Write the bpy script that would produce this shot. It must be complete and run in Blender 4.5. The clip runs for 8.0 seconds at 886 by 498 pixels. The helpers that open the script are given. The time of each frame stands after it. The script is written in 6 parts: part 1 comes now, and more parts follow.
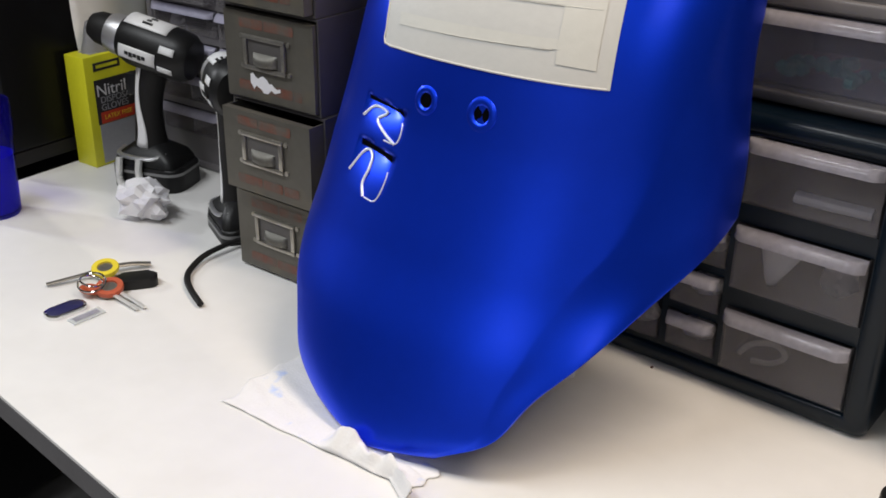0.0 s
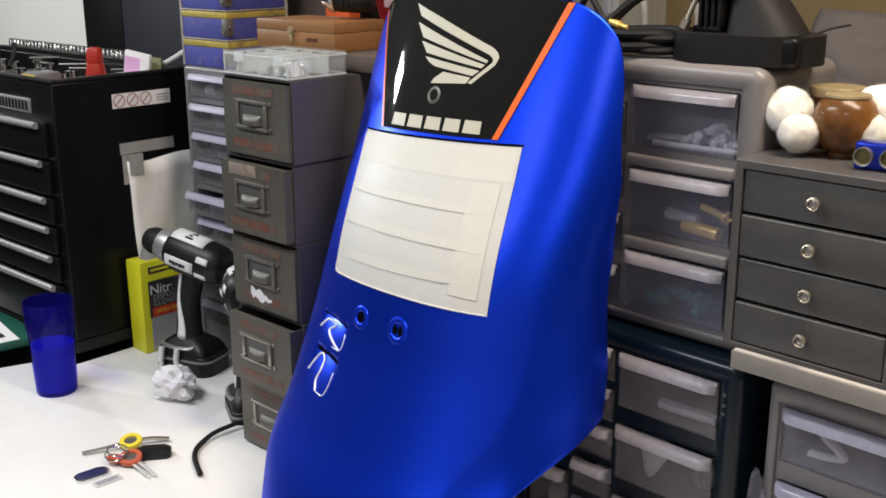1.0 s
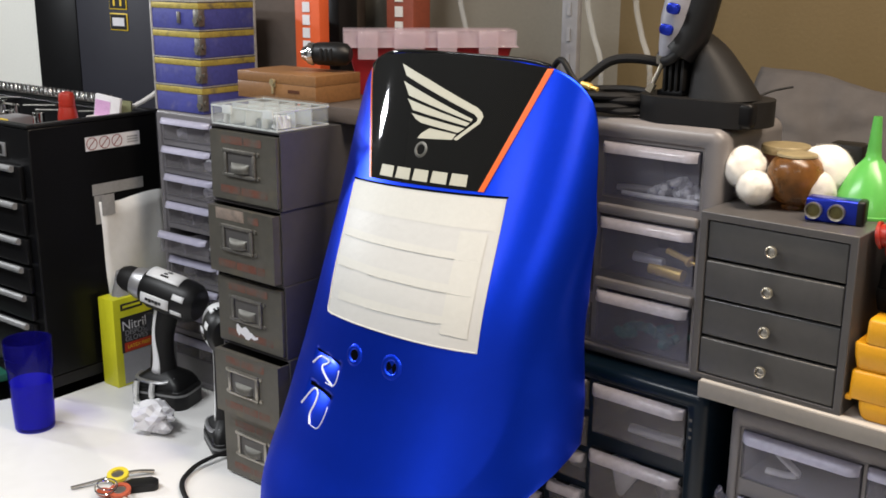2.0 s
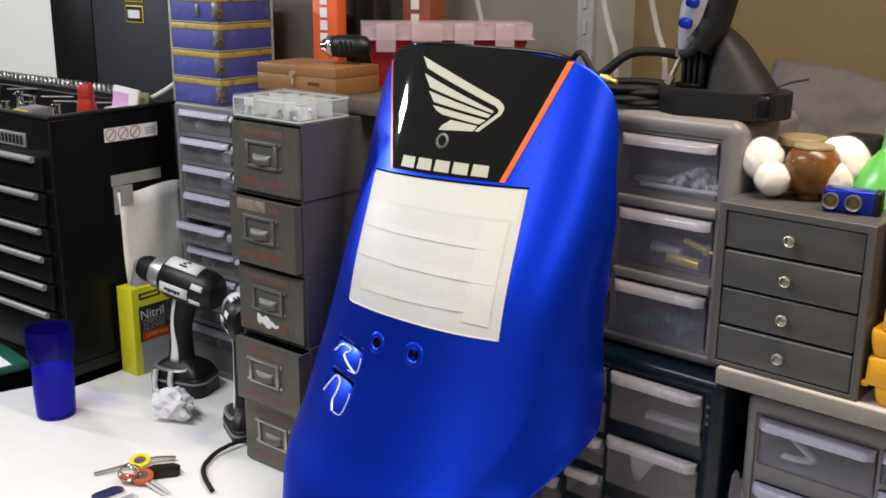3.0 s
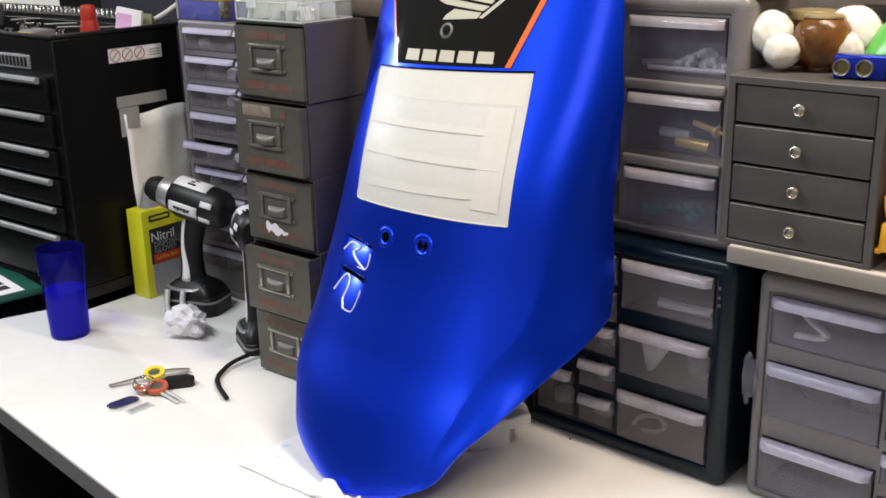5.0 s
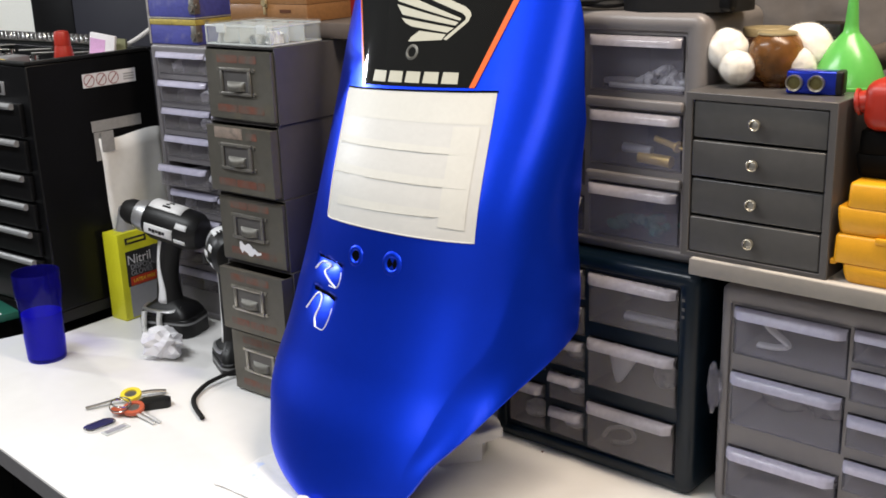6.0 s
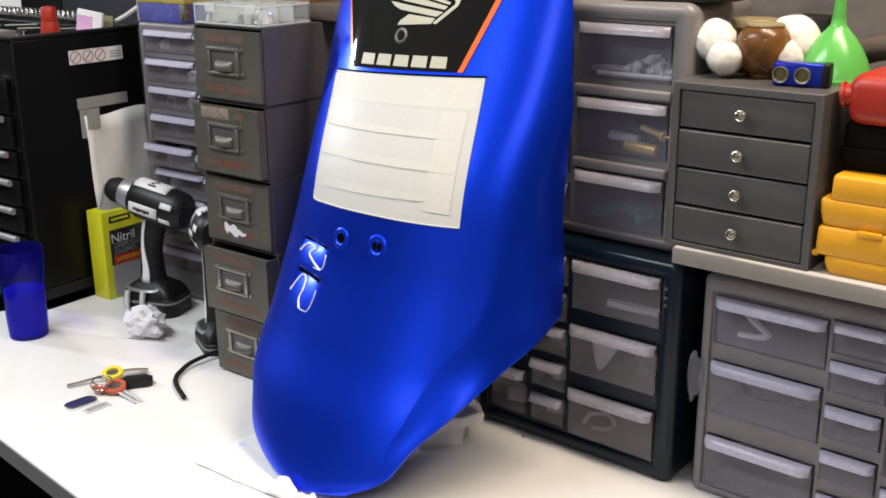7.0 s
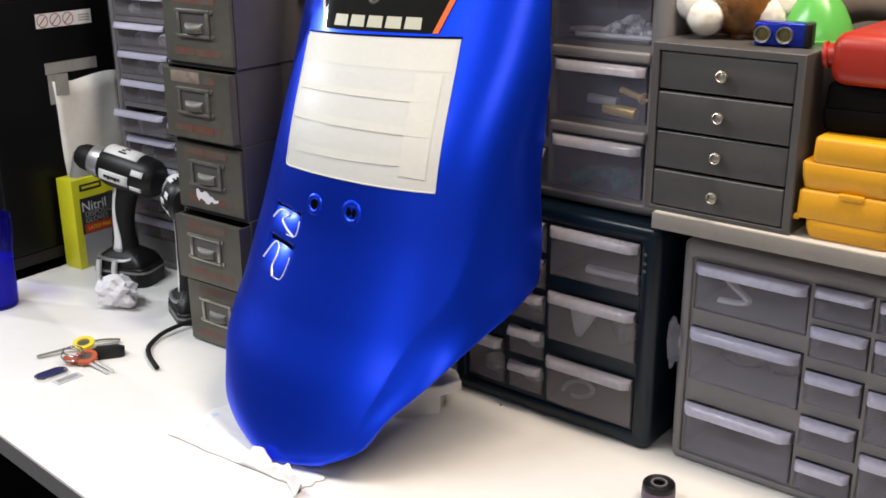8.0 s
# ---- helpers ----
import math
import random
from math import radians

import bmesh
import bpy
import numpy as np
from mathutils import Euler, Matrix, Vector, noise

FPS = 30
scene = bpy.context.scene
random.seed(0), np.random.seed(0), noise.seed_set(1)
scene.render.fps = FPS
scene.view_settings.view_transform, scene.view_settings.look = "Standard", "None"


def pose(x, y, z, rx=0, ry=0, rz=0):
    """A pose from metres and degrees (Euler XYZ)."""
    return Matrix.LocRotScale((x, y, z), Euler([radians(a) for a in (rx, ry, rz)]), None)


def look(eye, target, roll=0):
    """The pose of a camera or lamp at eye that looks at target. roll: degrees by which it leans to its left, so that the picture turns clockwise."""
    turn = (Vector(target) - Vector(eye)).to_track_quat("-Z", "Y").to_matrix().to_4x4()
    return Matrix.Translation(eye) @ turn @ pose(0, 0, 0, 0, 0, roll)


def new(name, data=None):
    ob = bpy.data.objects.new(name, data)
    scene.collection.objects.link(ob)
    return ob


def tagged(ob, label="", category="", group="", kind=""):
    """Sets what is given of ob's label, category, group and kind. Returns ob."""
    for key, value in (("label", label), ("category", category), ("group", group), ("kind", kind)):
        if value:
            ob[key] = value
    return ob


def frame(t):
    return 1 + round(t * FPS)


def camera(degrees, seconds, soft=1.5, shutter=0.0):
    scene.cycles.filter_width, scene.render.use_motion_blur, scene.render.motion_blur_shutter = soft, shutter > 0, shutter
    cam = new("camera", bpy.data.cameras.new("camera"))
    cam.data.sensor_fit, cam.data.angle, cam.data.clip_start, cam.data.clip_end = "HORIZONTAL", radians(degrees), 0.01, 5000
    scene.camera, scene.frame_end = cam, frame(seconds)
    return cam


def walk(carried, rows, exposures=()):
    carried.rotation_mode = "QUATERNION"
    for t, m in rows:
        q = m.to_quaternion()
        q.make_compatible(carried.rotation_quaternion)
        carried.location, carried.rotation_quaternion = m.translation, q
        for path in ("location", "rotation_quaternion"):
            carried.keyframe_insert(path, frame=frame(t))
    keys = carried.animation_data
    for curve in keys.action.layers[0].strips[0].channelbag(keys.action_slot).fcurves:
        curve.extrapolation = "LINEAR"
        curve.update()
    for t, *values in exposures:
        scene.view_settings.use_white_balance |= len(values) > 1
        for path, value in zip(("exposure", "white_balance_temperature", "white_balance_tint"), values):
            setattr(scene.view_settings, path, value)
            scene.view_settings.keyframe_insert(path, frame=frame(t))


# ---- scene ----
cam = camera(45.5, 8.0, soft=1.7)
PATH = [
    (0, (0.276, 0.147, 1.356), (-0.768, 1.622, 0.499), 0.8),
    (0.2, (0.344, 0.147, 1.361), (-0.841, 1.538, 0.548), 2.7),
    (0.5, (0.464, 0.17, 1.394), (-0.851, 1.493, 0.674), 3.3),
    (0.8, (0.555, 0.159, 1.452), (-0.779, 1.525, 0.863), 0),
    (1, (0.577, 0.1, 1.481), (-0.709, 1.529, 0.931), -0.2),
    (1.2, (0.571, 0.033, 1.49), (-0.697, 1.49, 0.972), 0.6),
    (1.5, (0.571, -0.021, 1.503), (-0.605, 1.504, 0.962), 1.9),
    (1.7, (0.571, -0.025, 1.535), (-0.603, 1.51, 1.014), 0.5),
    (2.8, (0.565, -0.056, 1.545), (-0.597, 1.487, 1.023), 0.4),
    (3, (0.564, -0.063, 1.545), (-0.604, 1.47, 1.01), 0.4),
    (3.3, (0.553, -0.075, 1.515), (-0.638, 1.41, 0.905), 0.5),
    (3.5, (0.545, -0.082, 1.487), (-0.667, 1.378, 0.853), 0.3),
    (3.8, (0.542, -0.094, 1.473), (-0.653, 1.38, 0.842), 0.6),
    (4, (0.537, -0.09, 1.47), (-0.648, 1.375, 0.799), 0.2),
    (4.2, (0.543, -0.085, 1.462), (-0.66, 1.375, 0.811), -0.5),
    (4.5, (0.558, -0.08, 1.457), (-0.642, 1.39, 0.824), -1.2),
    (4.7, (0.569, -0.076, 1.454), (-0.616, 1.413, 0.837), -0.9),
    (5.8, (0.601, -0.072, 1.462), (-0.559, 1.45, 0.878), -1.9),
    (6, (0.609, -0.078, 1.461), (-0.549, 1.449, 0.889), -1.9),
    (6.3, (0.607, -0.068, 1.464), (-0.517, 1.476, 0.867), -2.1),
    (6.5, (0.612, -0.07, 1.473), (-0.537, 1.457, 0.883), -1.8),
    (6.8, (0.613, -0.079, 1.465), (-0.523, 1.462, 0.884), -1.0),
    (7, (0.611, -0.081, 1.459), (-0.52, 1.457, 0.862), -0.5),
    (7.2, (0.618, -0.074, 1.454), (-0.479, 1.493, 0.871), -1.0),
    (7.5, (0.626, -0.067, 1.464), (-0.453, 1.517, 0.891), -1.2),
    (7.8, (0.608, -0.065, 1.452), (-0.476, 1.496, 0.83), -0.3),
    (8, (0.602, -0.059, 1.446), (-0.489, 1.486, 0.795), -0.4),
]
walk(cam, [(t, look(eye, target, roll)) for t, eye, target, roll in PATH], [(0, -0.40), (0.5, -0.33), (1.0, -0.11), (1.5, -0.06), (4.5, -0.06), (6.0, 0.0), (7.0, 0.0), (7.5, 0.05), (8.0, -0.02)])

# ---- world and lights ----
world = bpy.data.worlds.new("world")
scene.world = world
world.use_nodes = True
world.node_tree.nodes["Background"].inputs["Color"].default_value = (0.9, 0.95, 1.0, 1)
world.node_tree.nodes["Background"].inputs["Strength"].default_value = 0.065
scene.view_settings.exposure = 0.0


def area_lamp(name, eye, target, sx, sy, watts, col):
    lamp = bpy.data.lights.new(name, "AREA")
    lamp.shape, lamp.size, lamp.size_y, lamp.energy, lamp.color = "RECTANGLE", sx, sy, watts, col
    ob = new(name, lamp)
    ob.matrix_basis = look(eye, target)
    return ob


area_lamp("ceiling_tube_fill_lamp", (-0.95, 0.20, 2.40), (-0.95, 0.20, 0), 1.2, 0.20, 29.5, (0.94, 0.97, 1.0))
# the next two are added broad fill panels, unseen, for soft light on the fairing
area_lamp("ceiling_tube_fill_lamp", (-0.60, -1.40, 2.40), (-0.60, -1.40, 0), 0.7, 0.5, 12, (0.96, 0.97, 1.0))
area_lamp("ceiling_tube_fill_lamp", (1.15, -1.00, 2.40), (1.15, -1.00, 0), 0.7, 0.5, 12, (0.96, 0.97, 1.0))
area_lamp("ceiling_tube_fill_lamp", (0.60, 0.92, 2.40), (0.60, 0.92, 0), 1.1, 0.24, 34, (1.0, 0.84, 0.68))
area_lamp("hanging_shop_lamp", (-2.6, 0.45, 1.91), (-1.2, 0.7, 1.2), 0.15, 0.075, 16, (0.93, 0.96, 1.0))


# ---- helpers of this scene ----
def mat(name, col, rough=0.5, metal=0.0, vary=0.10, scale=30.0, bump=0.0, coat=0.0, coat_rough=0.03, clear=0.0, spec=0.5, fine=6.0, rvary=0.0, stain=None, tint=None):
    """A painted, moulded or bare surface: colour with grain at two scales, gloss, optional clear part."""
    m = bpy.data.materials.new(name)
    m.use_nodes = True
    nt = m.node_tree
    b = nt.nodes["Principled BSDF"]
    co = nt.nodes.new("ShaderNodeTexCoord")
    n1 = nt.nodes.new("ShaderNodeTexNoise")
    n1.inputs["Scale"].default_value, n1.inputs["Detail"].default_value = scale, 4
    n2 = nt.nodes.new("ShaderNodeTexNoise")
    n2.inputs["Scale"].default_value, n2.inputs["Detail"].default_value = scale * fine, 3
    nt.links.new(co.outputs["Object"], n1.inputs["Vector"])
    nt.links.new(co.outputs["Object"], n2.inputs["Vector"])
    add = nt.nodes.new("ShaderNodeMath")
    add.operation = "ADD"
    nt.links.new(n1.outputs["Fac"], add.inputs[0])
    nt.links.new(n2.outputs["Fac"], add.inputs[1])
    ramp = nt.nodes.new("ShaderNodeMapRange")
    ramp.inputs["From Min"].default_value, ramp.inputs["From Max"].default_value = 0.6, 1.4
    ramp.inputs["To Min"].default_value, ramp.inputs["To Max"].default_value = 1 - vary, 1 + vary
    nt.links.new(add.outputs[0], ramp.inputs["Value"])
    mul = nt.nodes.new("ShaderNodeMix")
    mul.data_type, mul.blend_type = "RGBA", "MULTIPLY"
    mul.inputs[0].default_value = 1.0
    mul.inputs[6].default_value = (*col, 1)
    nt.links.new(ramp.outputs[0], mul.inputs[7])
    out = mul.outputs[2]
    if stain:
        scol, sscale, lo, hi = stain
        n3 = nt.nodes.new("ShaderNodeTexNoise")
        n3.inputs["Scale"].default_value, n3.inputs["Detail"].default_value = sscale, 6
        nt.links.new(co.outputs["Object"], n3.inputs["Vector"])
        r3 = nt.nodes.new("ShaderNodeMapRange")
        r3.inputs["From Min"].default_value, r3.inputs["From Max"].default_value = lo, hi
        nt.links.new(n3.outputs["Fac"], r3.inputs["Value"])
        mx = nt.nodes.new("ShaderNodeMix")
        mx.data_type = "RGBA"
        mx.inputs[7].default_value = (*scol, 1)
        nt.links.new(r3.outputs[0], mx.inputs[0])
        nt.links.new(out, mx.inputs[6])
        out = mx.outputs[2]
    nt.links.new(out, b.inputs["Base Color"])
    b.inputs["Roughness"].default_value = rough
    b.inputs["Metallic"].default_value = metal
    b.inputs["Specular IOR Level"].default_value = spec
    b.inputs["Coat Weight"].default_value = coat
    b.inputs["Coat Roughness"].default_value = coat_rough
    if rvary:
        rr = nt.nodes.new("ShaderNodeMapRange")
        rr.inputs["From Min"].default_value, rr.inputs["From Max"].default_value = 0.3, 0.7
        rr.inputs["To Min"].default_value, rr.inputs["To Max"].default_value = rough - rvary, rough + rvary
        nt.links.new(n1.outputs["Fac"], rr.inputs["Value"])
        nt.links.new(rr.outputs[0], b.inputs["Roughness"])
    if bump:
        bp = nt.nodes.new("ShaderNodeBump")
        bp.inputs["Strength"].default_value, bp.inputs["Distance"].default_value = bump, 0.002
        nt.links.new(add.outputs[0], bp.inputs["Height"])
        nt.links.new(bp.outputs[0], b.inputs["Normal"])
    if clear:
        tr = nt.nodes.new("ShaderNodeBsdfTransparent")
        tr.inputs["Color"].default_value = (*(tint or [0.62 + 0.38 * c for c in col]), 1)
        ms = nt.nodes.new("ShaderNodeMixShader")
        ms.inputs[0].default_value = clear
        nt.links.new(b.outputs[0], ms.inputs[1])
        nt.links.new(tr.outputs[0], ms.inputs[2])
        nt.links.new(ms.outputs[0], nt.nodes["Material Output"].inputs["Surface"])
    return m


def thing(name, label, category, m, group="", kind=""):
    ob = new(name)
    ob.empty_display_size = 0.05
    ob.matrix_basis = m
    return tagged(ob, label, category, group, kind)


def mesh_of(name, bm, material, angle=35):
    me = bpy.data.meshes.new(name)
    bmesh.ops.recalc_face_normals(bm, faces=bm.faces[:])
    bm.to_mesh(me)
    bm.free()
    for p in me.polygons:
        p.use_smooth = True
    me.set_sharp_from_angle(angle=radians(angle))
    me.materials.append(material)
    return me


def part(name, bm, material, parent, label="", angle=35):
    ob = new(name, mesh_of(name, bm, material, angle))
    ob.parent = parent
    return tagged(ob, label)


def single(name, bm, material, label, category, m=None, kind="", group="", angle=35):
    ob = new(name, mesh_of(name, bm, material, angle))
    if m is not None:
        ob.matrix_basis = m
    return tagged(ob, label, category, group, kind)


def box(bm, x0, x1, y0, y1, z0, z1, bev=0.0, seg=2, m=None):
    mm = Matrix.Translation(((x0 + x1) / 2, (y0 + y1) / 2, (z0 + z1) / 2)) @ Matrix.Diagonal((x1 - x0, y1 - y0, z1 - z0, 1))
    vs = bmesh.ops.create_cube(bm, size=1, matrix=mm)["verts"]
    if bev:
        es = list({e for v in vs for e in v.link_edges})
        r = bmesh.ops.bevel(bm, geom=es, offset=bev, segments=seg, affect="EDGES", profile=0.5)
        vs = list({v for f in r["faces"] for v in f.verts} | {v for v in vs if v.is_valid})
    if m is not None:
        bmesh.ops.transform(bm, matrix=m, verts=vs)
    return vs


def tray(bm, x0, x1, y0, y1, z0, z1, t, front=None, bottom=None, m=None):
    """An open-topped box in one piece: walls t thick, a front wall and a bottom of their own thickness."""
    front, bottom = front or t, bottom or t
    o = [(x0, y0), (x1, y0), (x1, y1), (x0, y1)]
    i = [(x0 + t, y0 + front), (x1 - t, y0 + front), (x1 - t, y1 - t), (x0 + t, y1 - t)]
    ob = [bm.verts.new((x, y, z0)) for x, y in o]
    ot = [bm.verts.new((x, y, z1)) for x, y in o]
    it = [bm.verts.new((x, y, z1)) for x, y in i]
    ib = [bm.verts.new((x, y, z0 + bottom)) for x, y in i]
    bm.faces.new(ob[::-1])
    bm.faces.new(ib)
    for k in range(4):
        n = (k + 1) % 4
        bm.faces.new((ob[k], ob[n], ot[n], ot[k]))
        bm.faces.new((ot[k], ot[n], it[n], it[k]))
        bm.faces.new((it[k], it[n], ib[n], ib[k]))
    if m is not None:
        bmesh.ops.transform(bm, matrix=m, verts=ob + ot + it + ib)


def rod(bm, p0, p1, r0, r1=None, seg=20):
    p0, p1 = Vector(p0), Vector(p1)
    d = p1 - p0
    m = Matrix.Translation((p0 + p1) / 2) @ d.to_track_quat("Z", "Y").to_matrix().to_4x4()
    return bmesh.ops.create_cone(bm, cap_ends=True, segments=seg, radius1=r0, radius2=r0 if r1 is None else r1, depth=d.length, matrix=m)["verts"]


def lathe(bm, prof, seg=32, m=None, cap=True):
    """A turned body round z from (radius, height) pairs."""
    rings = []
    for r, z in prof:
        ring = [bm.verts.new((r * math.cos(2 * math.pi * i / seg), r * math.sin(2 * math.pi * i / seg), z)) for i in range(seg)]
        rings.append(ring)
    for a, b in zip(rings, rings[1:]):
        for i in range(seg):
            bm.faces.new((a[i], a[(i + 1) % seg], b[(i + 1) % seg], b[i]))
    if cap:
        bm.faces.new(rings[0][::-1])
        bm.faces.new(rings[-1])
    if m is not None:
        bmesh.ops.transform(bm, matrix=m, verts=[v for r in rings for v in r])


def smooth_path(pts, n=8):
    pts = [Vector(p) for p in pts]
    ext = [2 * pts[0] - pts[1]] + pts + [2 * pts[-1] - pts[-2]]
    out = []
    for i in range(len(pts) - 1):
        a, b, c, d = ext[i : i + 4]
        for k in range(n):
            f = k / n
            out.append(b + 0.5 * f * (c - a + f * (2 * a - 5 * b + 4 * c - d + f * (3 * (b - c) + d - a))))
    out.append(pts[-1])
    return out


def tube(bm, pts, r, seg=8, flat=1.0, n=8, taper=1.0):
    """A sweep along a smooth path; flat squeezes it in height."""
    ps = smooth_path(pts, n)
    rings = []
    for i, p in enumerate(ps):
        t = (ps[min(i + 1, len(ps) - 1)] - ps[max(i - 1, 0)]).normalized()
        side = t.cross(Vector((0, 0, 1)))
        side = side.normalized() if side.length > 1e-4 else Vector((1, 0, 0))
        up = side.cross(t)
        rr = r * (1 + (taper - 1) * i / (len(ps) - 1))
        rings.append([bm.verts.new(p + rr * (math.cos(a) * side + flat * math.sin(a) * up)) for a in [2 * math.pi * k / seg for k in range(seg)]])
    for a, b in zip(rings, rings[1:]):
        for i in range(seg):
            bm.faces.new((a[i], a[(i + 1) % seg], b[(i + 1) % seg], b[i]))
    bm.faces.new(rings[0][::-1])
    bm.faces.new(rings[-1])


def loft(bm, rings, close_first=False, close_last=True):
    rows = [[bm.verts.new(p) for p in r] for r in rings]
    n = len(rows[0])
    for a, b in zip(rows, rows[1:]):
        for i in range(n):
            bm.faces.new((a[i], a[(i + 1) % n], b[(i + 1) % n], b[i]))
    if close_first:
        bm.faces.new(rows[0][::-1])
    if close_last:
        bm.faces.new(rows[-1])


def slab(bm, pts, z0, z1, bev=0.0, seg=2):
    """A flat outline (x, y) with thickness in z."""
    lo = [bm.verts.new((x, y, z0)) for x, y in pts]
    hi = [bm.verts.new((x, y, z1)) for x, y in pts]
    n = len(pts)
    bm.faces.new(lo[::-1])
    top = bm.faces.new(hi)
    for i in range(n):
        bm.faces.new((lo[i], lo[(i + 1) % n], hi[(i + 1) % n], hi[i]))
    if bev:
        bmesh.ops.bevel(bm, geom=list(top.edges), offset=bev, segments=seg, affect="EDGES", profile=0.5)
    return lo + hi


def rounded(x0, x1, y0, y1, r, n=5):
    out = []
    for cx, cy, a0 in ((x1 - r, y1 - r, 0), (x0 + r, y1 - r, 90), (x0 + r, y0 + r, 180), (x1 - r, y0 + r, 270)):
        for k in range(n + 1):
            a = radians(a0 + 90 * k / n)
            out.append((cx + r * math.cos(a), cy + r * math.sin(a)))
    return out


def bevelled(ob, width, seg=2):
    md = ob.modifiers.new("bevel", "BEVEL")
    md.width, md.segments, md.limit_method, md.angle_limit = width, seg, "ANGLE", radians(40)
    return ob


# ---- materials ----
M_TABLE = mat("white_laminate", (0.73, 0.72, 0.70), 0.42, vary=0.03, scale=6, stain=((0.68, 0.665, 0.64), 7, 0.60, 0.85), rvary=0.06)
M_EDGE = mat("grey_edge_band", (0.13, 0.125, 0.13), 0.5)
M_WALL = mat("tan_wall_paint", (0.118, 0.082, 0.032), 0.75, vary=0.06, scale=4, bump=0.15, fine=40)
M_WALL_W = mat("white_wall_paint", (0.82, 0.81, 0.74), 0.7, vary=0.04, scale=4, bump=0.1, fine=40)
# unseen south wall, pale so that it bounces light at the front faces
M_WALL_S = mat("pale_bounce_wall", (0.62, 0.61, 0.60), 0.7, vary=0.06, scale=4, bump=0.1, fine=40)
# unseen side walls, dark to hold back fill and reflections on the fairing
M_WALL_D = mat("dark_light_cutting_wall", (0.06, 0.055, 0.05), 0.7, vary=0.2, scale=5, bump=0.2)
M_FLOOR = mat("grey_concrete", (0.25, 0.245, 0.24), 0.7, vary=0.2, scale=5, bump=0.3)
M_CEIL = mat("ceiling_paint", (0.36, 0.35, 0.335), 0.8, vary=0.04, scale=5)
M_BLACK = mat("black_enamel", (0.004, 0.004, 0.0045), 0.34, vary=0.15, scale=12, bump=0.03, spec=0.22)
M_BLACKP = mat("black_plastic", (0.006, 0.006, 0.0062), 0.42, vary=0.2, scale=60, bump=0.06, spec=0.35)
M_RUBBER = mat("black_rubber", (0.0065, 0.006, 0.006), 0.6, vary=0.2, scale=80, bump=0.1, spec=0.3)
M_PULL = mat("satin_pull_metal", (0.24, 0.24, 0.24), 0.5, 0.4, vary=0.15, scale=50)
M_ALU = mat("brushed_aluminium", (0.62, 0.62, 0.63), 0.35, 0.85, vary=0.06, scale=50)
M_CHROME = mat("chrome", (0.75, 0.75, 0.75), 0.12, 1.0, vary=0.05, scale=50)
M_STEEL = mat("olive_grey_steel", (0.094, 0.088, 0.074), 0.40, 0.25, vary=0.14, scale=14, bump=0.05, rvary=0.08, stain=((0.12, 0.105, 0.078), 24, 0.58, 0.75))
M_STEEL_S = mat("grey_painted_steel", (0.078, 0.073, 0.075), 0.42, 0.2, vary=0.10, scale=12, bump=0.05)
M_NICKEL = mat("worn_nickel", (0.40, 0.38, 0.34), 0.32, 0.9, vary=0.2, scale=60)
M_DULL = mat("tarnished_and_shaded_nickel", (0.20, 0.19, 0.17), 0.42, 0.7, vary=0.25, scale=70, bump=0.05)
M_RED_FADE = mat("faded_red_print", (0.135, 0.047, 0.030), 0.5, vary=0.25, scale=40, stain=((0.088, 0.078, 0.064), 55, 0.36, 0.66))
M_FADED = mat("faded_label_paper", (0.20, 0.155, 0.125), 0.7, vary=0.25, scale=60, stain=((0.11, 0.095, 0.08), 90, 0.5, 0.7))
M_PAPER = mat("white_paper", (0.66, 0.65, 0.67), 0.8, vary=0.05, scale=25, bump=0.2)
M_GREYPL = mat("grey_moulded_plastic", (0.145, 0.137, 0.143), 0.40, vary=0.05, scale=20, bump=0.04)
M_TAUPE = mat("taupe_moulded_plastic", (0.185, 0.172, 0.170), 0.38, vary=0.05, scale=20, bump=0.04)
M_TEAL = mat("dark_teal_plastic", (0.0022, 0.0075, 0.0145), 0.28, vary=0.15, scale=20, bump=0.03, spec=0.3)
M_HAZE = mat("hazy_drawer_plastic", (0.44, 0.43, 0.51), 0.20, vary=0.15, scale=14, clear=0.86, spec=0.7, tint=(0.92, 0.92, 0.94))
M_FROST = mat("frosted_drawer_plastic", (0.34, 0.32, 0.325), 0.20, vary=0.14, scale=18, clear=0.80, spec=0.6, tint=(0.92, 0.92, 0.94))
M_HAZE_P = mat("pale_drawer_plastic", (0.44, 0.43, 0.50), 0.22, vary=0.12, scale=14, clear=0.84, spec=0.7, tint=(0.92, 0.92, 0.94))
M_LIP_P = mat("pale_pull_plastic", (0.56, 0.545, 0.67), 0.16, vary=0.14, scale=24, clear=0.42, tint=(0.9, 0.9, 0.94))
M_LIP = mat("frosted_pull_plastic", (0.44, 0.425, 0.47), 0.14, vary=0.18, scale=24, clear=0.50, tint=(0.9, 0.9, 0.94))
M_CHARC = mat("charcoal_enamel", (0.074, 0.072, 0.070), 0.30, 0.15, vary=0.10, scale=18, bump=0.05)
M_CASE = mat("grey_case_enamel", (0.085, 0.080, 0.078), 0.38, 0.1, vary=0.08, scale=18, bump=0.05)
M_SHELF_EDGE = mat("dull_shelf_edge", (0.225, 0.205, 0.18), 0.55, vary=0.08, scale=18, bump=0.05)
M_SHELF = mat("white_shelf_board", (0.46, 0.43, 0.39), 0.5, vary=0.06, scale=15, bump=0.05)
M_YELLOWBOX = mat("lime_carton", (0.62, 0.60, 0.02), 0.45, vary=0.05, scale=30)
M_CARTON_G = mat("grey_carton_print", (0.33, 0.33, 0.34), 0.5, vary=0.06, scale=30)
M_CARTON_B = mat("black_carton_print", (0.03, 0.028, 0.03), 0.45, vary=0.1, scale=30)
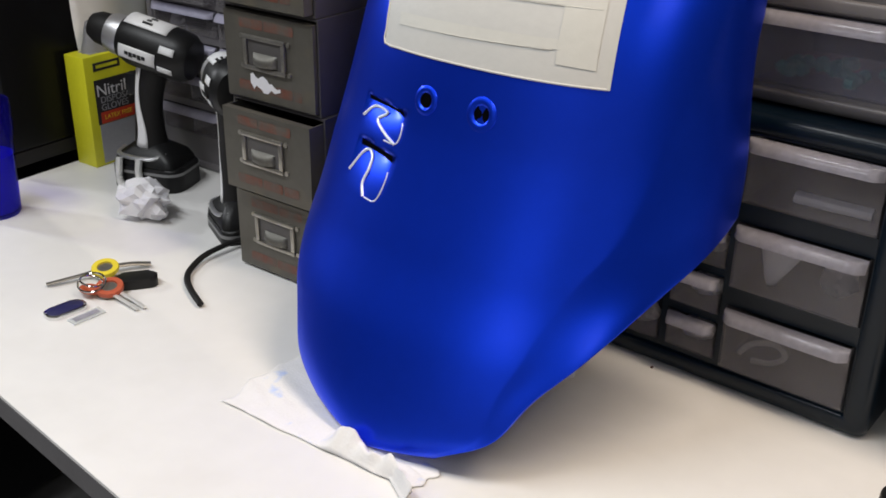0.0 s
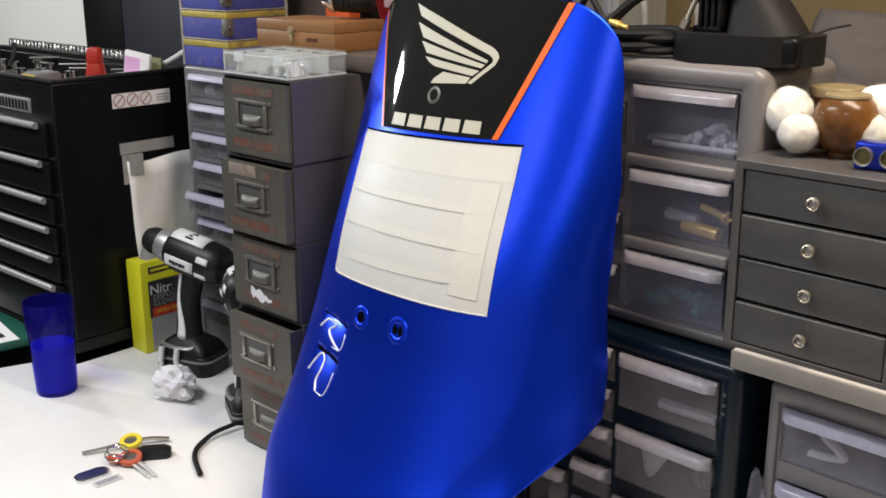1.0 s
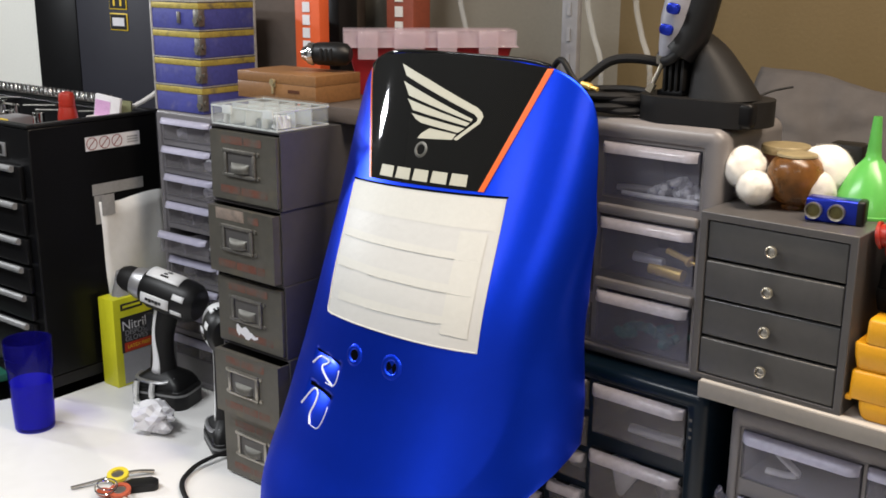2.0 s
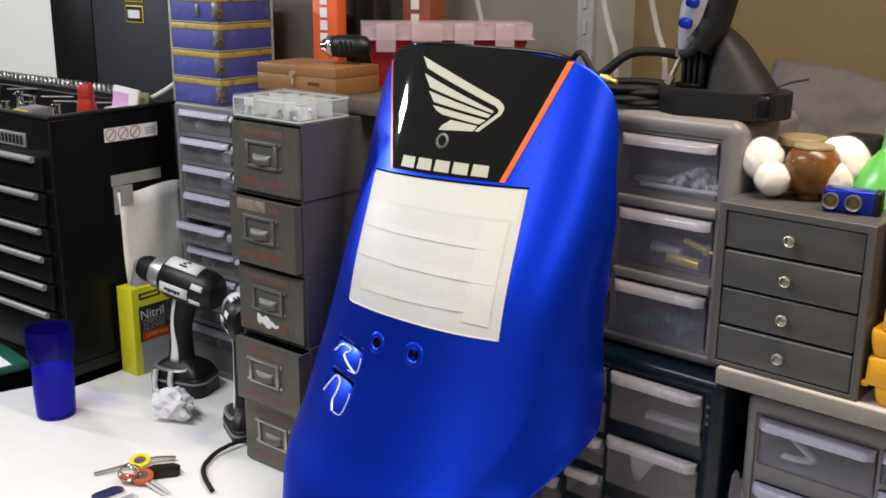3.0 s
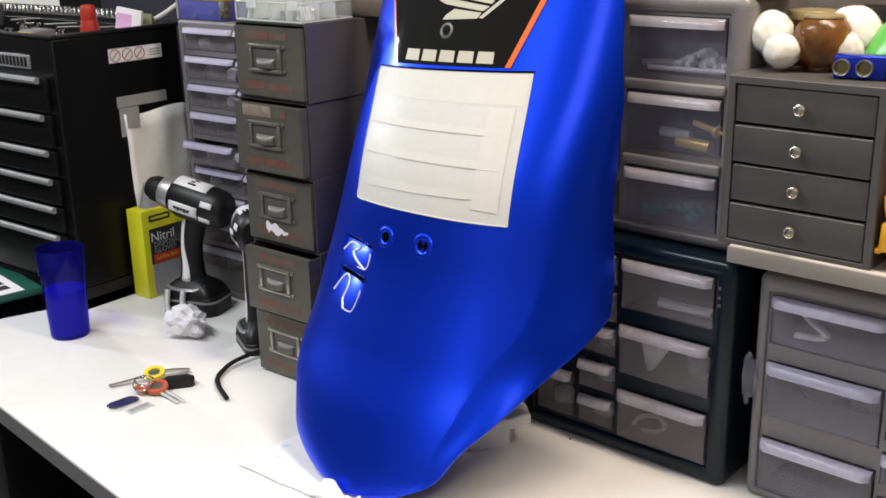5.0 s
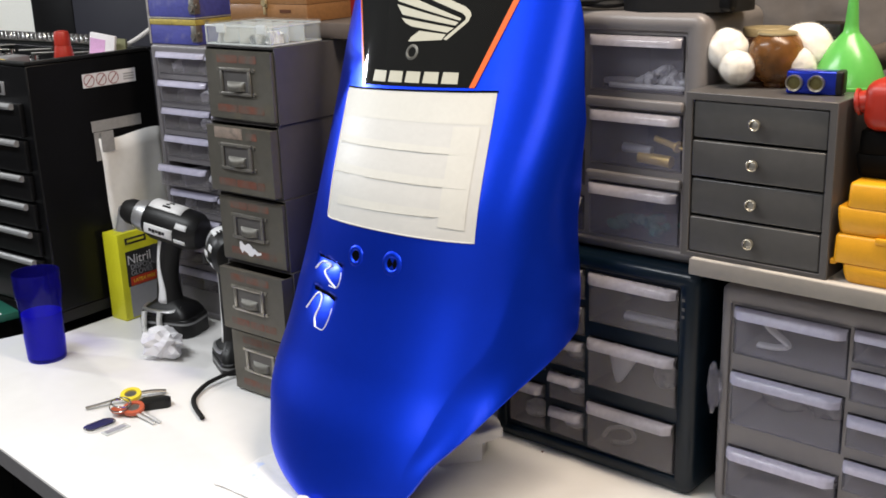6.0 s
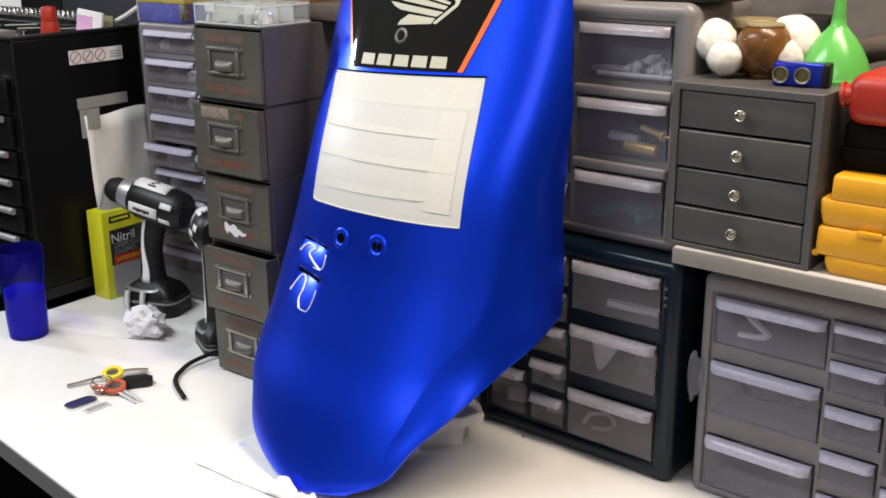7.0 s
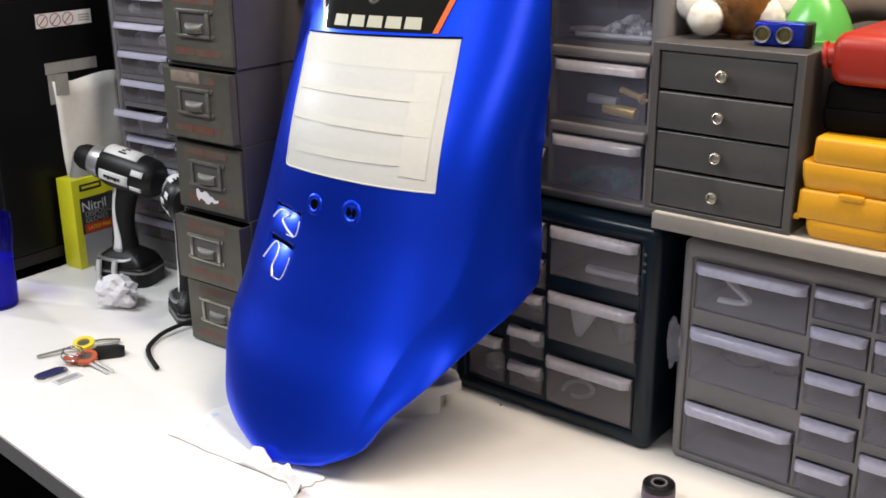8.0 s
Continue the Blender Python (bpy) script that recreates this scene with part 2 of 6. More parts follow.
M_REDBAR = mat("red_carton_print", (0.55, 0.05, 0.02), 0.45, vary=0.05, scale=30)
M_YELTXT = mat("yellow_print", (0.8, 0.55, 0.03), 0.5)
M_WHITE = mat("white_plastic", (0.75, 0.75, 0.75), 0.35, vary=0.04, scale=40)
M_BLUEPLAS = mat("blue_clear_plastic", (0.022, 0.019, 0.27), 0.10, vary=0.06, scale=20, clear=0.82, spec=0.8, tint=(0.27, 0.23, 0.90))
M_DRINK = mat("blue_drink", (0.06, 0.06, 0.85), 0.12, vary=0.55, scale=22, clear=0.45, tint=(0.6, 0.6, 1.0))
# cloudy liquid lets light through as well as past
_nt = M_DRINK.node_tree
_tl = _nt.nodes.new("ShaderNodeBsdfTranslucent")
_tl.inputs["Color"].default_value = (0.16, 0.16, 0.95, 1)
_nt.links.new(_tl.outputs[0], _nt.nodes["Mix Shader"].inputs[2])
M_TRUNK = mat("royal_blue_cloth", (0.050, 0.055, 0.25), 0.6, vary=0.25, scale=22, bump=0.3, stain=((0.10, 0.10, 0.26), 35, 0.58, 0.75))
M_BRASS_BAND = mat("dull_gold_band", (0.40, 0.31, 0.07), 0.5, 0.3, vary=0.3, scale=40, stain=((0.16, 0.13, 0.07), 50, 0.55, 0.72))
M_EDGETRIM = mat("worn_pale_trim", (0.34, 0.32, 0.30), 0.5, 0.2, vary=0.3, scale=40, stain=((0.15, 0.14, 0.13), 40, 0.5, 0.7))
M_CLEAR = mat("clear_styrene", (0.72, 0.74, 0.74), 0.08, vary=0.05, scale=20, clear=0.82, spec=0.9, tint=(0.95, 0.96, 0.96))
M_WOOD = mat("honey_wood", (0.215, 0.103, 0.038), 0.42, vary=0.22, scale=16, bump=0.08, fine=12)
M_WOOD_D = mat("dark_wood", (0.082, 0.030, 0.014), 0.5, vary=0.25, scale=20, spec=0.2)
M_KRAFT = mat("brown_carton_board", (0.088, 0.068, 0.056), 0.7, vary=0.12, scale=12, bump=0.08, spec=0.2)
M_BEIGE = mat("beige_wall_paint", (0.19, 0.175, 0.14), 0.75, vary=0.06, scale=4, bump=0.15, fine=40)
M_PINKLID = mat("pink_clear_lid", (0.74, 0.66, 0.70), 0.14, vary=0.12, scale=30, clear=0.70, spec=0.9, tint=(0.94, 0.86, 0.88))
M_BRASS = mat("polished_brass", (0.85, 0.58, 0.16), 0.32, 0.4, vary=0.1, scale=60)
M_ORANGE = mat("orange_red_print", (0.62, 0.10, 0.025), 0.5, vary=0.06, scale=40)
M_BRICK = mat("brick_red_print", (0.22, 0.050, 0.025), 0.55, vary=0.15, scale=30)
M_REDP = mat("red_plastic", (0.34, 0.020, 0.009), 0.38, vary=0.08, scale=30, bump=0.04)
M_REDDARK = mat("dark_red_plastic", (0.22, 0.012, 0.014), 0.35, vary=0.08, scale=30)
M_AMBERY = mat("amber_yellow_plastic", (0.70, 0.33, 0.010), 0.42, vary=0.06, scale=30, bump=0.05)
M_GREENP = mat("green_plastic", (0.11, 0.44, 0.085), 0.25, vary=0.06, scale=25, clear=0.06)
M_CUP = mat("dark_cup_metal", (0.13, 0.125, 0.11), 0.5, 0.6, vary=0.25, scale=70)
M_LIDTAN = mat("worn_tan_lid", (0.30, 0.24, 0.13), 0.45, 0.2, vary=0.3, scale=60)
M_WRAP = mat("white_paper_sheet", (0.74, 0.73, 0.71), 0.75, vary=0.05, scale=12, bump=0.18, stain=((0.71, 0.68, 0.64), 18, 0.62, 0.8))
M_SHEET = mat("grey_white_sheet", (0.62, 0.59, 0.55), 0.7, vary=0.06, scale=14, bump=0.15, stain=((0.50, 0.45, 0.40), 20, 0.60, 0.8))
M_DULLTAPE = mat("dull_tape", (0.36, 0.355, 0.35), 0.5, vary=0.15, scale=25, clear=0.25)
M_TEALBIT = mat("teal_plastic_bits", (0.03, 0.22, 0.19), 0.5, vary=0.2, scale=60)
M_KNOB = mat("pale_nickel", (0.50, 0.46, 0.37), 0.32, 0.85, vary=0.06, scale=60)
M_AMBER = mat("amber_glass", (0.20, 0.088, 0.026), 0.24, vary=0.40, scale=16, clear=0.30, tint=(0.80, 0.50, 0.20), stain=((0.12, 0.065, 0.03), 30, 0.52, 0.66))
M_COTTON = mat("white_cotton", (0.80, 0.77, 0.71), 1.0, vary=0.03, scale=90, spec=0.1)
M_COTTON.node_tree.nodes["Principled BSDF"].inputs["Subsurface Weight"].default_value = 0.7
M_COTTON.node_tree.nodes["Principled BSDF"].inputs["Subsurface Radius"].default_value = (1.0, 0.95, 0.9)
M_COTTON.node_tree.nodes["Principled BSDF"].inputs["Subsurface Scale"].default_value = 0.012
M_BLUEMET = mat("blue_anodised", (0.015, 0.035, 0.42), 0.22, 0.7, vary=0.08, scale=40)
M_GREENBOOK = mat("green_cover", (0.012, 0.085, 0.06), 0.4, vary=0.1, scale=20)
M_PURPLE = mat("purple_tag", (0.32, 0.07, 0.42), 0.5)
M_KEYY = mat("yellow_rubber", (0.70, 0.56, 0.03), 0.5)
M_KEYO = mat("orange_rubber", (0.44, 0.085, 0.035), 0.5)
M_NAVY = mat("navy_leather", (0.02, 0.02, 0.08), 0.4)
M_BOARD = mat("sheet_metal_grey", (0.26, 0.26, 0.27), 0.5, 0.2, vary=0.2, scale=8)
M_TISSUE = mat("paper_towel", (0.76, 0.75, 0.74), 0.9, vary=0.03, scale=60, bump=0.25, stain=((0.50, 0.60, 0.85), 38, 0.62, 0.74))
M_SLATE = mat("slate_panel", (0.020, 0.020, 0.028), 0.5, vary=0.1, scale=10, spec=0.25)
M_BAG = mat("grey_dust_sheet", (0.058, 0.052, 0.050), 0.75, vary=0.15, scale=10, bump=0.3)
M_PAINT = mat("metallic_blue_paint", (0.004, 0.051, 0.81), 0.37, 0.93, vary=0.03, scale=60, coat=0.2, coat_rough=0.2, fine=12)
M_DECALB = mat("gloss_black_decal", (0.004, 0.004, 0.0035), 0.6, vary=0.05, scale=60, coat=0.8, spec=0.05)
M_DECALO = mat("orange_stripe", (0.75, 0.13, 0.015), 0.3, vary=0.03, coat=1.0)
M_DECALS = mat("silver_print", (0.47, 0.455, 0.36), 0.4, vary=0.04, coat=0.6)
# near-white colour that stands in for lamp reflections in the vents
M_GLINT = mat("painted_glint", (0.85, 0.89, 0.98), 0.30, 0.35, vary=0.05, scale=60, coat=1.0)
M_TAPE = mat("masking_tape", (0.585, 0.575, 0.525), 0.45, vary=0.03, scale=22, bump=0.10)
M_MASK = mat("masking_paper", (0.555, 0.548, 0.518), 0.4, vary=0.03, scale=18, bump=0.12)
M_MATT = mat("matt_black_plastic", (0.003, 0.003, 0.003), 0.7, vary=0.2, scale=60, bump=0.05, spec=0.12)
M_OLD_BRASS = mat("dark_brass", (0.17, 0.15, 0.06), 0.35, 0.7, vary=0.2, scale=80)
M_STYR = mat("clear_box_plastic", (0.80, 0.83, 0.82), 0.07, vary=0.05, scale=20, clear=0.90, spec=0.9, tint=(0.97, 0.98, 0.98))
M_RIM = mat("clear_rim_plastic", (0.74, 0.77, 0.76), 0.12, vary=0.06, scale=30, clear=0.50, spec=0.9, tint=(0.96, 0.97, 0.97))
M_CLIP = mat("bright_clip_steel", (0.78, 0.78, 0.76), 0.34, 0.5, vary=0.08, scale=60)
# near-black without gloss: the shade of gaps and holes put into the colour
M_HOLE_SHADE = mat("painted_recess_shade", (0.002, 0.002, 0.003), 0.9, spec=0.02)

# ---- room ----
TZ = 0.75


def room():
    bm = bmesh.new()
    box(bm, -3.2, 2.4, -2.6, 1.75, -0.1, 0)
    single("floor", bm, M_FLOOR, "worn grey concrete workshop floor", "floor", kind="structure")
    bm = bmesh.new()
    box(bm, -3.2, 2.4, -2.6, 1.75, 2.42, 2.5)
    single("ceiling", bm, M_CEIL, "plain white painted ceiling", "ceiling", kind="structure")
    for name, d, material in (
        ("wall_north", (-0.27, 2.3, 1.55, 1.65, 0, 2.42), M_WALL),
        ("wall_north_middle", (-1.36, -0.27, 1.55, 1.65, 0, 2.42), M_BEIGE),
        ("wall_north_west", (-3.1, -1.36, 1.55, 1.65, 0, 2.42), M_WALL_W),
        # out of view: these three only shape the light
        ("wall_south", (-3.1, 2.3, -2.6, -2.5, 0, 2.42), M_WALL_S),
        ("wall_west", (-3.2, -3.1, -2.6, 1.65, 0, 2.42), M_WALL_D),
        ("wall_east", (2.3, 2.4, -2.6, 1.65, 0, 2.42), M_WALL_D),
    ):
        bm = bmesh.new()
        box(bm, *d)
        single(name, bm, material, "plain painted workshop wall", "wall", kind="structure")


room()


def workbench():
    b = thing("workbench", "white laminate workbench with a dark grey edge", "workbench", pose(0, 0, 0))
    outline = [(-1.272, 0.727), (1.25, 0.354), (1.25, 1.52), (-1.122, 1.52), (-1.122, 0.985), (-1.176, 0.985)]
    bm = bmesh.new()
    slab(bm, outline, TZ - 0.004, TZ, 0.001)
    part("tabletop", bm, M_TABLE, b, "white laminate top")
    bm = bmesh.new()
    slab(bm, outline, TZ - 0.032, TZ - 0.0045)
    part("edge_band", bm, M_EDGE, b, "dark grey edge")
    for x, y in ((-1.08, 0.78), (1.15, 0.47), (-1.06, 1.44), (1.15, 1.44)):
        bm = bmesh.new()
        box(bm, x - 0.03, x + 0.03, y - 0.03, y + 0.03, 0, TZ - 0.033, 0.004)
        part("leg", bm, M_BLACKP, b)


workbench()


# ---- the motorcycle fairing ----
FAIR_W = (0.0, 0.138, 0.220, 0.243, 0.234, 0.228, 0.213, 0.217, 0.210)
FAIR_Y = (0.783, 0.784, 0.797, 0.823, 0.864, 0.904, 0.936, 0.997, 1.054)
FAIR_V = (0.058, 0.0152, 0.0169, 0.0287, 0.0778, 0.1953, 0.128, 0.079, 0.093)
F_CX, F_CS, F_YAW, F_Z0, F_H, F_DROP, F_POW = -0.2532, 0.0508, -0.0688, 0.7535, 0.6784, 0.1954, 3.77


def along(k, t):
    n = len(k)
    x = min(max(t, 0.0), 1.0) * (n - 1)
    i = min(int(x), n - 2)
    f = x - i
    b, c = k[i], k[i + 1]
    a = k[i - 1] if i else 2 * b - c
    d = k[i + 2] if i + 2 < n else 2 * c - b
    return b + 0.5 * f * (c - a + f * (2 * a - 5 * b + 4 * c - d + f * (3 * (b - c) + d - a)))


def fair_level(z):
    t = math.sqrt(min(max((z - F_Z0) / F_H, 0.0), 1.0))
    dep = 0.2459 + (0.0819 - 0.2459) * t
    return along(FAIR_W, t), along(FAIR_Y, t), min(max(along(FAIR_V, t), 0.006), dep), 2.69 + (2.176 - 2.69) * t, dep


def fair_point(s, z):
    w, yf, vc, n, dep = fair_level(z)
    th = s * math.acos(min(max(1 - vc / dep, 0.0), 0.999) ** (n / 2))
    u = w * math.copysign(abs(math.sin(th)) ** (2 / n), th)
    if s < 0:
        u *= 1 - 0.022 * max(0.0, 1 - ((z - 1.15) / 0.17) ** 2)
    else:
        u *= 1 + 0.085 * max(0.0, 1 - ((z - 0.780) / 0.080) ** 2) ** 2
    v = dep * (1 - abs(math.cos(th)) ** (2 / n))
    ca, sa = math.cos(F_YAW), math.sin(F_YAW)
    return Vector((F_CX + F_CS * (z - 1) + u * ca - v * sa, yf + u * sa + v * ca, z))


def fair_y(x, z):
    """Depth of the fairing's skin at a place of its front."""
    w, yf, vc, n, dep = fair_level(z)
    ca, sa = math.cos(F_YAW), math.sin(F_YAW)
    v = 0.0
    for _ in range(6):
        u = (x - F_CX - F_CS * (z - 1) + v * sa) / ca
        q = min(abs(u) / max(w, 1e-4), 0.995)
        v = dep * (1 - (1 - q**n) ** (1 / n))
    return yf + u * sa + v * ca


CREASE = ((0.79, 0.88), (0.82, 0.79), (0.85, 0.71), (0.88, 0.63), (0.94, 0.53), (0.97, 0.50), (1.01, 0.55), (1.05, 0.59), (1.10, 0.69), (1.25, 0.84))


def flank_dip(s, z):
    """How far the hollow flank lies behind the full round, from its crease to the edge."""
    z = min(max(z, 0.7901), 1.2499)
    for (z0, a), (z1, b) in zip(CREASE, CREASE[1:]):
        if z0 <= z < z1:
            c = a + (b - a) * (z - z0) / (z1 - z0)
            if s <= c:
                return 0.0
            k = (s - c) / (1 - c)
            return 0.036 * (1 - c) * min(1.0, (1.25 - z) / 0.2, (z - 0.74) / 0.12) * (k**1.2 * (1 - k) ** 2 + 0.10 * k)
    return 0.0


VENTS = (((-0.3775, 1.0440), (-0.3140, 1.0400), (-0.003, -0.033)), ((-0.3755, 1.0030), (-0.3170, 0.9980), (-0.011, -0.047)))


def vent_depth(x, z):
    for (x0, z0), (x1, z1), (ex, ez) in VENTS:
        ux, uz = x1 - x0, z1 - z0
        det = ux * ez - uz * ex
        a = ((x - x0) * ez - (z - z0) * ex) / det
        b = (ux * (z - z0) - uz * (x - x0)) / det
        if 0 <= a <= 1 and 0 <= b <= 1:
            return (0.009 * (1 - b) ** 2.4 + 0.0022 * (1 - b)) * math.sin(math.pi * a) ** 0.45 * min(1, b * 12)
    return 0.0


def on_skin(bm, lift, faces_step=0.010):
    """Wraps flat outlines, drawn as (x, 0, z), on the fairing's front."""
    for axis in (0, 2):
        lo = min(v.co[axis] for v in bm.verts)
        hi = max(v.co[axis] for v in bm.verts)
        k = lo + faces_step
        while k < hi:
            co = [0, 0, 0]
            no = [0, 0, 0]
            co[axis], no[axis] = k, 1
            bmesh.ops.bisect_plane(bm, geom=bm.verts[:] + bm.edges[:] + bm.faces[:], plane_co=co, plane_no=no)
            k += faces_step
    for v in bm.verts:
        v.co.y = fair_y(v.co.x, v.co.z) - lift


def flat(bm, pts):
    bm.faces.new([bm.verts.new((x, 0, z)) for x, z in pts])


def fairing():
    f = thing("motorcycle_fairing", "glossy metallic blue motorcycle nose fairing with taped headlight opening", "fairing", pose(0, 0, 0))
    bm = bmesh.new()
    NS, NT = 200, 280
    grid = []
    for j in range(NT + 1):
        t = (j / NT) ** 0.9
        row = []
        for i in range(NS + 1):
            s = -1 + 2 * i / NS
            top = F_H - F_DROP * abs(s) ** F_POW
            z = F_Z0 + top * max(t, 0.012) ** 2
            p = fair_point(s, z)
            p.y += vent_depth(p.x, p.z)
            d = flank_dip(s, z)
            if d:
                e = fair_point(min(s + 0.01, 1), z) - fair_point(s - 0.01, z)
                p += Vector((-e.y, e.x, 0)).normalized() * d
            row.append(bm.verts.new(p))
        grid.append(row)
    for a, b in zip(grid, grid[1:]):
        for i in range(NS):
            bm.faces.new((a[i], a[i + 1], b[i + 1], b[i]))
    # the border rolls back, widest round the lower end
    border = [(grid[j][0], grid[j][3], j) for j in range(NT, 5, -1)] + [(grid[j][NS], grid[j][NS - 3], j) for j in range(6, NT + 1)]
    turned = []
    for k, (e, inner, j) in enumerate(border):
        along_b = (border[min(k + 2, len(border) - 1)][0].co - border[max(k - 2, 0)][0].co).normalized()
        out = e.co - inner.co
        out = (out - along_b * out.dot(along_b)).normalized()
        nrm = along_b.cross(out).normalized()
        if nrm.dot(e.co - Vector((F_CX, 1.15, 1.05))) < 0:
            nrm = -nrm
        low = min(1.0, max(0.0, (0.98 - e.co.z) / 0.16))
        low = low * low * (3 - 2 * low)
        first = k < len(border) // 2
        ro, rb = 0.0010 + (0.0075 if first else 0.0) * low, 0.005 + (0.018 if first else 0.004) * low
        if out.z < 0:
            ro = min(ro, max(0.0, (e.co.z - 0.7520) / -out.z))
        ring = [e]
        for a in (22, 45, 68, 90):
            q = e.co + out * ro * math.sin(radians(a)) - nrm * rb * (1 - math.cos(radians(a)))
            q.z = max(q.z, 0.7515)
            ring.append(bm.verts.new(q))
        turned.append(ring)
    for a, b in zip(turned, turned[1:]):
        for i in range(4):
            bm.faces.new((a[i], a[i + 1], b[i + 1], b[i]))
    shell = part("shell", bm, M_PAINT, f, "metallic blue painted shell", 60)
    if shell.data.polygons[len(shell.data.polygons) // 2 + NS // 2].normal.y > 0:
        shell.data.flip_normals()
    sol = shell.modifiers.new("thickness", "SOLIDIFY")
    sol.thickness, sol.offset = 0.003, -1
    # rounded top edge over the panel
    crest = []
    for k in range(161):
        q = -1 + 2 * k / 160
        crest.append(fair_point(q, F_Z0 + F_H - F_DROP * abs(q) ** F_POW) + Vector((0, 0.0012, 0.0008)))
    d = bmesh.new()
    tube(d, [p for p in crest if -0.402 <= p.x <= -0.098], 0.0026, 12, 1, 1)
    part("top_edge", d, M_DECALB, f, "gloss black rounded top edge", 80)
    # graphics
    def decal(name, outline, material, lift, label):
        d = bmesh.new()
        for o in outline:
            flat(d, o)
        on_skin(d, lift)
        return part(name, d, material, f, label, 80)
    panel = [(-0.342, 1.2690), (-0.150, 1.2760), (-0.093, 1.4235), (-0.150, 1.4297), (-0.206, 1.4317), (-0.270, 1.4315), (-0.320, 1.4298), (-0.364, 1.4245), (-0.390, 1.4185), (-0.4045, 1.4090), (-0.373, 1.3380)]
    decal("black_panel", [panel], M_DECALB, 0.0008, "gloss black graphic panel")
    decal("orange_stripe", [[(-0.1570, 1.2757), (-0.1490, 1.2760), (-0.0920, 1.4230), (-0.1000, 1.4230)]], M_DECALO, 0.0014, "orange pinstripe")
    decal("orange_stripe", [[(-0.3440, 1.2690), (-0.3395, 1.2690), (-0.3695, 1.3380), (-0.3740, 1.3380)], [(-0.3740, 1.3380), (-0.3695, 1.3380), (-0.4000, 1.4030), (-0.4050, 1.4030)]], M_DECALO, 0.0014, "orange pinstripe")
    # winged badge: feathers and a bent leading edge
    wing = [
        [(-0.327, 1.4155), (-0.272, 1.400), (-0.183, 1.372), (-0.175, 1.367), (-0.172, 1.362), (-0.180, 1.356), (-0.180, 1.360), (-0.186, 1.364), (-0.314, 1.401)],
        [(-0.172, 1.362), (-0.175, 1.354), (-0.204, 1.331), (-0.210, 1.332), (-0.180, 1.356)],
        [(-0.317, 1.394), (-0.187, 1.358), (-0.188, 1.355), (-0.301, 1.377)],
        [(-0.302, 1.373), (-0.190, 1.353), (-0.194, 1.349), (-0.288, 1.360)],
        [(-0.289, 1.356), (-0.196, 1.346), (-0.205, 1.340), (-0.268, 1.346), (-0.280, 1.350)],
        [(-0.252, 1.341), (-0.207, 1.338), (-0.212, 1.331), (-0.269, 1.327), (-0.265, 1.333)],
    ]
    decal("wing_badge", wing, M_DECALS, 0.0014, "pale silver wing badge")
    # maker's word as plain bars
    word = []
    for k in range(5):
        x0, z0 = -0.3235 + 0.0308 * k, 1.2745 + 0.0010 * k
        word.append([(x0, z0), (x0 + 0.0255, z0 + 0.0006), (x0 + 0.0245, z0 + 0.0145), (x0 + 0.0005, z0 + 0.0140)])
    decal("word_bar", word, M_DECALS, 0.0014, "pale silver word bars")
    # masked headlight opening
    decal("masking_sheet", [[(-0.3775, 1.2610), (-0.117, 1.2715), (-0.1105, 1.0953), (-0.3600, 1.0942)]], M_MASK, 0.0012, "cream masking sheet over the headlight opening")
    # a flat dark strip paints the shade of the gap
    decal("opening_gap", [[(-0.378, 1.2632), (-0.115, 1.2742), (-0.1160, 1.2716), (-0.378, 1.2610)]], M_HOLE_SHADE, 0.0016, "dark strip painted as gap shade at the upper edge")
    # tape strips laid across and down the sheet; u runs across, v down
    def on_sheet(u, v):
        top = (-0.3775 + 0.2605 * u, 1.2610 + 0.0105 * u)
        foot = (-0.3600 + 0.2495 * u, 1.0942 + 0.0011 * u)
        return top[0] + (foot[0] - top[0]) * v, top[1] + (foot[1] - top[1]) * v

    for n, (u0, u1, v0, v1, w0, w1) in enumerate((
        (0.005, 0.985, 0.015, 0.205, 0.015, 0.215),
        (0.015, 0.945, 0.350, 0.405, 0.375, 0.415),
        (0.015, 0.935, 0.560, 0.625, 0.585, 0.635),
        (0.080, 0.800, 0.800, 0.868, 0.790, 0.838),
        (0.800, 0.945, 0.230, 0.905, 0.230, 0.915),
    )):
        decal("tape_strip", [[on_sheet(u0, v0), on_sheet(u1, w0), on_sheet(u1, w1), on_sheet(u0, v1)]], M_TAPE, 0.0014 + 0.00012 * n, "cream masking tape strip")
    # lifted lower edges of the overlaps
    for (u0, v0), (u1, v1) in (((0.03, 0.408), (0.945, 0.418)), ((0.02, 0.628), (0.16, 0.630)), ((0.28, 0.631), (0.93, 0.638)), ((0.30, 0.858), (0.78, 0.842))):
        d = bmesh.new()
        path = []
        for k in range(17):
            q = k / 16
            x, z = on_sheet(u0 + (u1 - u0) * q, v0 + (v1 - v0) * q)
            z += 0.0004 * noise.noise((q * 9, v0 * 40, 0))
            path.append((x, fair_y(x, z) - 0.0018 - 0.0004 * noise.noise((q * 14, v0 * 70, 1)), z))
        tube(d, path, 0.00035, 6, 1, 2)
        part("tape_edge", d, M_TAPE, f, "lifted edge of the tape", 80)
    # rolled rim of the sheet along its side and foot
    d = bmesh.new()
    path = []
    for k in range(25):
        q = k / 24
        x, z = (-0.3765 + 0.016 * q * 2, 1.2560 - 0.1605 * q * 2) if q <= 0.5 else (-0.3600 + 0.247 * (2 * q - 1), 1.0950 + 0.001 * (2 * q - 1))
        path.append((x, fair_y(x, z) - 0.0014, z))
    tube(d, path, 0.0011, 6, 1, 2)
    part("sheet_rim", d, M_MASK, f, "rolled rim of the masking sheet", 80)
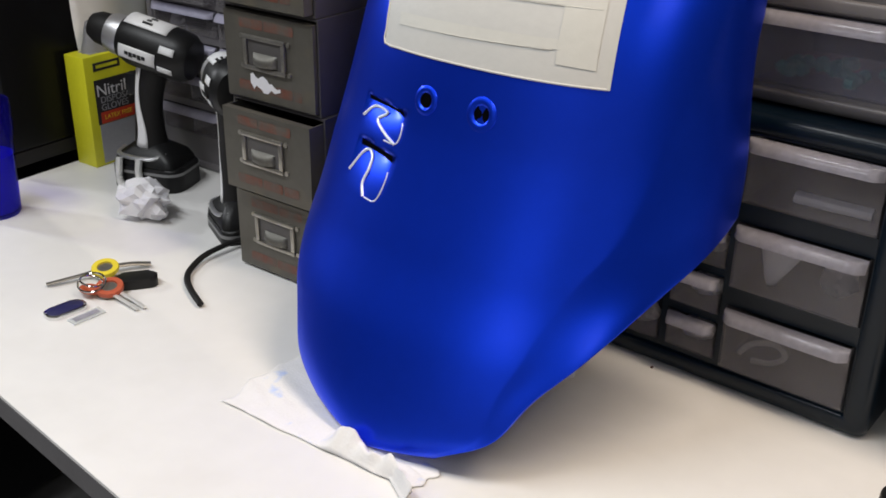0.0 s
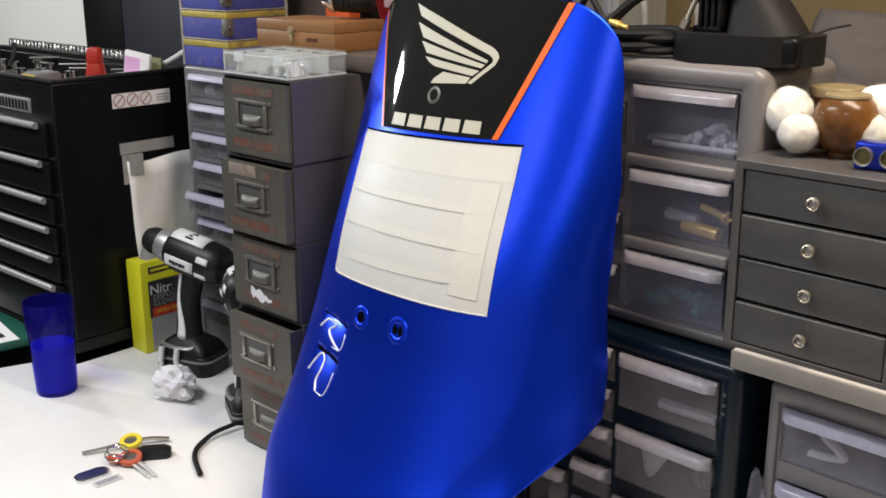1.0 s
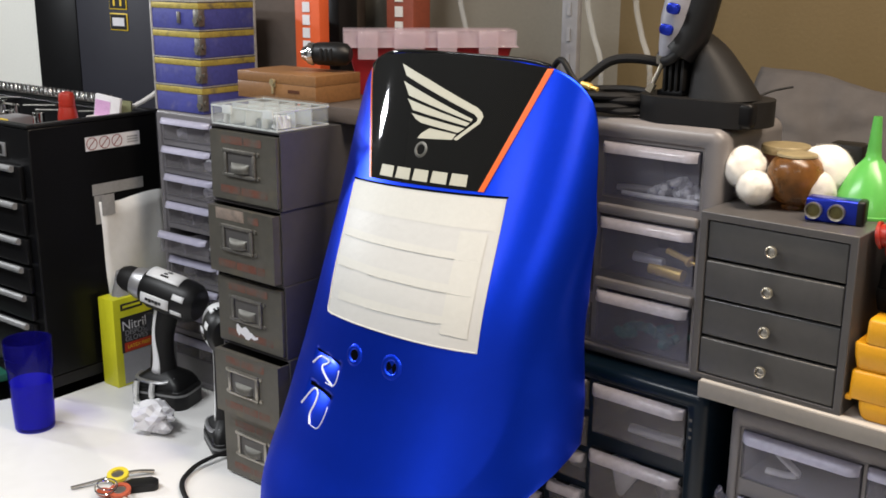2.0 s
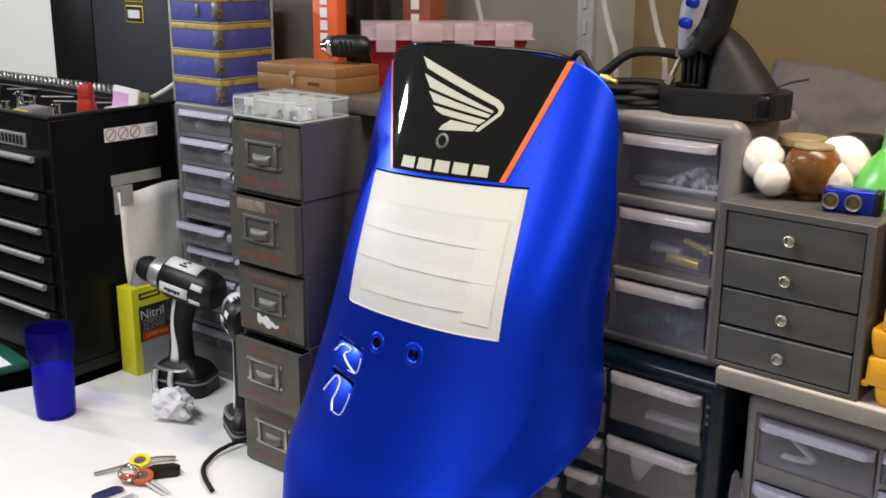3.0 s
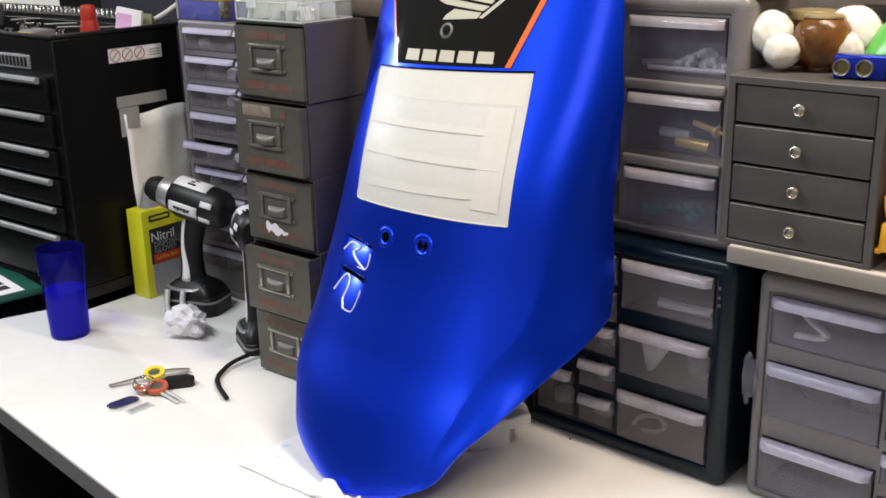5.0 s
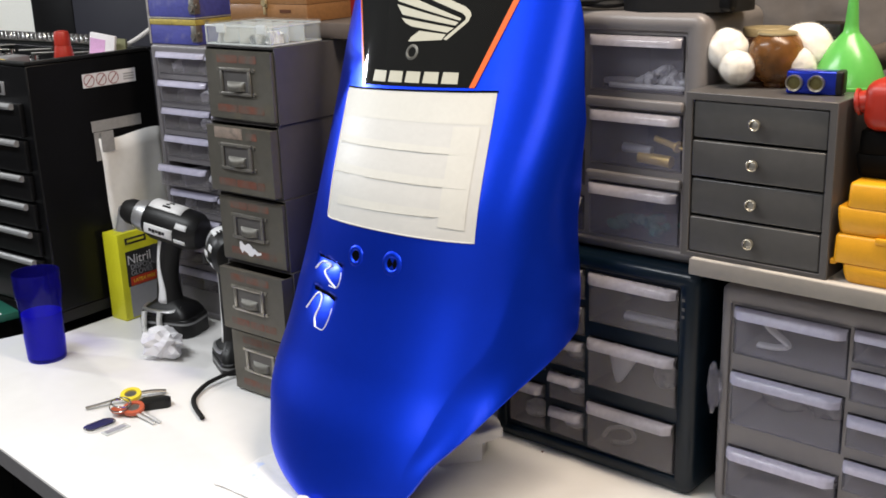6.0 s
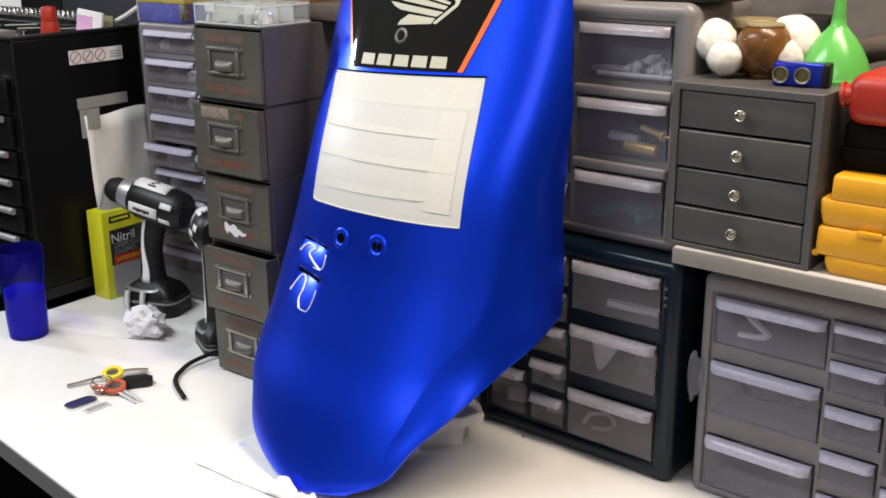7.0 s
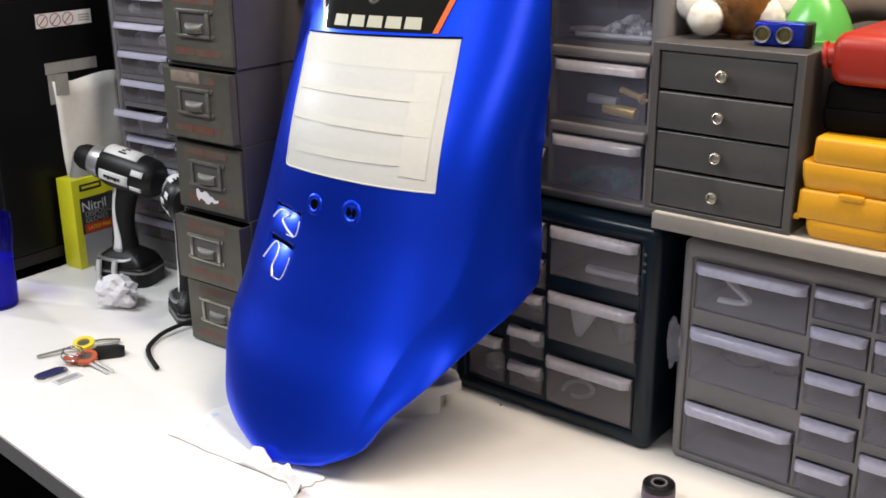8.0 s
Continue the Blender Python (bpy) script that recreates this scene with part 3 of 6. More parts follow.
    # near-black strips on the skin paint the shade where the air enters
    folds = (((0.02, 0.66), (0.22, 0.30), (0.54, 0.32), (0.38, 0.58), (0.60, 0.80), (0.90, 0.98)), ((0.02, 0.72), (0.20, 0.24), (0.40, 0.26), (0.48, 0.50), (0.48, 0.78), (0.62, 1.0)))
    for ((x0, z0), (x1, z1), (ex, ez)), fold in zip(VENTS, folds):
        d = bmesh.new()
        lo, hi = [], []
        for k in range(13):
            q = 0.06 + 0.88 * k / 12
            for row, w in ((lo, 0.02), (hi, 0.17)):
                x, z = x0 + (x1 - x0) * q + ex * w, z0 + (z1 - z0) * q + ez * w
                row.append(d.verts.new((x, fair_y(x, z) + vent_depth(x, z) - 0.0012, z)))
        for k in range(12):
            d.faces.new((lo[k], lo[k + 1], hi[k + 1], hi[k]))
        part("vent_slit", d, M_HOLE_SHADE, f, "dark strip painted as air slit shade", 80)
        # raised lip round the scoop, pale to paint the lamp's glint on it
        d = bmesh.new()
        path = []
        for qa, qb in ((0.66, 1.0), (0.90, 0.97), (0.97, 0.80), (0.97, 0.50), (0.94, 0.36)):
            x, z = x0 + (x1 - x0) * qa + ex * qb, z0 + (z1 - z0) * qa + ez * qb
            path.append((x, fair_y(x, z) + vent_depth(x, z) - 0.0003, z))
        tube(d, path, 0.0008, 8, 1, 5)
        part("vent_lip_glint", d, M_GLINT, f, "raised vent lip with a painted white glint", 80)
        # pale stroke down the middle of the scoop: a lamp reflection built as a tube
        d = bmesh.new()
        path = []
        for qa, qb in fold:
            x, z = x0 + (x1 - x0) * qa + ex * qb, z0 + (z1 - z0) * qa + ez * qb
            path.append((x, fair_y(x, z) + vent_depth(x, z) - 0.0003, z))
        tube(d, path, 0.0016, 8, 1, 5)
        part("vent_glint", d, M_GLINT, f, "white stroke painted as a lamp glint inside the vent", 80)
    # screw bosses
    for x, z, r, material in ((-0.2920, 1.0563, 0.0130, M_PAINT), (-0.2258, 1.0568, 0.0150, M_PAINT), (-0.2590, 1.3138, 0.0105, M_CUP)):
        y = fair_y(x, z)
        nx = (fair_y(x + 0.004, z) - fair_y(x - 0.004, z)) / 0.008
        nz = (fair_y(x, z + 0.004) - fair_y(x, z - 0.004)) / 0.008
        nrm = Vector((nx, -1, nz)).normalized()
        m = Matrix.Translation((x, y, z)) @ nrm.to_track_quat("Z", "Y").to_matrix().to_4x4()
        d = bmesh.new()
        lathe(d, [(r * 1.16, -0.002), (r * 1.08, 0.0004), (r * 0.92, 0.0013), (r * 0.74, 0.0016), (r * 0.64, 0.0010), (r * 0.56, 0.0002), (r * 0.54, -0.002)], 28, m, cap=False)
        boss = part("screw_boss", d, material, f, "raised screw boss")
        d = bmesh.new()
        lathe(d, [(r * 0.57, 0.0), (r * 0.3, -0.0002), (r * 0.05, -0.0004)], 20, m)
        part("screw_hole", d, M_HOLE_SHADE, boss, "dark disc painted as screw hole shade")


fairing()


# ---- steel card files ----
def card_file(m, pulled, scuffed, level):
    c = thing("card_file_drawer", "grey-green steel index card drawer with worn red lettering", "card file", m, "stacked card files")
    W, H, D = 0.150, 0.1115, 0.30
    bm = bmesh.new()
    tray(bm, 0, W, 0, H, 0.004, D, 0.0025, m=Matrix(((1, 0, 0, 0), (0, 0, -1, D + 0.004), (0, 1, 0, 0), (0, 0, 0, 1))))
    part("body", bm, M_STEEL_S, c, "grey painted steel case")
    bm = bmesh.new()
    y = -pulled
    tray(bm, 0.004, W - 0.004, y, y + 0.27, 0.004, H - 0.006, 0.002, front=0.009)
    d = part("drawer", bm, M_STEEL, c, "olive grey drawer front")
    bm = bmesh.new()
    lx0, lx1, lz0, lz1 = 0.037, 0.104, 0.040, 0.081
    for b in ((lx0, lx1, lz0, lz0 + 0.005), (lx0, lx1, lz1 - 0.005, lz1), (lx0, lx0 + 0.006, lz0 + 0.005, lz1 - 0.005), (lx1 - 0.006, lx1, lz0 + 0.005, lz1 - 0.005)):
        box(bm, b[0], b[1], y - 0.004, y, b[2], b[3], 0.0012)
    for sx in (lx0 - 0.004, lx1 + 0.004):
        for sz in (lz0 + 0.003, lz1 - 0.003):
            rod(bm, (sx, y, sz), (sx, y - 0.002, sz), 0.003, seg=10)
    # the lowest two holders catch more light, so they get the brighter nickel
    part("label_holder", bm, M_NICKEL if level < 2 else M_DULL, d, "worn nickel label holder, painted lighter as lit" if level < 2 else "worn nickel label holder, painted darker as less lit")
    bm = bmesh.new()
    box(bm, lx0 + 0.006, lx1 - 0.006, y - 0.001, y, lz0 + 0.005, lz1 - 0.005)
    part("label_card", bm, M_CASE, d, "faded grey label card")
    bm = bmesh.new()
    # a half-round cup that hangs in the lower half of the holder
    rows = []
    for k in range(13):
        f = k / 12
        bulge = math.sin(math.pi * f) ** 0.5
        x = lx0 + 0.014 + (lx1 - lx0 - 0.028) * f
        rows.append([(x, y - 0.0010, lz0 + 0.021), (x, y - 0.0015 - 0.0060 * bulge, lz0 + 0.0195 - 0.003 * bulge), (x, y - 0.0015 - 0.0078 * bulge, lz0 + 0.0165 - 0.005 * bulge), (x, y - 0.0015 - 0.0058 * bulge, lz0 + 0.0085 - 0.002 * bulge), (x, y - 0.0010, lz0 + 0.0065)])
    loft(bm, rows, True, True)
    part("pull", bm, M_CUP, d, "dark tarnished cup pull", 55)
    bm = bmesh.new()
    rr = random.Random(int(pulled * 10000) + int(scuffed))
    for z0, xa, xb in ((0.0935, 0.092 if level == 3 else 0.030, 0.116), (0.0195, 0.024, 0.126)):
        x = xa
        while x < xb:
            w = rr.uniform(0.030, 0.048)
            x1 = xb if xb - x - w < 0.012 else x + w
            bm.faces.new([bm.verts.new((px, y - 0.0004, pz)) for px, pz in rounded(x, x1, z0 - 0.0058, z0 + 0.0058, 0.0022, 3)])
            x = x1 + 0.0022
    tagged(part("faded_lettering", bm, M_RED_FADE, d), "faded red lettering bars", kind="stuff")
    if level == 3:
        bm = bmesh.new()
        box(bm, 0.022, 0.084, y - 0.0005, y, 0.087, 0.104, 0.0001)
        part("faded_label", bm, M_FADED, d, "faded brownish paper label")
    if scuffed:
        bm = bmesh.new()
        pts = [(0.044 + 0.048 * (k / 11) + rr.uniform(-0.001, 0.001), 0.036 - 0.012 * (k / 11) + rr.uniform(-0.003, 0.004)) for k in range(12)]
        low = [(x + rr.uniform(-0.001, 0.001), 0.022 - 0.006 * math.sin((x - 0.044) * 60) + rr.uniform(-0.004, 0.003)) for x, z in reversed(pts)]
        bm.faces.new([bm.verts.new((x, y - 0.0008, z)) for x, z in pts + low])
        part("scraped_sticker", bm, M_PAPER, d, "torn white sticker remains")


# from the bench upwards
for k, (pulled, dx, scuffed) in enumerate(((0.002, 0.001, False), (0.018, 0.005, False), (0.001, 0.0, True), (0.010, -0.003, False), (0.002, 0.0, False))):
    card_file(pose(-0.649 + dx, 1.0, TZ + 0.1125 * k, 0, 0, -1.5), pulled, scuffed, k)


# ---- plastic drawer cabinets ----
CAB_TURN = -3.85


def plastic_cabinet(label, x0, x1, y0, y1, z0, z1, inner, drawers, frame_mat, lip=0.012, round_r=0.010, dividers=0, plastic=None, pulls=None, turn=CAB_TURN, rails=(), ajar=()):
    """A moulded case with rounded rim, a grid of real openings, and drawers (xa, xb, za, zb) in world metres."""
    c = thing("drawer_cabinet", label, "drawer cabinet", pose(x0, y0, z0, 0, 0, turn), "parts cabinets")
    W, D, H = x1 - x0, y1 - y0, z1 - z0
    ix0, ix1, iz0, iz1 = inner[0] - x0, inner[1] - x0, inner[2] - z0, inner[3] - z0
    ring = lambda a, b, p, q, r, y: [(x, y, z) for x, z in rounded(a, b, p, q, r, 6)]
    rings = [ring(ix0, ix1, iz0, iz1, 0.003, 0.02), ring(ix0, ix1, iz0, iz1, 0.003, 0.0015), ring(ix0 - 0.0015, ix1 + 0.0015, iz0 - 0.0015, iz1 + 0.0015, 0.004, 0.0)]
    for k in range(6):
        a = radians(90 * k / 5)
        e = round_r * (1 - math.sin(a))
        rings.append(ring(e, W - e, e, H - e, round_r * 1.3 - e * 0.9, round_r * (1 - math.cos(a))))
    rings.append(ring(0, W, 0, H, round_r * 1.3, D - 0.003))
    rings.append(ring(0.003, W - 0.003, 0.003, H - 0.003, round_r, D))
    bm = bmesh.new()
    loft(bm, rings)
    part("case", bm, frame_mat, c, "moulded plastic case", 50)
    dr = [(a - x0, b - x0, p - z0, q - z0) for a, b, p, q in drawers]
    xs = sorted({ix0, ix1, *[v for d in dr for v in d[:2]]})
    zs = sorted({iz0, iz1, *[v for d in dr for v in d[2:]]})
    bm = bmesh.new()
    F, B = 0.004, D - 0.006
    vf = {(i, k): bm.verts.new((x, F, z)) for i, x in enumerate(xs) for k, z in enumerate(zs)}
    vb = {(i, k): bm.verts.new((x, B, z)) for i, x in enumerate(xs) for k, z in enumerate(zs)}
    solid = {}
    for i in range(len(xs) - 1):
        for k in range(len(zs) - 1):
            cx, cz = (xs[i] + xs[i + 1]) / 2, (zs[k] + zs[k + 1]) / 2
            solid[i, k] = not any(a < cx < b and p < cz < q for a, b, p, q in dr)
    for (i, k), s in solid.items():
        if not s:
            continue
        bm.faces.new((vf[i, k], vf[i + 1, k], vf[i + 1, k + 1], vf[i, k + 1]))
        for a, b, n in (((i, k), (i + 1, k), (i, k - 1)), ((i, k + 1), (i + 1, k + 1), (i, k + 1)), ((i, k), (i, k + 1), (i - 1, k)), ((i + 1, k), (i + 1, k + 1), (i + 1, k))):
            if not solid.get(n, False):
                bm.faces.new((vf[a], vf[b], vb[b], vb[a]))
    bmesh.ops.delete(bm, geom=[v for v in bm.verts if not v.link_faces], context="VERTS")
    part("divider_grid", bm, frame_mat, c, "moulded plastic dividers")
    for za, zb in rails:
        bm = bmesh.new()
        box(bm, drawers[0][0] - x0 - 0.002, drawers[0][1] - x0 + 0.002, -0.0045, 0.0036, za - z0, zb - z0 - 0.004, 0.0034, 4)
        part("rail", bm, frame_mat, c, "rounded moulded rail")
    g = 0.0015
    for n, (a, b, p, q) in enumerate(dr):
        a, b, p, q = a + g, b - g, p + g, q - g
        out = random.Random(n * 7 + int(W * 1000)).uniform(-0.001, 0.003)
        if n in ajar:
            out = 0.022
        y = 0.002 - out
        bm = bmesh.new()
        tray(bm, a, b, y, D * 0.9, p, q, 0.0018)
        d = part("drawer", bm, plastic or M_FROST, c, "frosted clear plastic drawer")
        if dividers:
            bm = bmesh.new()
            box(bm, (a + b) / 2 - 0.001, (a + b) / 2 + 0.001, y + 0.0018, D * 0.9 - 0.002, p + 0.002, q - 0.006)
            part("divider", bm, M_LIP, d, "milky drawer divider")
        # curved pull: a ledge bowed forward and turned down, rounded at its ends
        bm = bmesh.new()
        reach, drop = 0.0135, min(lip, (q - p) * 0.24)
        prof = [(0.0, q + 0.0004)]
        for k in range(7):
            t = radians(90 * k / 6)
            prof.append((-reach * (0.35 + 0.65 * math.sin(t)), q + 0.0004 - drop * (1 - math.cos(t))))
        prof += [(-reach + 0.0016, q - drop), (-reach * 0.62, q - drop * 0.30), (-reach * 0.3, q - 0.0022), (0.0, q - 0.0026)]
        rows = []
        n2 = 16
        for k in range(n2 + 1):
            f = k / n2
            e = min(1.0, (1 - abs(2 * f - 1)) * (b - a) / 2 / 0.006)
            e = 0.45 + 0.55 * math.sqrt(max(0.0, 1 - (1 - e) ** 2))
            rows.append([(a + 0.0008 + (b - a - 0.0016) * f, y + py * e, pz) for py, pz in prof])
        loft(bm, rows, True, True)
        part("pull", bm, pulls or M_LIP, d, "milky plastic finger pull", 55)
    return c


# dark teal cabinet on the bench
BIG = [(-0.037, 0.096, 0.960, 1.030), (-0.037, 0.096, 0.868, 0.940), (-0.037, 0.096, 0.775, 0.847)]
SML = [(-0.100, -0.043, z, z + 0.043) for z in (0.779, 0.832, 0.884, 0.936, 0.988)]
SML2 = [(-0.170, -0.108, z, z + 0.070) for z in (0.779, 0.870, 0.960)]
plastic_cabinet("dark teal plastic parts cabinet with frosted drawers, on the bench", -0.198, 0.122, 1.098, 1.28, TZ, 1.053, (-0.176, 0.0975, 0.772, 1.034), BIG + SML + SML2, M_TEAL, round_r=0.011)
bm = bmesh.new()
for z in (0.268, 0.256, 0.246):
    box(bm, 0.2985, 0.3025, -0.0006, 0.0008, z - 0.0020, z + 0.0020, 0.0004)
single("embossed_mark", bm, M_CASE, "small pale moulded mark on the teal cabinet", "mark", pose(-0.198, 1.098, TZ, 0, 0, CAB_TURN))
# taupe cabinet on top of it
TOP3 = [(-0.054, 0.079, 1.264, 1.335), (-0.054, 0.079, 1.168, 1.241), (-0.054, 0.079, 1.073, 1.145)]
TOPS = [(-0.120, -0.062, z, z + 0.050) for z in (1.072, 1.135, 1.198, 1.262)]
plastic_cabinet("taupe plastic parts cabinet with wide clear drawers, stacked on another", -0.192, 0.106, 1.126, 1.285, 1.0535, 1.362, (-0.170, 0.083, 1.069, 1.340), TOP3 + TOPS, M_TAUPE, round_r=0.012, plastic=M_HAZE, pulls=M_LIP, rails=((1.148, 1.165), (1.244, 1.261)))
# grey cabinet under the shelf
GC = [(0.162, 0.302, 0.957, 1.020), (0.162, 0.302, 0.863, 0.936), (0.162, 0.302, 0.764, 0.835)]
GC2 = [(0.306, 0.373, za, zb) for za, zb in ((0.981, 1.022), (0.933, 0.974), (0.875, 0.919), (0.818, 0.861), (0.764, 0.804))]
GC3 = [(0.377, 0.447, za, zb) for za, zb in ((0.981, 1.020), (0.933, 0.974), (0.848, 0.914), (0.764, 0.835))]
plastic_cabinet("grey plastic parts cabinet with many clear drawers, under a shelf", 0.146, 0.462, 1.089, 1.275, TZ, 1.045, (0.159, 0.450, 0.761, 1.024), GC + GC2 + GC3, M_GREYPL, round_r=0.007, plastic=M_HAZE_P, pulls=M_LIP_P)
# grey cabinet behind the tool chest
L2 = []
for k in range(9):
    za = 1.226 - 0.0525 * k
    L2 += [(-1.018, -0.880, za, za + 0.043), (-0.876, -0.812, za, za + 0.043)]
plastic_cabinet("grey plastic cabinet of small clear drawers beside a tool chest", -1.034, -0.800, 1.20, 1.37, TZ, 1.281, (-1.021, -0.809, 0.763, 1.262), L2, M_GREYPL, lip=0.010, round_r=0.006, dividers=1, pulls=M_LIP_P, turn=0, ajar=(8,))


# ---- what lies in the drawers ----
def heap(name, label, category, x, y, z, sx, sy, sz, n, r, material, seed, long=0.0):
    rr = random.Random(seed)
    bm = bmesh.new()
    for _ in range(n):
        px, py = x + rr.uniform(-sx, sx), y + rr.uniform(-sy, sy)
        pz = z + rr.uniform(0, sz) * max(0.0, 1 - abs(px - x) / sx * 0.8)
        d = Vector((rr.uniform(-1, 1), rr.uniform(-1, 1), rr.uniform(-0.4, 0.6))).normalized() * (long or r * 1.4)
        pz = max(pz, z + r + abs(d.z) * 0.5)
        rod(bm, (px - d.x / 2, py - d.y / 2, pz - d.z / 2), (px + d.x / 2, py + d.y / 2, pz + d.z / 2), r, r * 0.9, 8)
    single(name, bm, material, label, category, kind="stuff")


def drawer_contents():
    heap("plastic_pegs", "heap of small white plastic pegs in a drawer", "pegs", 0.040, 1.144, 1.270, 0.036, 0.016, 0.026, 80, 0.0042, M_WHITE, 11)
    bm = bmesh.new()
    tube(bm, [(-0.030, 1.128, 1.2705), (0.020, 1.124, 1.2705), (0.074, 1.126, 1.2705)], 0.0032, 8, 1, 2)
    single("plastic_rod", bm, M_WHITE, "white plastic rod lying in a drawer", "rod")
    bm = bmesh.new()
    tube(bm, [(-0.042, 1.140, 1.274), (-0.015, 1.138, 1.276), (0.015, 1.146, 1.274)], 0.006, 10, 0.7, 4)
    single("plastic_sleeve", bm, M_SHEET, "cream plastic sleeve lying in a drawer", "sleeve")
    # brass fittings
    bm = bmesh.new()
    rod(bm, (0.034, 1.130, 1.206), (0.066, 1.124, 1.199), 0.0038, seg=12)
    rod(bm, (0.066, 1.1245, 1.1995), (0.0685, 1.1235, 1.1985), 0.0075, seg=14)
    rod(bm, (0.0685, 1.1235, 1.1985), (0.078, 1.1215, 1.1965), 0.0022, seg=10)
    single("brass_valve", bm, M_BRASS, "polished brass valve stem in a drawer", "fitting")
    bm = bmesh.new()
    rod(bm, (0.012, 1.132, 1.180), (0.058, 1.126, 1.178), 0.0075, seg=16)
    single("brass_sleeve", bm, M_BRASS, "brass tube fitting in a drawer", "fitting")
    bm = bmesh.new()
    rod(bm, (-0.012, 1.136, 1.190), (0.030, 1.130, 1.190), 0.0065, 0.005, seg=16)
    single("steel_sleeve", bm, M_CLIP, "steel tube fitting in a drawer", "fitting")
    heap("teal_scraps", "teal plastic scraps heaped in a drawer", "scraps", 0.015, 1.155, 1.076, 0.05, 0.025, 0.020, 26, 0.006, M_TEALBIT, 12)
    # teal cabinet
    bm = bmesh.new()
    tube(bm, [(0.010, 1.108, 0.972), (0.045, 1.104, 0.973), (0.082, 1.106, 0.972)], 0.0075, 10, 0.8, 4)
    single("rolled_cloth", bm, M_PAPER, "rolled white cloth in a drawer", "cloth")
    for x, z, s, r, sd in ((0.058, 0.871, (0.9, 0.5, 1.0), 0.018, 5.0),):
        lump("cloth_wad", "folded grey cloth wad in a drawer", "cloth", (x, 1.130, z), r, s, sd, M_BOARD)
    bm = bmesh.new()
    lathe(bm, [(0.002, 0), (0.006, 0.004), (0.024, 0.048), (0.022, 0.052)], 14, pose(-0.004, 1.112, 0.8705, 0, 10) @ Matrix.Diagonal((1, 0.4, 1, 1)))
    single("paper_cone", bm, M_PAPER, "white paper cone in a drawer", "paper cone")
    bm = bmesh.new()
    tube(bm, [(-0.020, 1.104, 0.790), (-0.008, 1.100, 0.806), (0.014, 1.102, 0.812), (0.026, 1.106, 0.800), (0.012, 1.108, 0.786), (-0.008, 1.106, 0.784)], 0.0030, 8, 1, 6)
    single("hose_coil", bm, M_BOARD, "coil of pale grey hose in a drawer", "hose")
    for x, z, sd in ((-0.074, 0.782, 1.0), (-0.070, 0.835, 2.0), (-0.072, 0.887, 3.5), (-0.140, 0.782, 4.0), (-0.138, 0.873, 6.0)):
        lump("parts_bag", "crumpled bag of small parts in a drawer", "bag", (x, 1.125, z), 0.017, (1.0, 0.7, 0.75), sd, M_SHELF if sd > 3 else M_PAPER)
    # grey cabinet
    bm = bmesh.new()
    tube(bm, [(0.192, 1.112, 1.000), (0.206, 1.106, 0.990), (0.226, 1.104, 0.976), (0.212, 1.106, 0.970), (0.188, 1.108, 0.968)], 0.0060, 10, 0.6, 6)
    single("hose_clip", bm, M_WHITE, "bent white plastic clip in a drawer", "clip")
    for x, z, sd in ((0.205, 0.860, 1.5), (0.262, 0.861, 2.5), (0.200, 0.769, 3.5), (0.262, 0.769, 5.5), (0.335, 0.875, 6.5), (0.338, 0.929, 7.5), (0.410, 0.770, 8.5), (0.338, 0.769, 9.5)):
        lump("parts_bag", "crumpled bag of small parts in a drawer", "bag", (x, 1.175, z), 0.020, (1.3, 0.8, 0.8), sd, M_BOARD)
    bm = bmesh.new()
    rod(bm, (0.388, 1.104, 0.934), (0.424, 1.102, 0.933), 0.0042, seg=14)
    single("chrome_pin", bm, M_CHROME, "chrome pin lying in a drawer", "pin")
    rr = random.Random(9)
    for k in range(7):
        for x in (-0.985, -0.915):
            lump("parts_bag", "crumpled bag of small parts in a drawer", "bag", (x + rr.uniform(-0.008, 0.008), 1.225, 1.229 - 0.0525 * k), 0.013, (1.1, 0.8, 0.8), rr.uniform(0, 20), M_PAPER if rr.random() < 0.4 else M_GREYPL)


def lump(name, label, category, at, r, s, seed, material):
    bm = bmesh.new()
    bmesh.ops.create_icosphere(bm, subdivisions=3, radius=r)
    for v in bm.verts:
        n = v.co.normalized()
        k = 1 + 0.5 * (abs(noise.noise(n * 2.0 + Vector((seed, 0, 0)))) - 0.2) + 0.25 * abs(noise.noise(n * 5 + Vector((0, seed, 0))))
        v.co = Vector((n.x * s[0], n.y * s[1], n.z * s[2])) * r * k
    lo = min(v.co.z for v in bm.verts) + 0.2 * r
    for v in bm.verts:
        v.co.z = max(v.co.z, lo) - lo
    single(name, bm, material, label, category, pose(*at), angle=30)


drawer_contents()


def shelf():
    s = thing("wall_shelf", "off-white shelf board above a drawer cabinet", "shelf", pose(0.1185, 1.054, 0, 0, 0, CAB_TURN))
    bm = bmesh.new()
    box(bm, 0, 1.13, 0, 0.48, 1.0625, 1.083, 0.002)
    part("board", bm, M_SHELF, s, "off-white board")
    bm = bmesh.new()
    box(bm, 0, 1.13, -0.0022, -0.0002, 1.0627, 1.0818, 0.0005)
    part("edge_band", bm, M_SHELF_EDGE, s, "dull grey-beige front edge")
    for x in (0.08, 0.28, 1.03):
        bm = bmesh.new()
        box(bm, x - 0.012, x + 0.012, 0.09, 0.21, 1.0455 if x < 0.5 else TZ, 1.0622)
        part("cleat", bm, M_WOOD_D, s)


shelf()


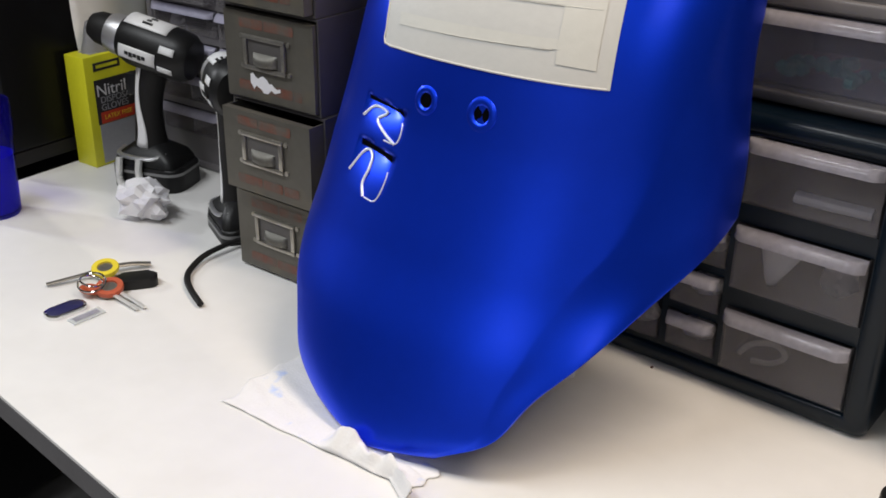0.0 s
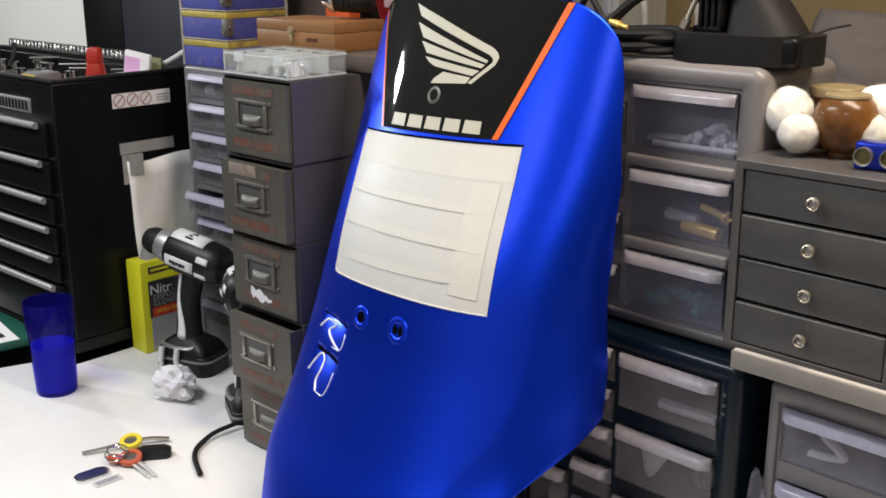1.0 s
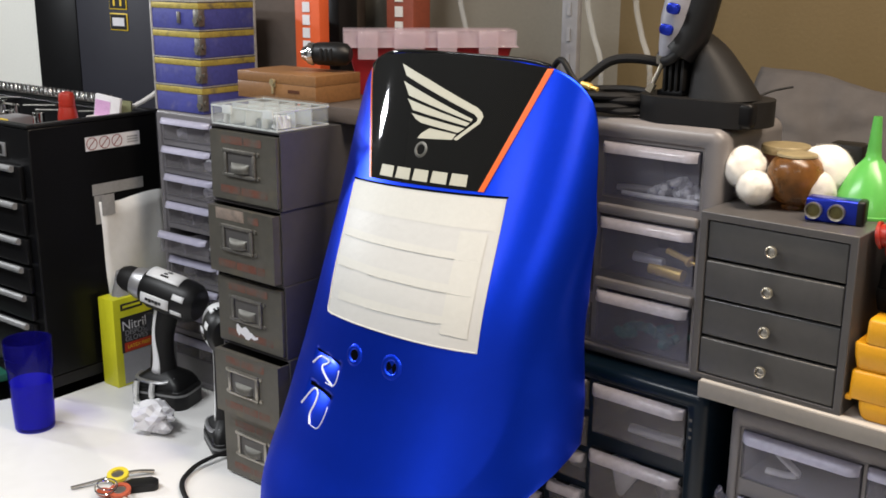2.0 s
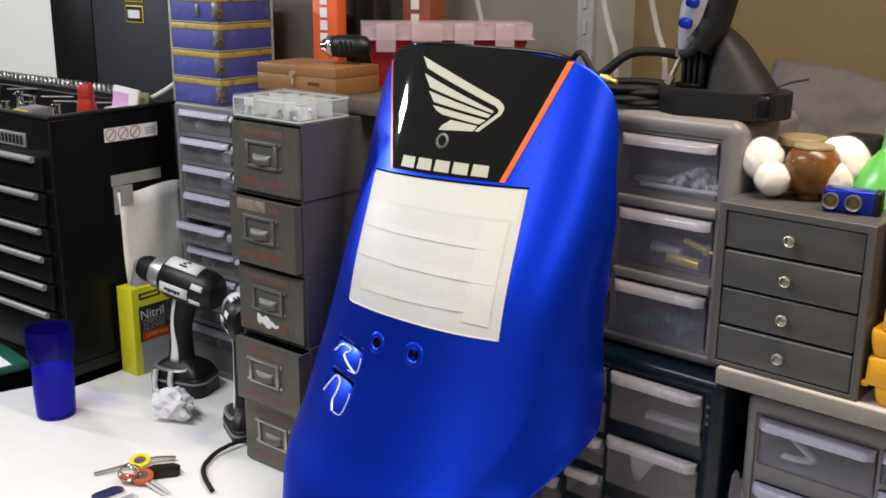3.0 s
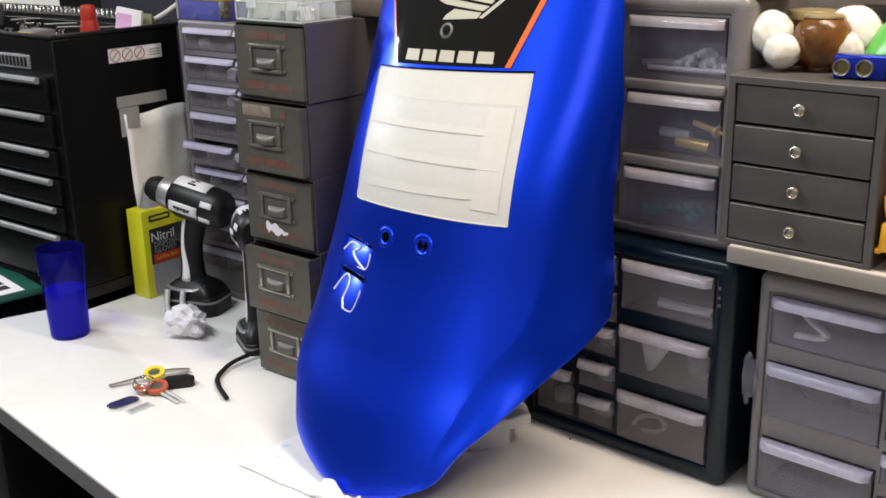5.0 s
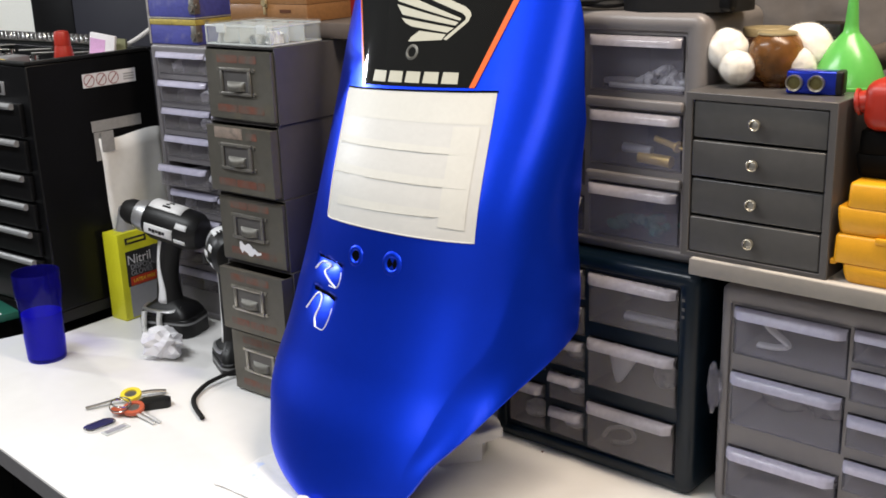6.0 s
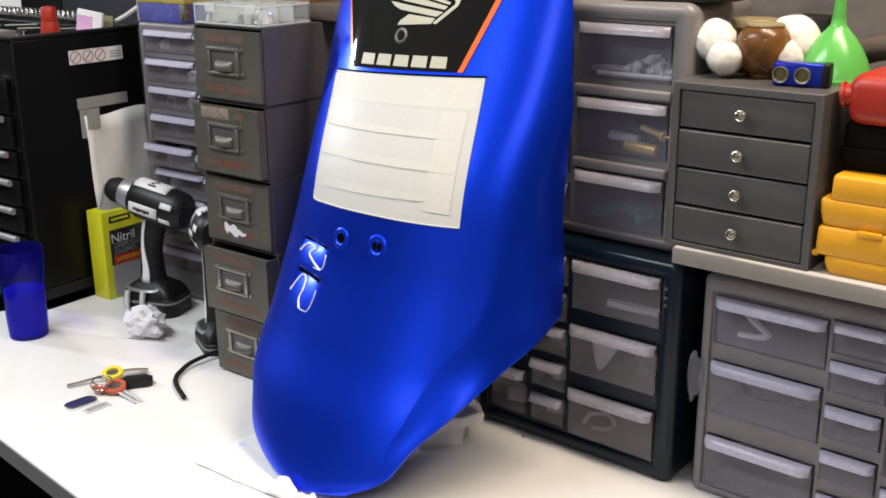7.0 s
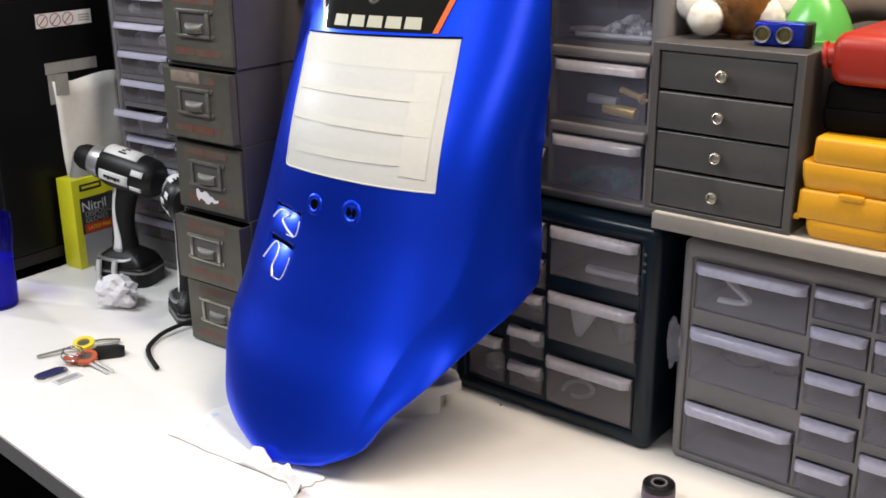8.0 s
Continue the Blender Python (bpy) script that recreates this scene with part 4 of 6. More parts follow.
def knob_cabinet():
    c = thing("desk_drawer_unit", "charcoal four-drawer desk unit with round metal knobs, on a shelf", "drawer unit", pose(0.1035, 1.060, 1.0832, 0, 0, CAB_TURN))
    W, H, D = 0.177, 0.1955, 0.135
    t = 0.0090
    bm = bmesh.new()
    tray(bm, 0, W, 0, H, 0, D, t, front=t * 0.6, m=Matrix(((1, 0, 0, 0), (0, 0, -1, D), (0, 1, 0, 0), (0, 0, 0, 1))))
    bevelled(part("case", bm, M_CASE, c, "grey enamelled case"), 0.0012)
    for k in range(4):
        z0 = 0.0065 + k * 0.0455
        bm = bmesh.new()
        y = 0.001 + (0.0015 if k % 2 else 0)
        box(bm, t + 0.001, W - t - 0.001, y, y + 0.010, z0, z0 + 0.0425, 0.0020, 3)
        box(bm, t + 0.003, W - t - 0.003, y + 0.010, D - 0.01, z0, z0 + 0.03)
        d = part("drawer", bm, M_CHARC, c, "charcoal drawer front")
        bm = bmesh.new()
        m = pose(W / 2 - 0.001, y, z0 + 0.0215, 90) @ Matrix.Diagonal((0.72, 0.72, 0.8, 1))
        lathe(bm, [(0.0035, -0.001), (0.0035, 0.006), (0.0085, 0.0075), (0.0092, 0.010), (0.0088, 0.0125), (0.0074, 0.0132), (0.0064, 0.0122), (0.0060, 0.0085), (0.001, 0.0075)], 24, m)
        kn = part("knob", bm, M_KNOB, d, "round dished metal knob")
        bm = bmesh.new()
        lathe(bm, [(0.0060, 0.0086), (0.0058, 0.0110), (0.0035, 0.0118), (0.001, 0.0120)], 20, m)
        part("knob_face", bm, M_NICKEL, kn, "worn nickel knob centre")


knob_cabinet()


# ---- tool chest and the corner behind it ----
def tool_chest():
    c = thing("tool_chest", "black steel tool chest with silver drawer pulls and open lid tray", "tool chest", pose(0, 0, 0))
    X0, X1, Y0, Y1, Z0, Z1 = -1.86, -1.128, 0.996, 1.275, 0.79, 1.258
    bm = bmesh.new()
    tray(bm, X0, X1, Y0, Y1, Z0, Z1, 0.02, bottom=1.20 - Z0)
    bevelled(part("body", bm, M_BLACK, c, "black enamelled body"), 0.003)
    bm = bmesh.new()
    for b in ((X0 - 0.003, X1 + 0.003, Y0 - 0.003, Y0 + 0.012), (X0 - 0.003, X1 + 0.003, Y1 - 0.012, Y1 + 0.003), (X1 - 0.012, X1 + 0.003, Y0 + 0.0125, Y1 - 0.0125)):
        box(bm, *b, Z1 + 0.0002, Z1 + 0.007, 0.002)
    part("rim", bm, M_BLACKP, c, "dark rolled rim")
    for z1, z0, out in ((1.190, 1.128, 0.0), (1.122, 1.062, 0.0), (1.056, 1.008, 0.0), (1.002, 0.953, 0.0), (0.948, 0.900, 0.0), (0.893, 0.80, 0.0)):
        bm = bmesh.new()
        box(bm, X0 + 0.02, X1 - 0.02, Y0 - 0.012, Y0 - 0.0005, z0, z1, 0.003)
        d = part("drawer", bm, M_BLACK, c, "black drawer front")
        bm = bmesh.new()
        tube(bm, [(X0 + 0.03, Y0 - 0.016, z1 - 0.005), (-1.5, Y0 - 0.016, z1 - 0.005), (X1 - 0.035, Y0 - 0.016, z1 - 0.005)], 0.0062, 10, 1.0, 2)
        part("pull", bm, M_PULL, d, "full-width satin metal pull")
    bm = bmesh.new()
    box(bm, -1.322, -1.200, Y0 - 0.004, Y0 - 0.0005, 1.202, 1.227, 0.001)
    p = part("name_plate", bm, M_ALU, c, "silver name plate")
    bm = bmesh.new()
    for k in range(9):
        box(bm, -1.314 + k * 0.0122, -1.306 + k * 0.0122, Y0 - 0.0046, Y0 - 0.0041, 1.206, 1.223)
    part("name_bars", bm, M_BLACKP, p, "dark bars")
    bm = bmesh.new()
    box(bm, -1.46, -1.39, Y0 - 0.003, Y0 - 0.0005, 1.203, 1.243, 0.001)
    lk = part("lock_plate", bm, M_ALU, c, "silver lock plate")
    bm = bmesh.new()
    rod(bm, (-1.425, Y0 - 0.003, 1.223), (-1.425, Y0 - 0.014, 1.223), 0.010, seg=18)
    part("lock", bm, M_BLACKP, lk, "black lock barrel")
    bm = bmesh.new()
    rod(bm, (-1.364, Y0, 1.236), (-1.364, Y0 - 0.014, 1.236), 0.008, seg=16)
    part("push_button", bm, M_NICKEL, c, "round metal button")
    bm = bmesh.new()
    tube(bm, [(-1.428, Y0 - 0.014, 1.215), (-1.432, Y0 - 0.022, 1.19), (-1.432, Y0 - 0.027, 1.168)], 0.002, 6)
    box(bm, -1.450, -1.410, Y0 - 0.034, Y0 - 0.031, 1.112, 1.166, 0.003)
    single("key_tag", bm, M_PURPLE, "purple plastic key tag hanging from the lock", "key tag")
    # warning sticker and taped sheet on the side
    bm = bmesh.new()
    box(bm, X1 + 0.0002, X1 + 0.0008, 1.110, 1.231, 1.203, 1.229)
    s = part("warning_sticker", bm, M_PAPER, c, "white warning sticker with red rings")
    bm = bmesh.new()
    for z in (1.2085, 1.2135, 1.2185):
        box(bm, X1 + 0.0009, X1 + 0.0012, 1.202, 1.226, z, z + 0.0028)
    part("print_bars", bm, M_CARTON_G, s, "grey bars of small print")
    for k in range(3):
        bm = bmesh.new()
        m = pose(X1 + 0.0010, 1.124 + 0.0275 * k, 1.216, 0, 90)
        lathe(bm, [(0.0118, 0), (0.0118, 0.0003), (0.0104, 0.0003), (0.0104, 0)], 22, m, cap=False)
        box(bm, -0.0008, 0.0008, -0.010, 0.010, 0, 0.0003, m=m @ pose(0, 0, 0, 0, 0, 45))
        part("ring_mark", bm, M_REDDARK, s, "red ring mark")


tool_chest()


def chest_side_papers():
    bm = bmesh.new()
    box(bm, -1.1275, -1.1268, 1.117, 1.232, 1.118, 1.139)
    single("tape_strip", bm, M_DULLTAPE, "dull translucent tape strip on the tool chest side", "tape")
    bm = bmesh.new()
    box(bm, -1.1275, -1.1270, 1.120, 1.142, 1.062, 1.117)
    single("tape_strip", bm, M_DULLTAPE, "grey tape strip on the tool chest side", "tape")
    bm = bmesh.new()
    box(bm, -1.1218, -1.1214, 1.131, 1.160, 1.078, 1.1175)
    single("tape_strip", bm, M_DULLTAPE, "translucent tape over the corner of a paper sheet", "tape")
    bm = bmesh.new()
    n = 10
    rows = []
    for j in range(n + 1):
        rows.append([bm.verts.new((-1.1262 + 0.010 * (j / n) ** 2 * (0.4 + 0.6 * math.sin(i * 0.5)) + 0.002 * math.sin(i * 1.1 + j), 1.128 + 0.150 * i / n + 0.012 * j / n, 1.105 - 0.300 * j / n - 0.004 * math.sin(i * 0.6))) for i in range(n + 1)])
    for a, b in zip(rows, rows[1:]):
        for i in range(n):
            bm.faces.new((a[i], a[i + 1], b[i + 1], b[i]))
    ob = single("paper_sheet", bm, M_WRAP, "off-white paper sheet taped to the tool chest", "paper sheet")
    md = ob.modifiers.new("thickness", "SOLIDIFY")
    md.thickness = 0.0006


chest_side_papers()


def lower_cabinet():
    c = thing("roller_cabinet", "black steel roller cabinet under the tool chest", "tool cabinet", pose(0, 0, 0))
    bm = bmesh.new()
    box(bm, -1.90, -1.30, 0.86, 1.44, 0.06, 0.765, 0.006)
    part("body", bm, M_BLACK, c)
    for k in range(3):
        bm = bmesh.new()
        box(bm, -1.88, -1.32, 0.848, 0.8595, 0.10 + 0.21 * k, 0.29 + 0.21 * k, 0.003)
        part("drawer", bm, M_BLACK, c)
    for x in (-1.84, -1.36):
        for y in (0.92, 1.38):
            bm = bmesh.new()
            rod(bm, (x, y - 0.015, 0.03), (x, y + 0.015, 0.03), 0.03)
            part("castor", bm, M_RUBBER, c)
    bm = bmesh.new()
    box(bm, -1.86, -1.128, 0.996, 1.42, 0.766, 0.789, 0.003)
    part("top_mat", bm, M_RUBBER, c, "black rubber mat")


lower_cabinet()


def manual():
    b = thing("manual", "green covered shop manual lying flat with white title band", "book", pose(-1.437, 0.933, 0.7655, 0, 0, -10))
    bm = bmesh.new()
    box(bm, -0.19, 0.19, -0.086, 0.078, 0, 0.015, 0.002)
    part("cover", bm, M_GREENBOOK, b, "dark green cover")
    bm = bmesh.new()
    box(bm, -0.185, 0.186, -0.022, 0.045, 0.0152, 0.0156)
    t = part("title_band", bm, M_PAPER, b, "white title band")
    bm = bmesh.new()
    for k in range(5):
        box(bm, -0.002 + 0.034 * k, 0.024 + 0.034 * k, -0.004, 0.028, 0.0157, 0.0160)
    part("title_bars", bm, M_CARTON_B, t, "dark title bars")


manual()


def tray_tools():
    rr = random.Random(5)
    for k in range(18):
        t = thing("socket", "chrome socket standing in the tool chest tray", "socket", pose(-1.72 + 0.026 * k + rr.uniform(-0.004, 0.004), 1.05 + 0.055 * (k % 3) + rr.uniform(0, 0.02), 1.2003), "sockets in the tray")
        bm = bmesh.new()
        r = rr.uniform(0.008, 0.014)
        h = rr.uniform(0.050, 0.066)
        lathe(bm, [(r, 0), (r, h * 0.5), (r * 0.85, h * 0.55), (r * 0.85, h), (r * 0.6, h), (r * 0.6, h * 0.7)], 16)
        part("barrel", bm, M_CHROME if k % 3 else M_DULL, t)
    rail = thing("socket_rail", "steel rail of small chrome sockets along the tray", "socket rail", pose(-1.80, 1.262, 1.2652))
    bm = bmesh.new()
    box(bm, 0, 0.560, -0.003, 0.003, 0, 0.003, 0.0006)
    part("strip", bm, M_DULL, rail, "dull steel strip")
    for k in range(34):
        bm = bmesh.new()
        r = 0.0058 + 0.0012 * math.sin(k * 1.7)
        lathe(bm, [(r, 0), (r, 0.009), (r * 0.8, 0.011), (r * 0.8, 0.016), (r * 0.55, 0.016), (r * 0.5, 0.010)], 12, pose(0.010 + 0.0163 * k, 0, 0.0031))
        part("socket", bm, M_CHROME, rail, "small chrome socket")
    for k in range(5):
        bm = bmesh.new()
        x, y, a = -1.64 + 0.085 * k, 1.20 + rr.uniform(-0.03, 0.03), rr.uniform(-0.5, 0.5)
        tube(bm, [(x, y, 1.252), (x + 0.04 * math.cos(a), y + 0.04 * math.sin(a), 1.254), (x + 0.085 * math.cos(a), y + 0.085 * math.sin(a), 1.256)], 0.0036, 8, 0.6, 3)
        single("wrench", bm, M_DULL, "steel wrench lying across the tray", "wrench")
    bm = bmesh.new()
    tube(bm, [(-1.40, 1.06, 1.262), (-1.44, 1.09, 1.278), (-1.49, 1.12, 1.296)], 0.004, 8, 1, 3)
    k = single("screwdriver", bm, M_BLACKP, "thin black screwdriver leaning out of the tray", "screwdriver")
    bm = bmesh.new()
    box(bm, -1.285, -1.232, 1.028, 1.075, 1.2003, 1.2655, 0.004)
    k = single("grey_bin", bm, M_GREYPL, "small grey parts bin in the tool chest tray", "bin")
    bm = bmesh.new()
    box(bm, -1.285, -1.240, 1.0262, 1.0278, 1.254, 1.262)
    part("sticker", bm, M_YELTXT, k, "yellow strip")
    bm = bmesh.new()
    lathe(bm, [(0.018, 0), (0.0185, 0.004), (0.0185, 0.06), (0.0165, 0.0725), (0.0150, 0.080)], 28, pose(-1.19, 1.12, 1.2003))
    k = single("plastic_bottle", bm, M_REDP, "small red plastic bottle in the tool chest tray", "bottle")
    bm = bmesh.new()
    lathe(bm, [(0.0150, 0.0802), (0.0152, 0.082), (0.0145, 0.100), (0.0125, 0.1060), (0.005, 0.108)], 28, pose(-1.19, 1.12, 1.2003))
    part("cap", bm, M_REDP, k, "red screw cap")
    m = pose(-1.180, 1.190, 1.2003, 0, 10, 22)
    bm = bmesh.new()
    box(bm, -0.028, 0.026, -0.004, 0.004, 0, 0.096, 0.001, m=m)
    k = single("booklet", bm, M_PAPER, "white and pink booklet leaning in the tray", "booklet")
    bm = bmesh.new()
    box(bm, -0.026, 0.006, -0.0050, -0.0042, 0.050, 0.086, m=m)
    part("print", bm, mat("pink_print", (0.62, 0.36, 0.60), 0.6, vary=0.15, scale=60), k, "pink printed panel")
    bm = bmesh.new()
    box(bm, -0.014, 0.014, -0.003, 0.003, 0, 0.084, 0.001, m=pose(-1.160, 1.222, 1.2003, 0, 4, 20))
    single("booklet", bm, mat("olive_card", (0.20, 0.20, 0.10), 0.6, vary=0.15, scale=40), "olive card booklet leaning in the tray", "booklet")
    bm = bmesh.new()
    slab(bm, [(-1.20, 1.165), (-1.135, 1.175), (-1.135, 1.262), (-1.21, 1.255)], 1.2003, 1.2580, 0.002)
    single("folded_papers", bm, M_SHEET, "stack of folded white papers in the tray", "papers")
    bm = bmesh.new()
    tube(bm, [(-1.165, 1.225, 1.2625), (-1.135, 1.250, 1.282), (-1.105, 1.272, 1.306)], 0.0045, 8)
    single("marker_pen", bm, M_SHEET, "cream marker pen leaning in the tray", "pen")


tray_tools()


def corner_backdrop():
    c = thing("tall_cabinet", "tall dark slate cabinet against the wall", "cabinet", pose(-1.812, 1.46, 0))
    bm = bmesh.new()
    box(bm, 0, 0.169, 0, 0.088, 0, 1.9, 0.003)
    part("door", bm, M_BLACK, c, "black door")
    bm = bmesh.new()
    box(bm, 0.171, 0.522, 0, 0.088, 0, 1.9, 0.003)
    d = part("door", bm, M_SLATE, c, "slate grey door")
    for z0, z1, pale in ((1.394, 1.432, True), (1.440, 1.486, False)):
        bm = bmesh.new()
        box(bm, 0.302, 0.364, -0.002, -0.0005, z0, z1, 0.0006)
        b = part("badge", bm, M_YELTXT, d, "yellow framed label")
        bm = bmesh.new()
        box(bm, 0.3045, 0.3615, -0.003, -0.0021, z0 + 0.0025, z1 - 0.0025)
        part("badge_field", bm, M_BLACKP, b, "black label field")
        bm = bmesh.new()
        if pale:
            box(bm, 0.312, 0.354, -0.0038, -0.0031, z0 + 0.010, z1 - 0.010)
        else:
            box(bm, 0.318, 0.324, -0.0038, -0.0031, z0 + 0.008, z1 - 0.014)
            box(bm, 0.342, 0.348, -0.0038, -0.0031, z0 + 0.008, z1 - 0.014)
        part("badge_bar", bm, M_PAPER if pale else M_YELTXT, b, "pale label bar" if pale else "yellow label bars")


corner_backdrop()


# ---- things stacked on the cabinets ----
def trunk():
    c = thing("trunk_chest", "royal blue box chest with dull gold bands and metal corner clasps", "chest", pose(-1.032, 1.203, 1.2815))
    W, D = 0.130, 0.128
    for k in range(4):
        z = k * 0.0492
        bm = bmesh.new()
        box(bm, 0, W, 0, D, z, z + 0.0465, 0.002)
        t = part("tier", bm, M_TRUNK, c, "royal blue tier")
        bm = bmesh.new()
        box(bm, -0.001, W + 0.0012, -0.0012, D, z + 0.0350, z + 0.0455, 0.0008)
        part("band", bm, M_BRASS_BAND, t, "dull gold band")
        bm = bmesh.new()
        box(bm, -0.0012, W + 0.0018, -0.0018, D, z + 0.0468, z + 0.0488, 0.0006)
        part("edge_trim", bm, M_EDGETRIM, t, "worn pale edge trim")
        # a clasp bent round the corner, with a loop
        bm = bmesh.new()
        box(bm, W - 0.011, W + 0.0024, -0.0030, -0.0013, z + 0.006, z + 0.0345, 0.0005)
        box(bm, W + 0.0013, W + 0.0030, -0.0030, 0.011, z + 0.006, z + 0.0345, 0.0005)
        rod(bm, (W - 0.004, -0.003, z + 0.016), (W - 0.004, -0.006, z + 0.016), 0.006, seg=14)
        rod(bm, (W + 0.003, 0.005, z + 0.020), (W + 0.006, 0.005, z + 0.020), 0.0045, seg=14)
        part("clasp", bm, M_DULL, t, "tarnished metal corner clasp")
        if k == 3:
            bm = bmesh.new()
            box(bm, W * 0.58, W * 0.64, -0.0042, -0.0004, z + 0.010, z + 0.030, 0.001)
            part("latch", bm, M_DULL, t, "tarnished metal latch")
    for x, y in ((-0.0016, -0.0016), (W - 0.0030, D - 0.0010)):
        bm = bmesh.new()
        box(bm, x, x + 0.0050, y, y + 0.0050, 0.0, 0.1965, 0.0008)
        part("corner_rail", bm, M_EDGETRIM, c, "worn grey corner rail")


trunk()


def organiser():
    c = thing("organiser_box", "clear plastic compartment box on the card files", "storage box", pose(-0.641, 1.001, TZ + 0.5632, 0, 0, -1.5))
    W, D, H = 0.139, 0.101, 0.0320
    bm = bmesh.new()
    tray(bm, 0, W, 0, D, 0, H - 0.003, 0.002)
    t = part("tray", bm, M_STYR, c)
    for k in range(1, 4):
        bm = bmesh.new()
        box(bm, W * k / 4, W * k / 4 + 0.0018, 0.002, D - 0.002, 0.002, H - 0.004)
        part("divider", bm, M_RIM, t, "milky divider")
    bm = bmesh.new()
    for y in (-0.0012, D - 0.001):
        box(bm, -0.0012, W + 0.0012, y, y + 0.0022, H - 0.0058, H - 0.0030, 0.0006)
        box(bm, -0.0006, W + 0.0006, y, y + 0.0022, 0.0002, 0.0026, 0.0006)
    for x in (-0.0012, W - 0.001):
        box(bm, x, x + 0.0022, -0.0012, 0.0010, 0.003, H - 0.0060, 0.0006)
    for x in (-0.0012, W - 0.001):
        box(bm, x, x + 0.0022, 0.0012, D - 0.0012, H - 0.0058, H - 0.0030, 0.0006)
        box(bm, x, x + 0.0022, 0.0012, D - 0.0012, 0.0002, 0.0026, 0.0006)
    part("rim", bm, M_RIM, t, "milky moulded rim")
    for y in (D * 0.36, D * 0.68):
        bm = bmesh.new()
        box(bm, 0.002, W - 0.002, y, y + 0.0016, 0.002, H - 0.004)
        part("divider", bm, M_RIM, t, "milky divider")
    bm = bmesh.new()
    box(bm, -0.001, W + 0.001, -0.001, D + 0.001, H - 0.0028, H, 0.001)
    lid = part("lid", bm, M_STYR, c)
    for x in (0.028, 0.115):
        bm = bmesh.new()
        box(bm, x, x + 0.020, -0.005, -0.0014, H - 0.014, H - 0.001, 0.001)
        part("clasp", bm, M_RIM, lid, "milky clasp")
    rr = random.Random(3)
    for k in range(4):
        bm = bmesh.new()
        for _ in range(7):
            x, y = W * k / 4 + rr.uniform(0.010, 0.026), rr.uniform(0.012, 0.085)
            rod(bm, (x, y, 0.0022), (x + rr.uniform(-0.008, 0.008), y + rr.uniform(-0.006, 0.006), rr.uniform(0.010, 0.022)), rr.uniform(0.003, 0.006), seg=10)
        single("small_hardware", bm, M_CHROME if k == 2 else (M_WHITE if k % 2 else M_SHEET), "small plastic and metal hardware in a clear box", "hardware", pose(-0.641, 1.001, TZ + 0.5632, 0, 0, -1.5), kind="stuff")


organiser()


def wooden_box():
    bm = bmesh.new()
    box(bm, -0.58, -0.45, 1.12, 1.26, TZ + 0.5632, TZ + 0.5878, 0.003)
    single("tin_box", bm, M_KRAFT, "flat brown tin box on the card files", "tin box")
    c = thing("wooden_case", "honey wood case with brass clasp", "wooden box", pose(-0.707, 1.112, TZ + 0.5882))
    W, D, H = 0.170, 0.100, 0.0415
    bm = bmesh.new()
    box(bm, 0, W, 0, D, 0, H * 0.62, 0.0008)
    part("base", bm, M_WOOD, c)
    bm = bmesh.new()
    box(bm, 0, W, 0, D, H * 0.62 + 0.0003, H, 0.0008)
    part("lid", bm, M_WOOD, c)
    bm = bmesh.new()
    box(bm, 0.076, 0.086, -0.0025, -0.0003, 0.020, 0.032, 0.001)
    rod(bm, (0.081, -0.0025, 0.028), (0.081, -0.005, 0.028), 0.005, seg=14)
    box(bm, 0.079, 0.083, -0.004, -0.001, 0.010, 0.022, 0.001)
    part("clasp", bm, M_LIDTAN, c, "brass clasp")
    bm = bmesh.new()
    box(bm, 0.112, 0.136, -0.0006, -0.0001, 0.013, 0.018)
    part("stamp", bm, M_WOOD_D, c, "dark stamp bar")


wooden_box()


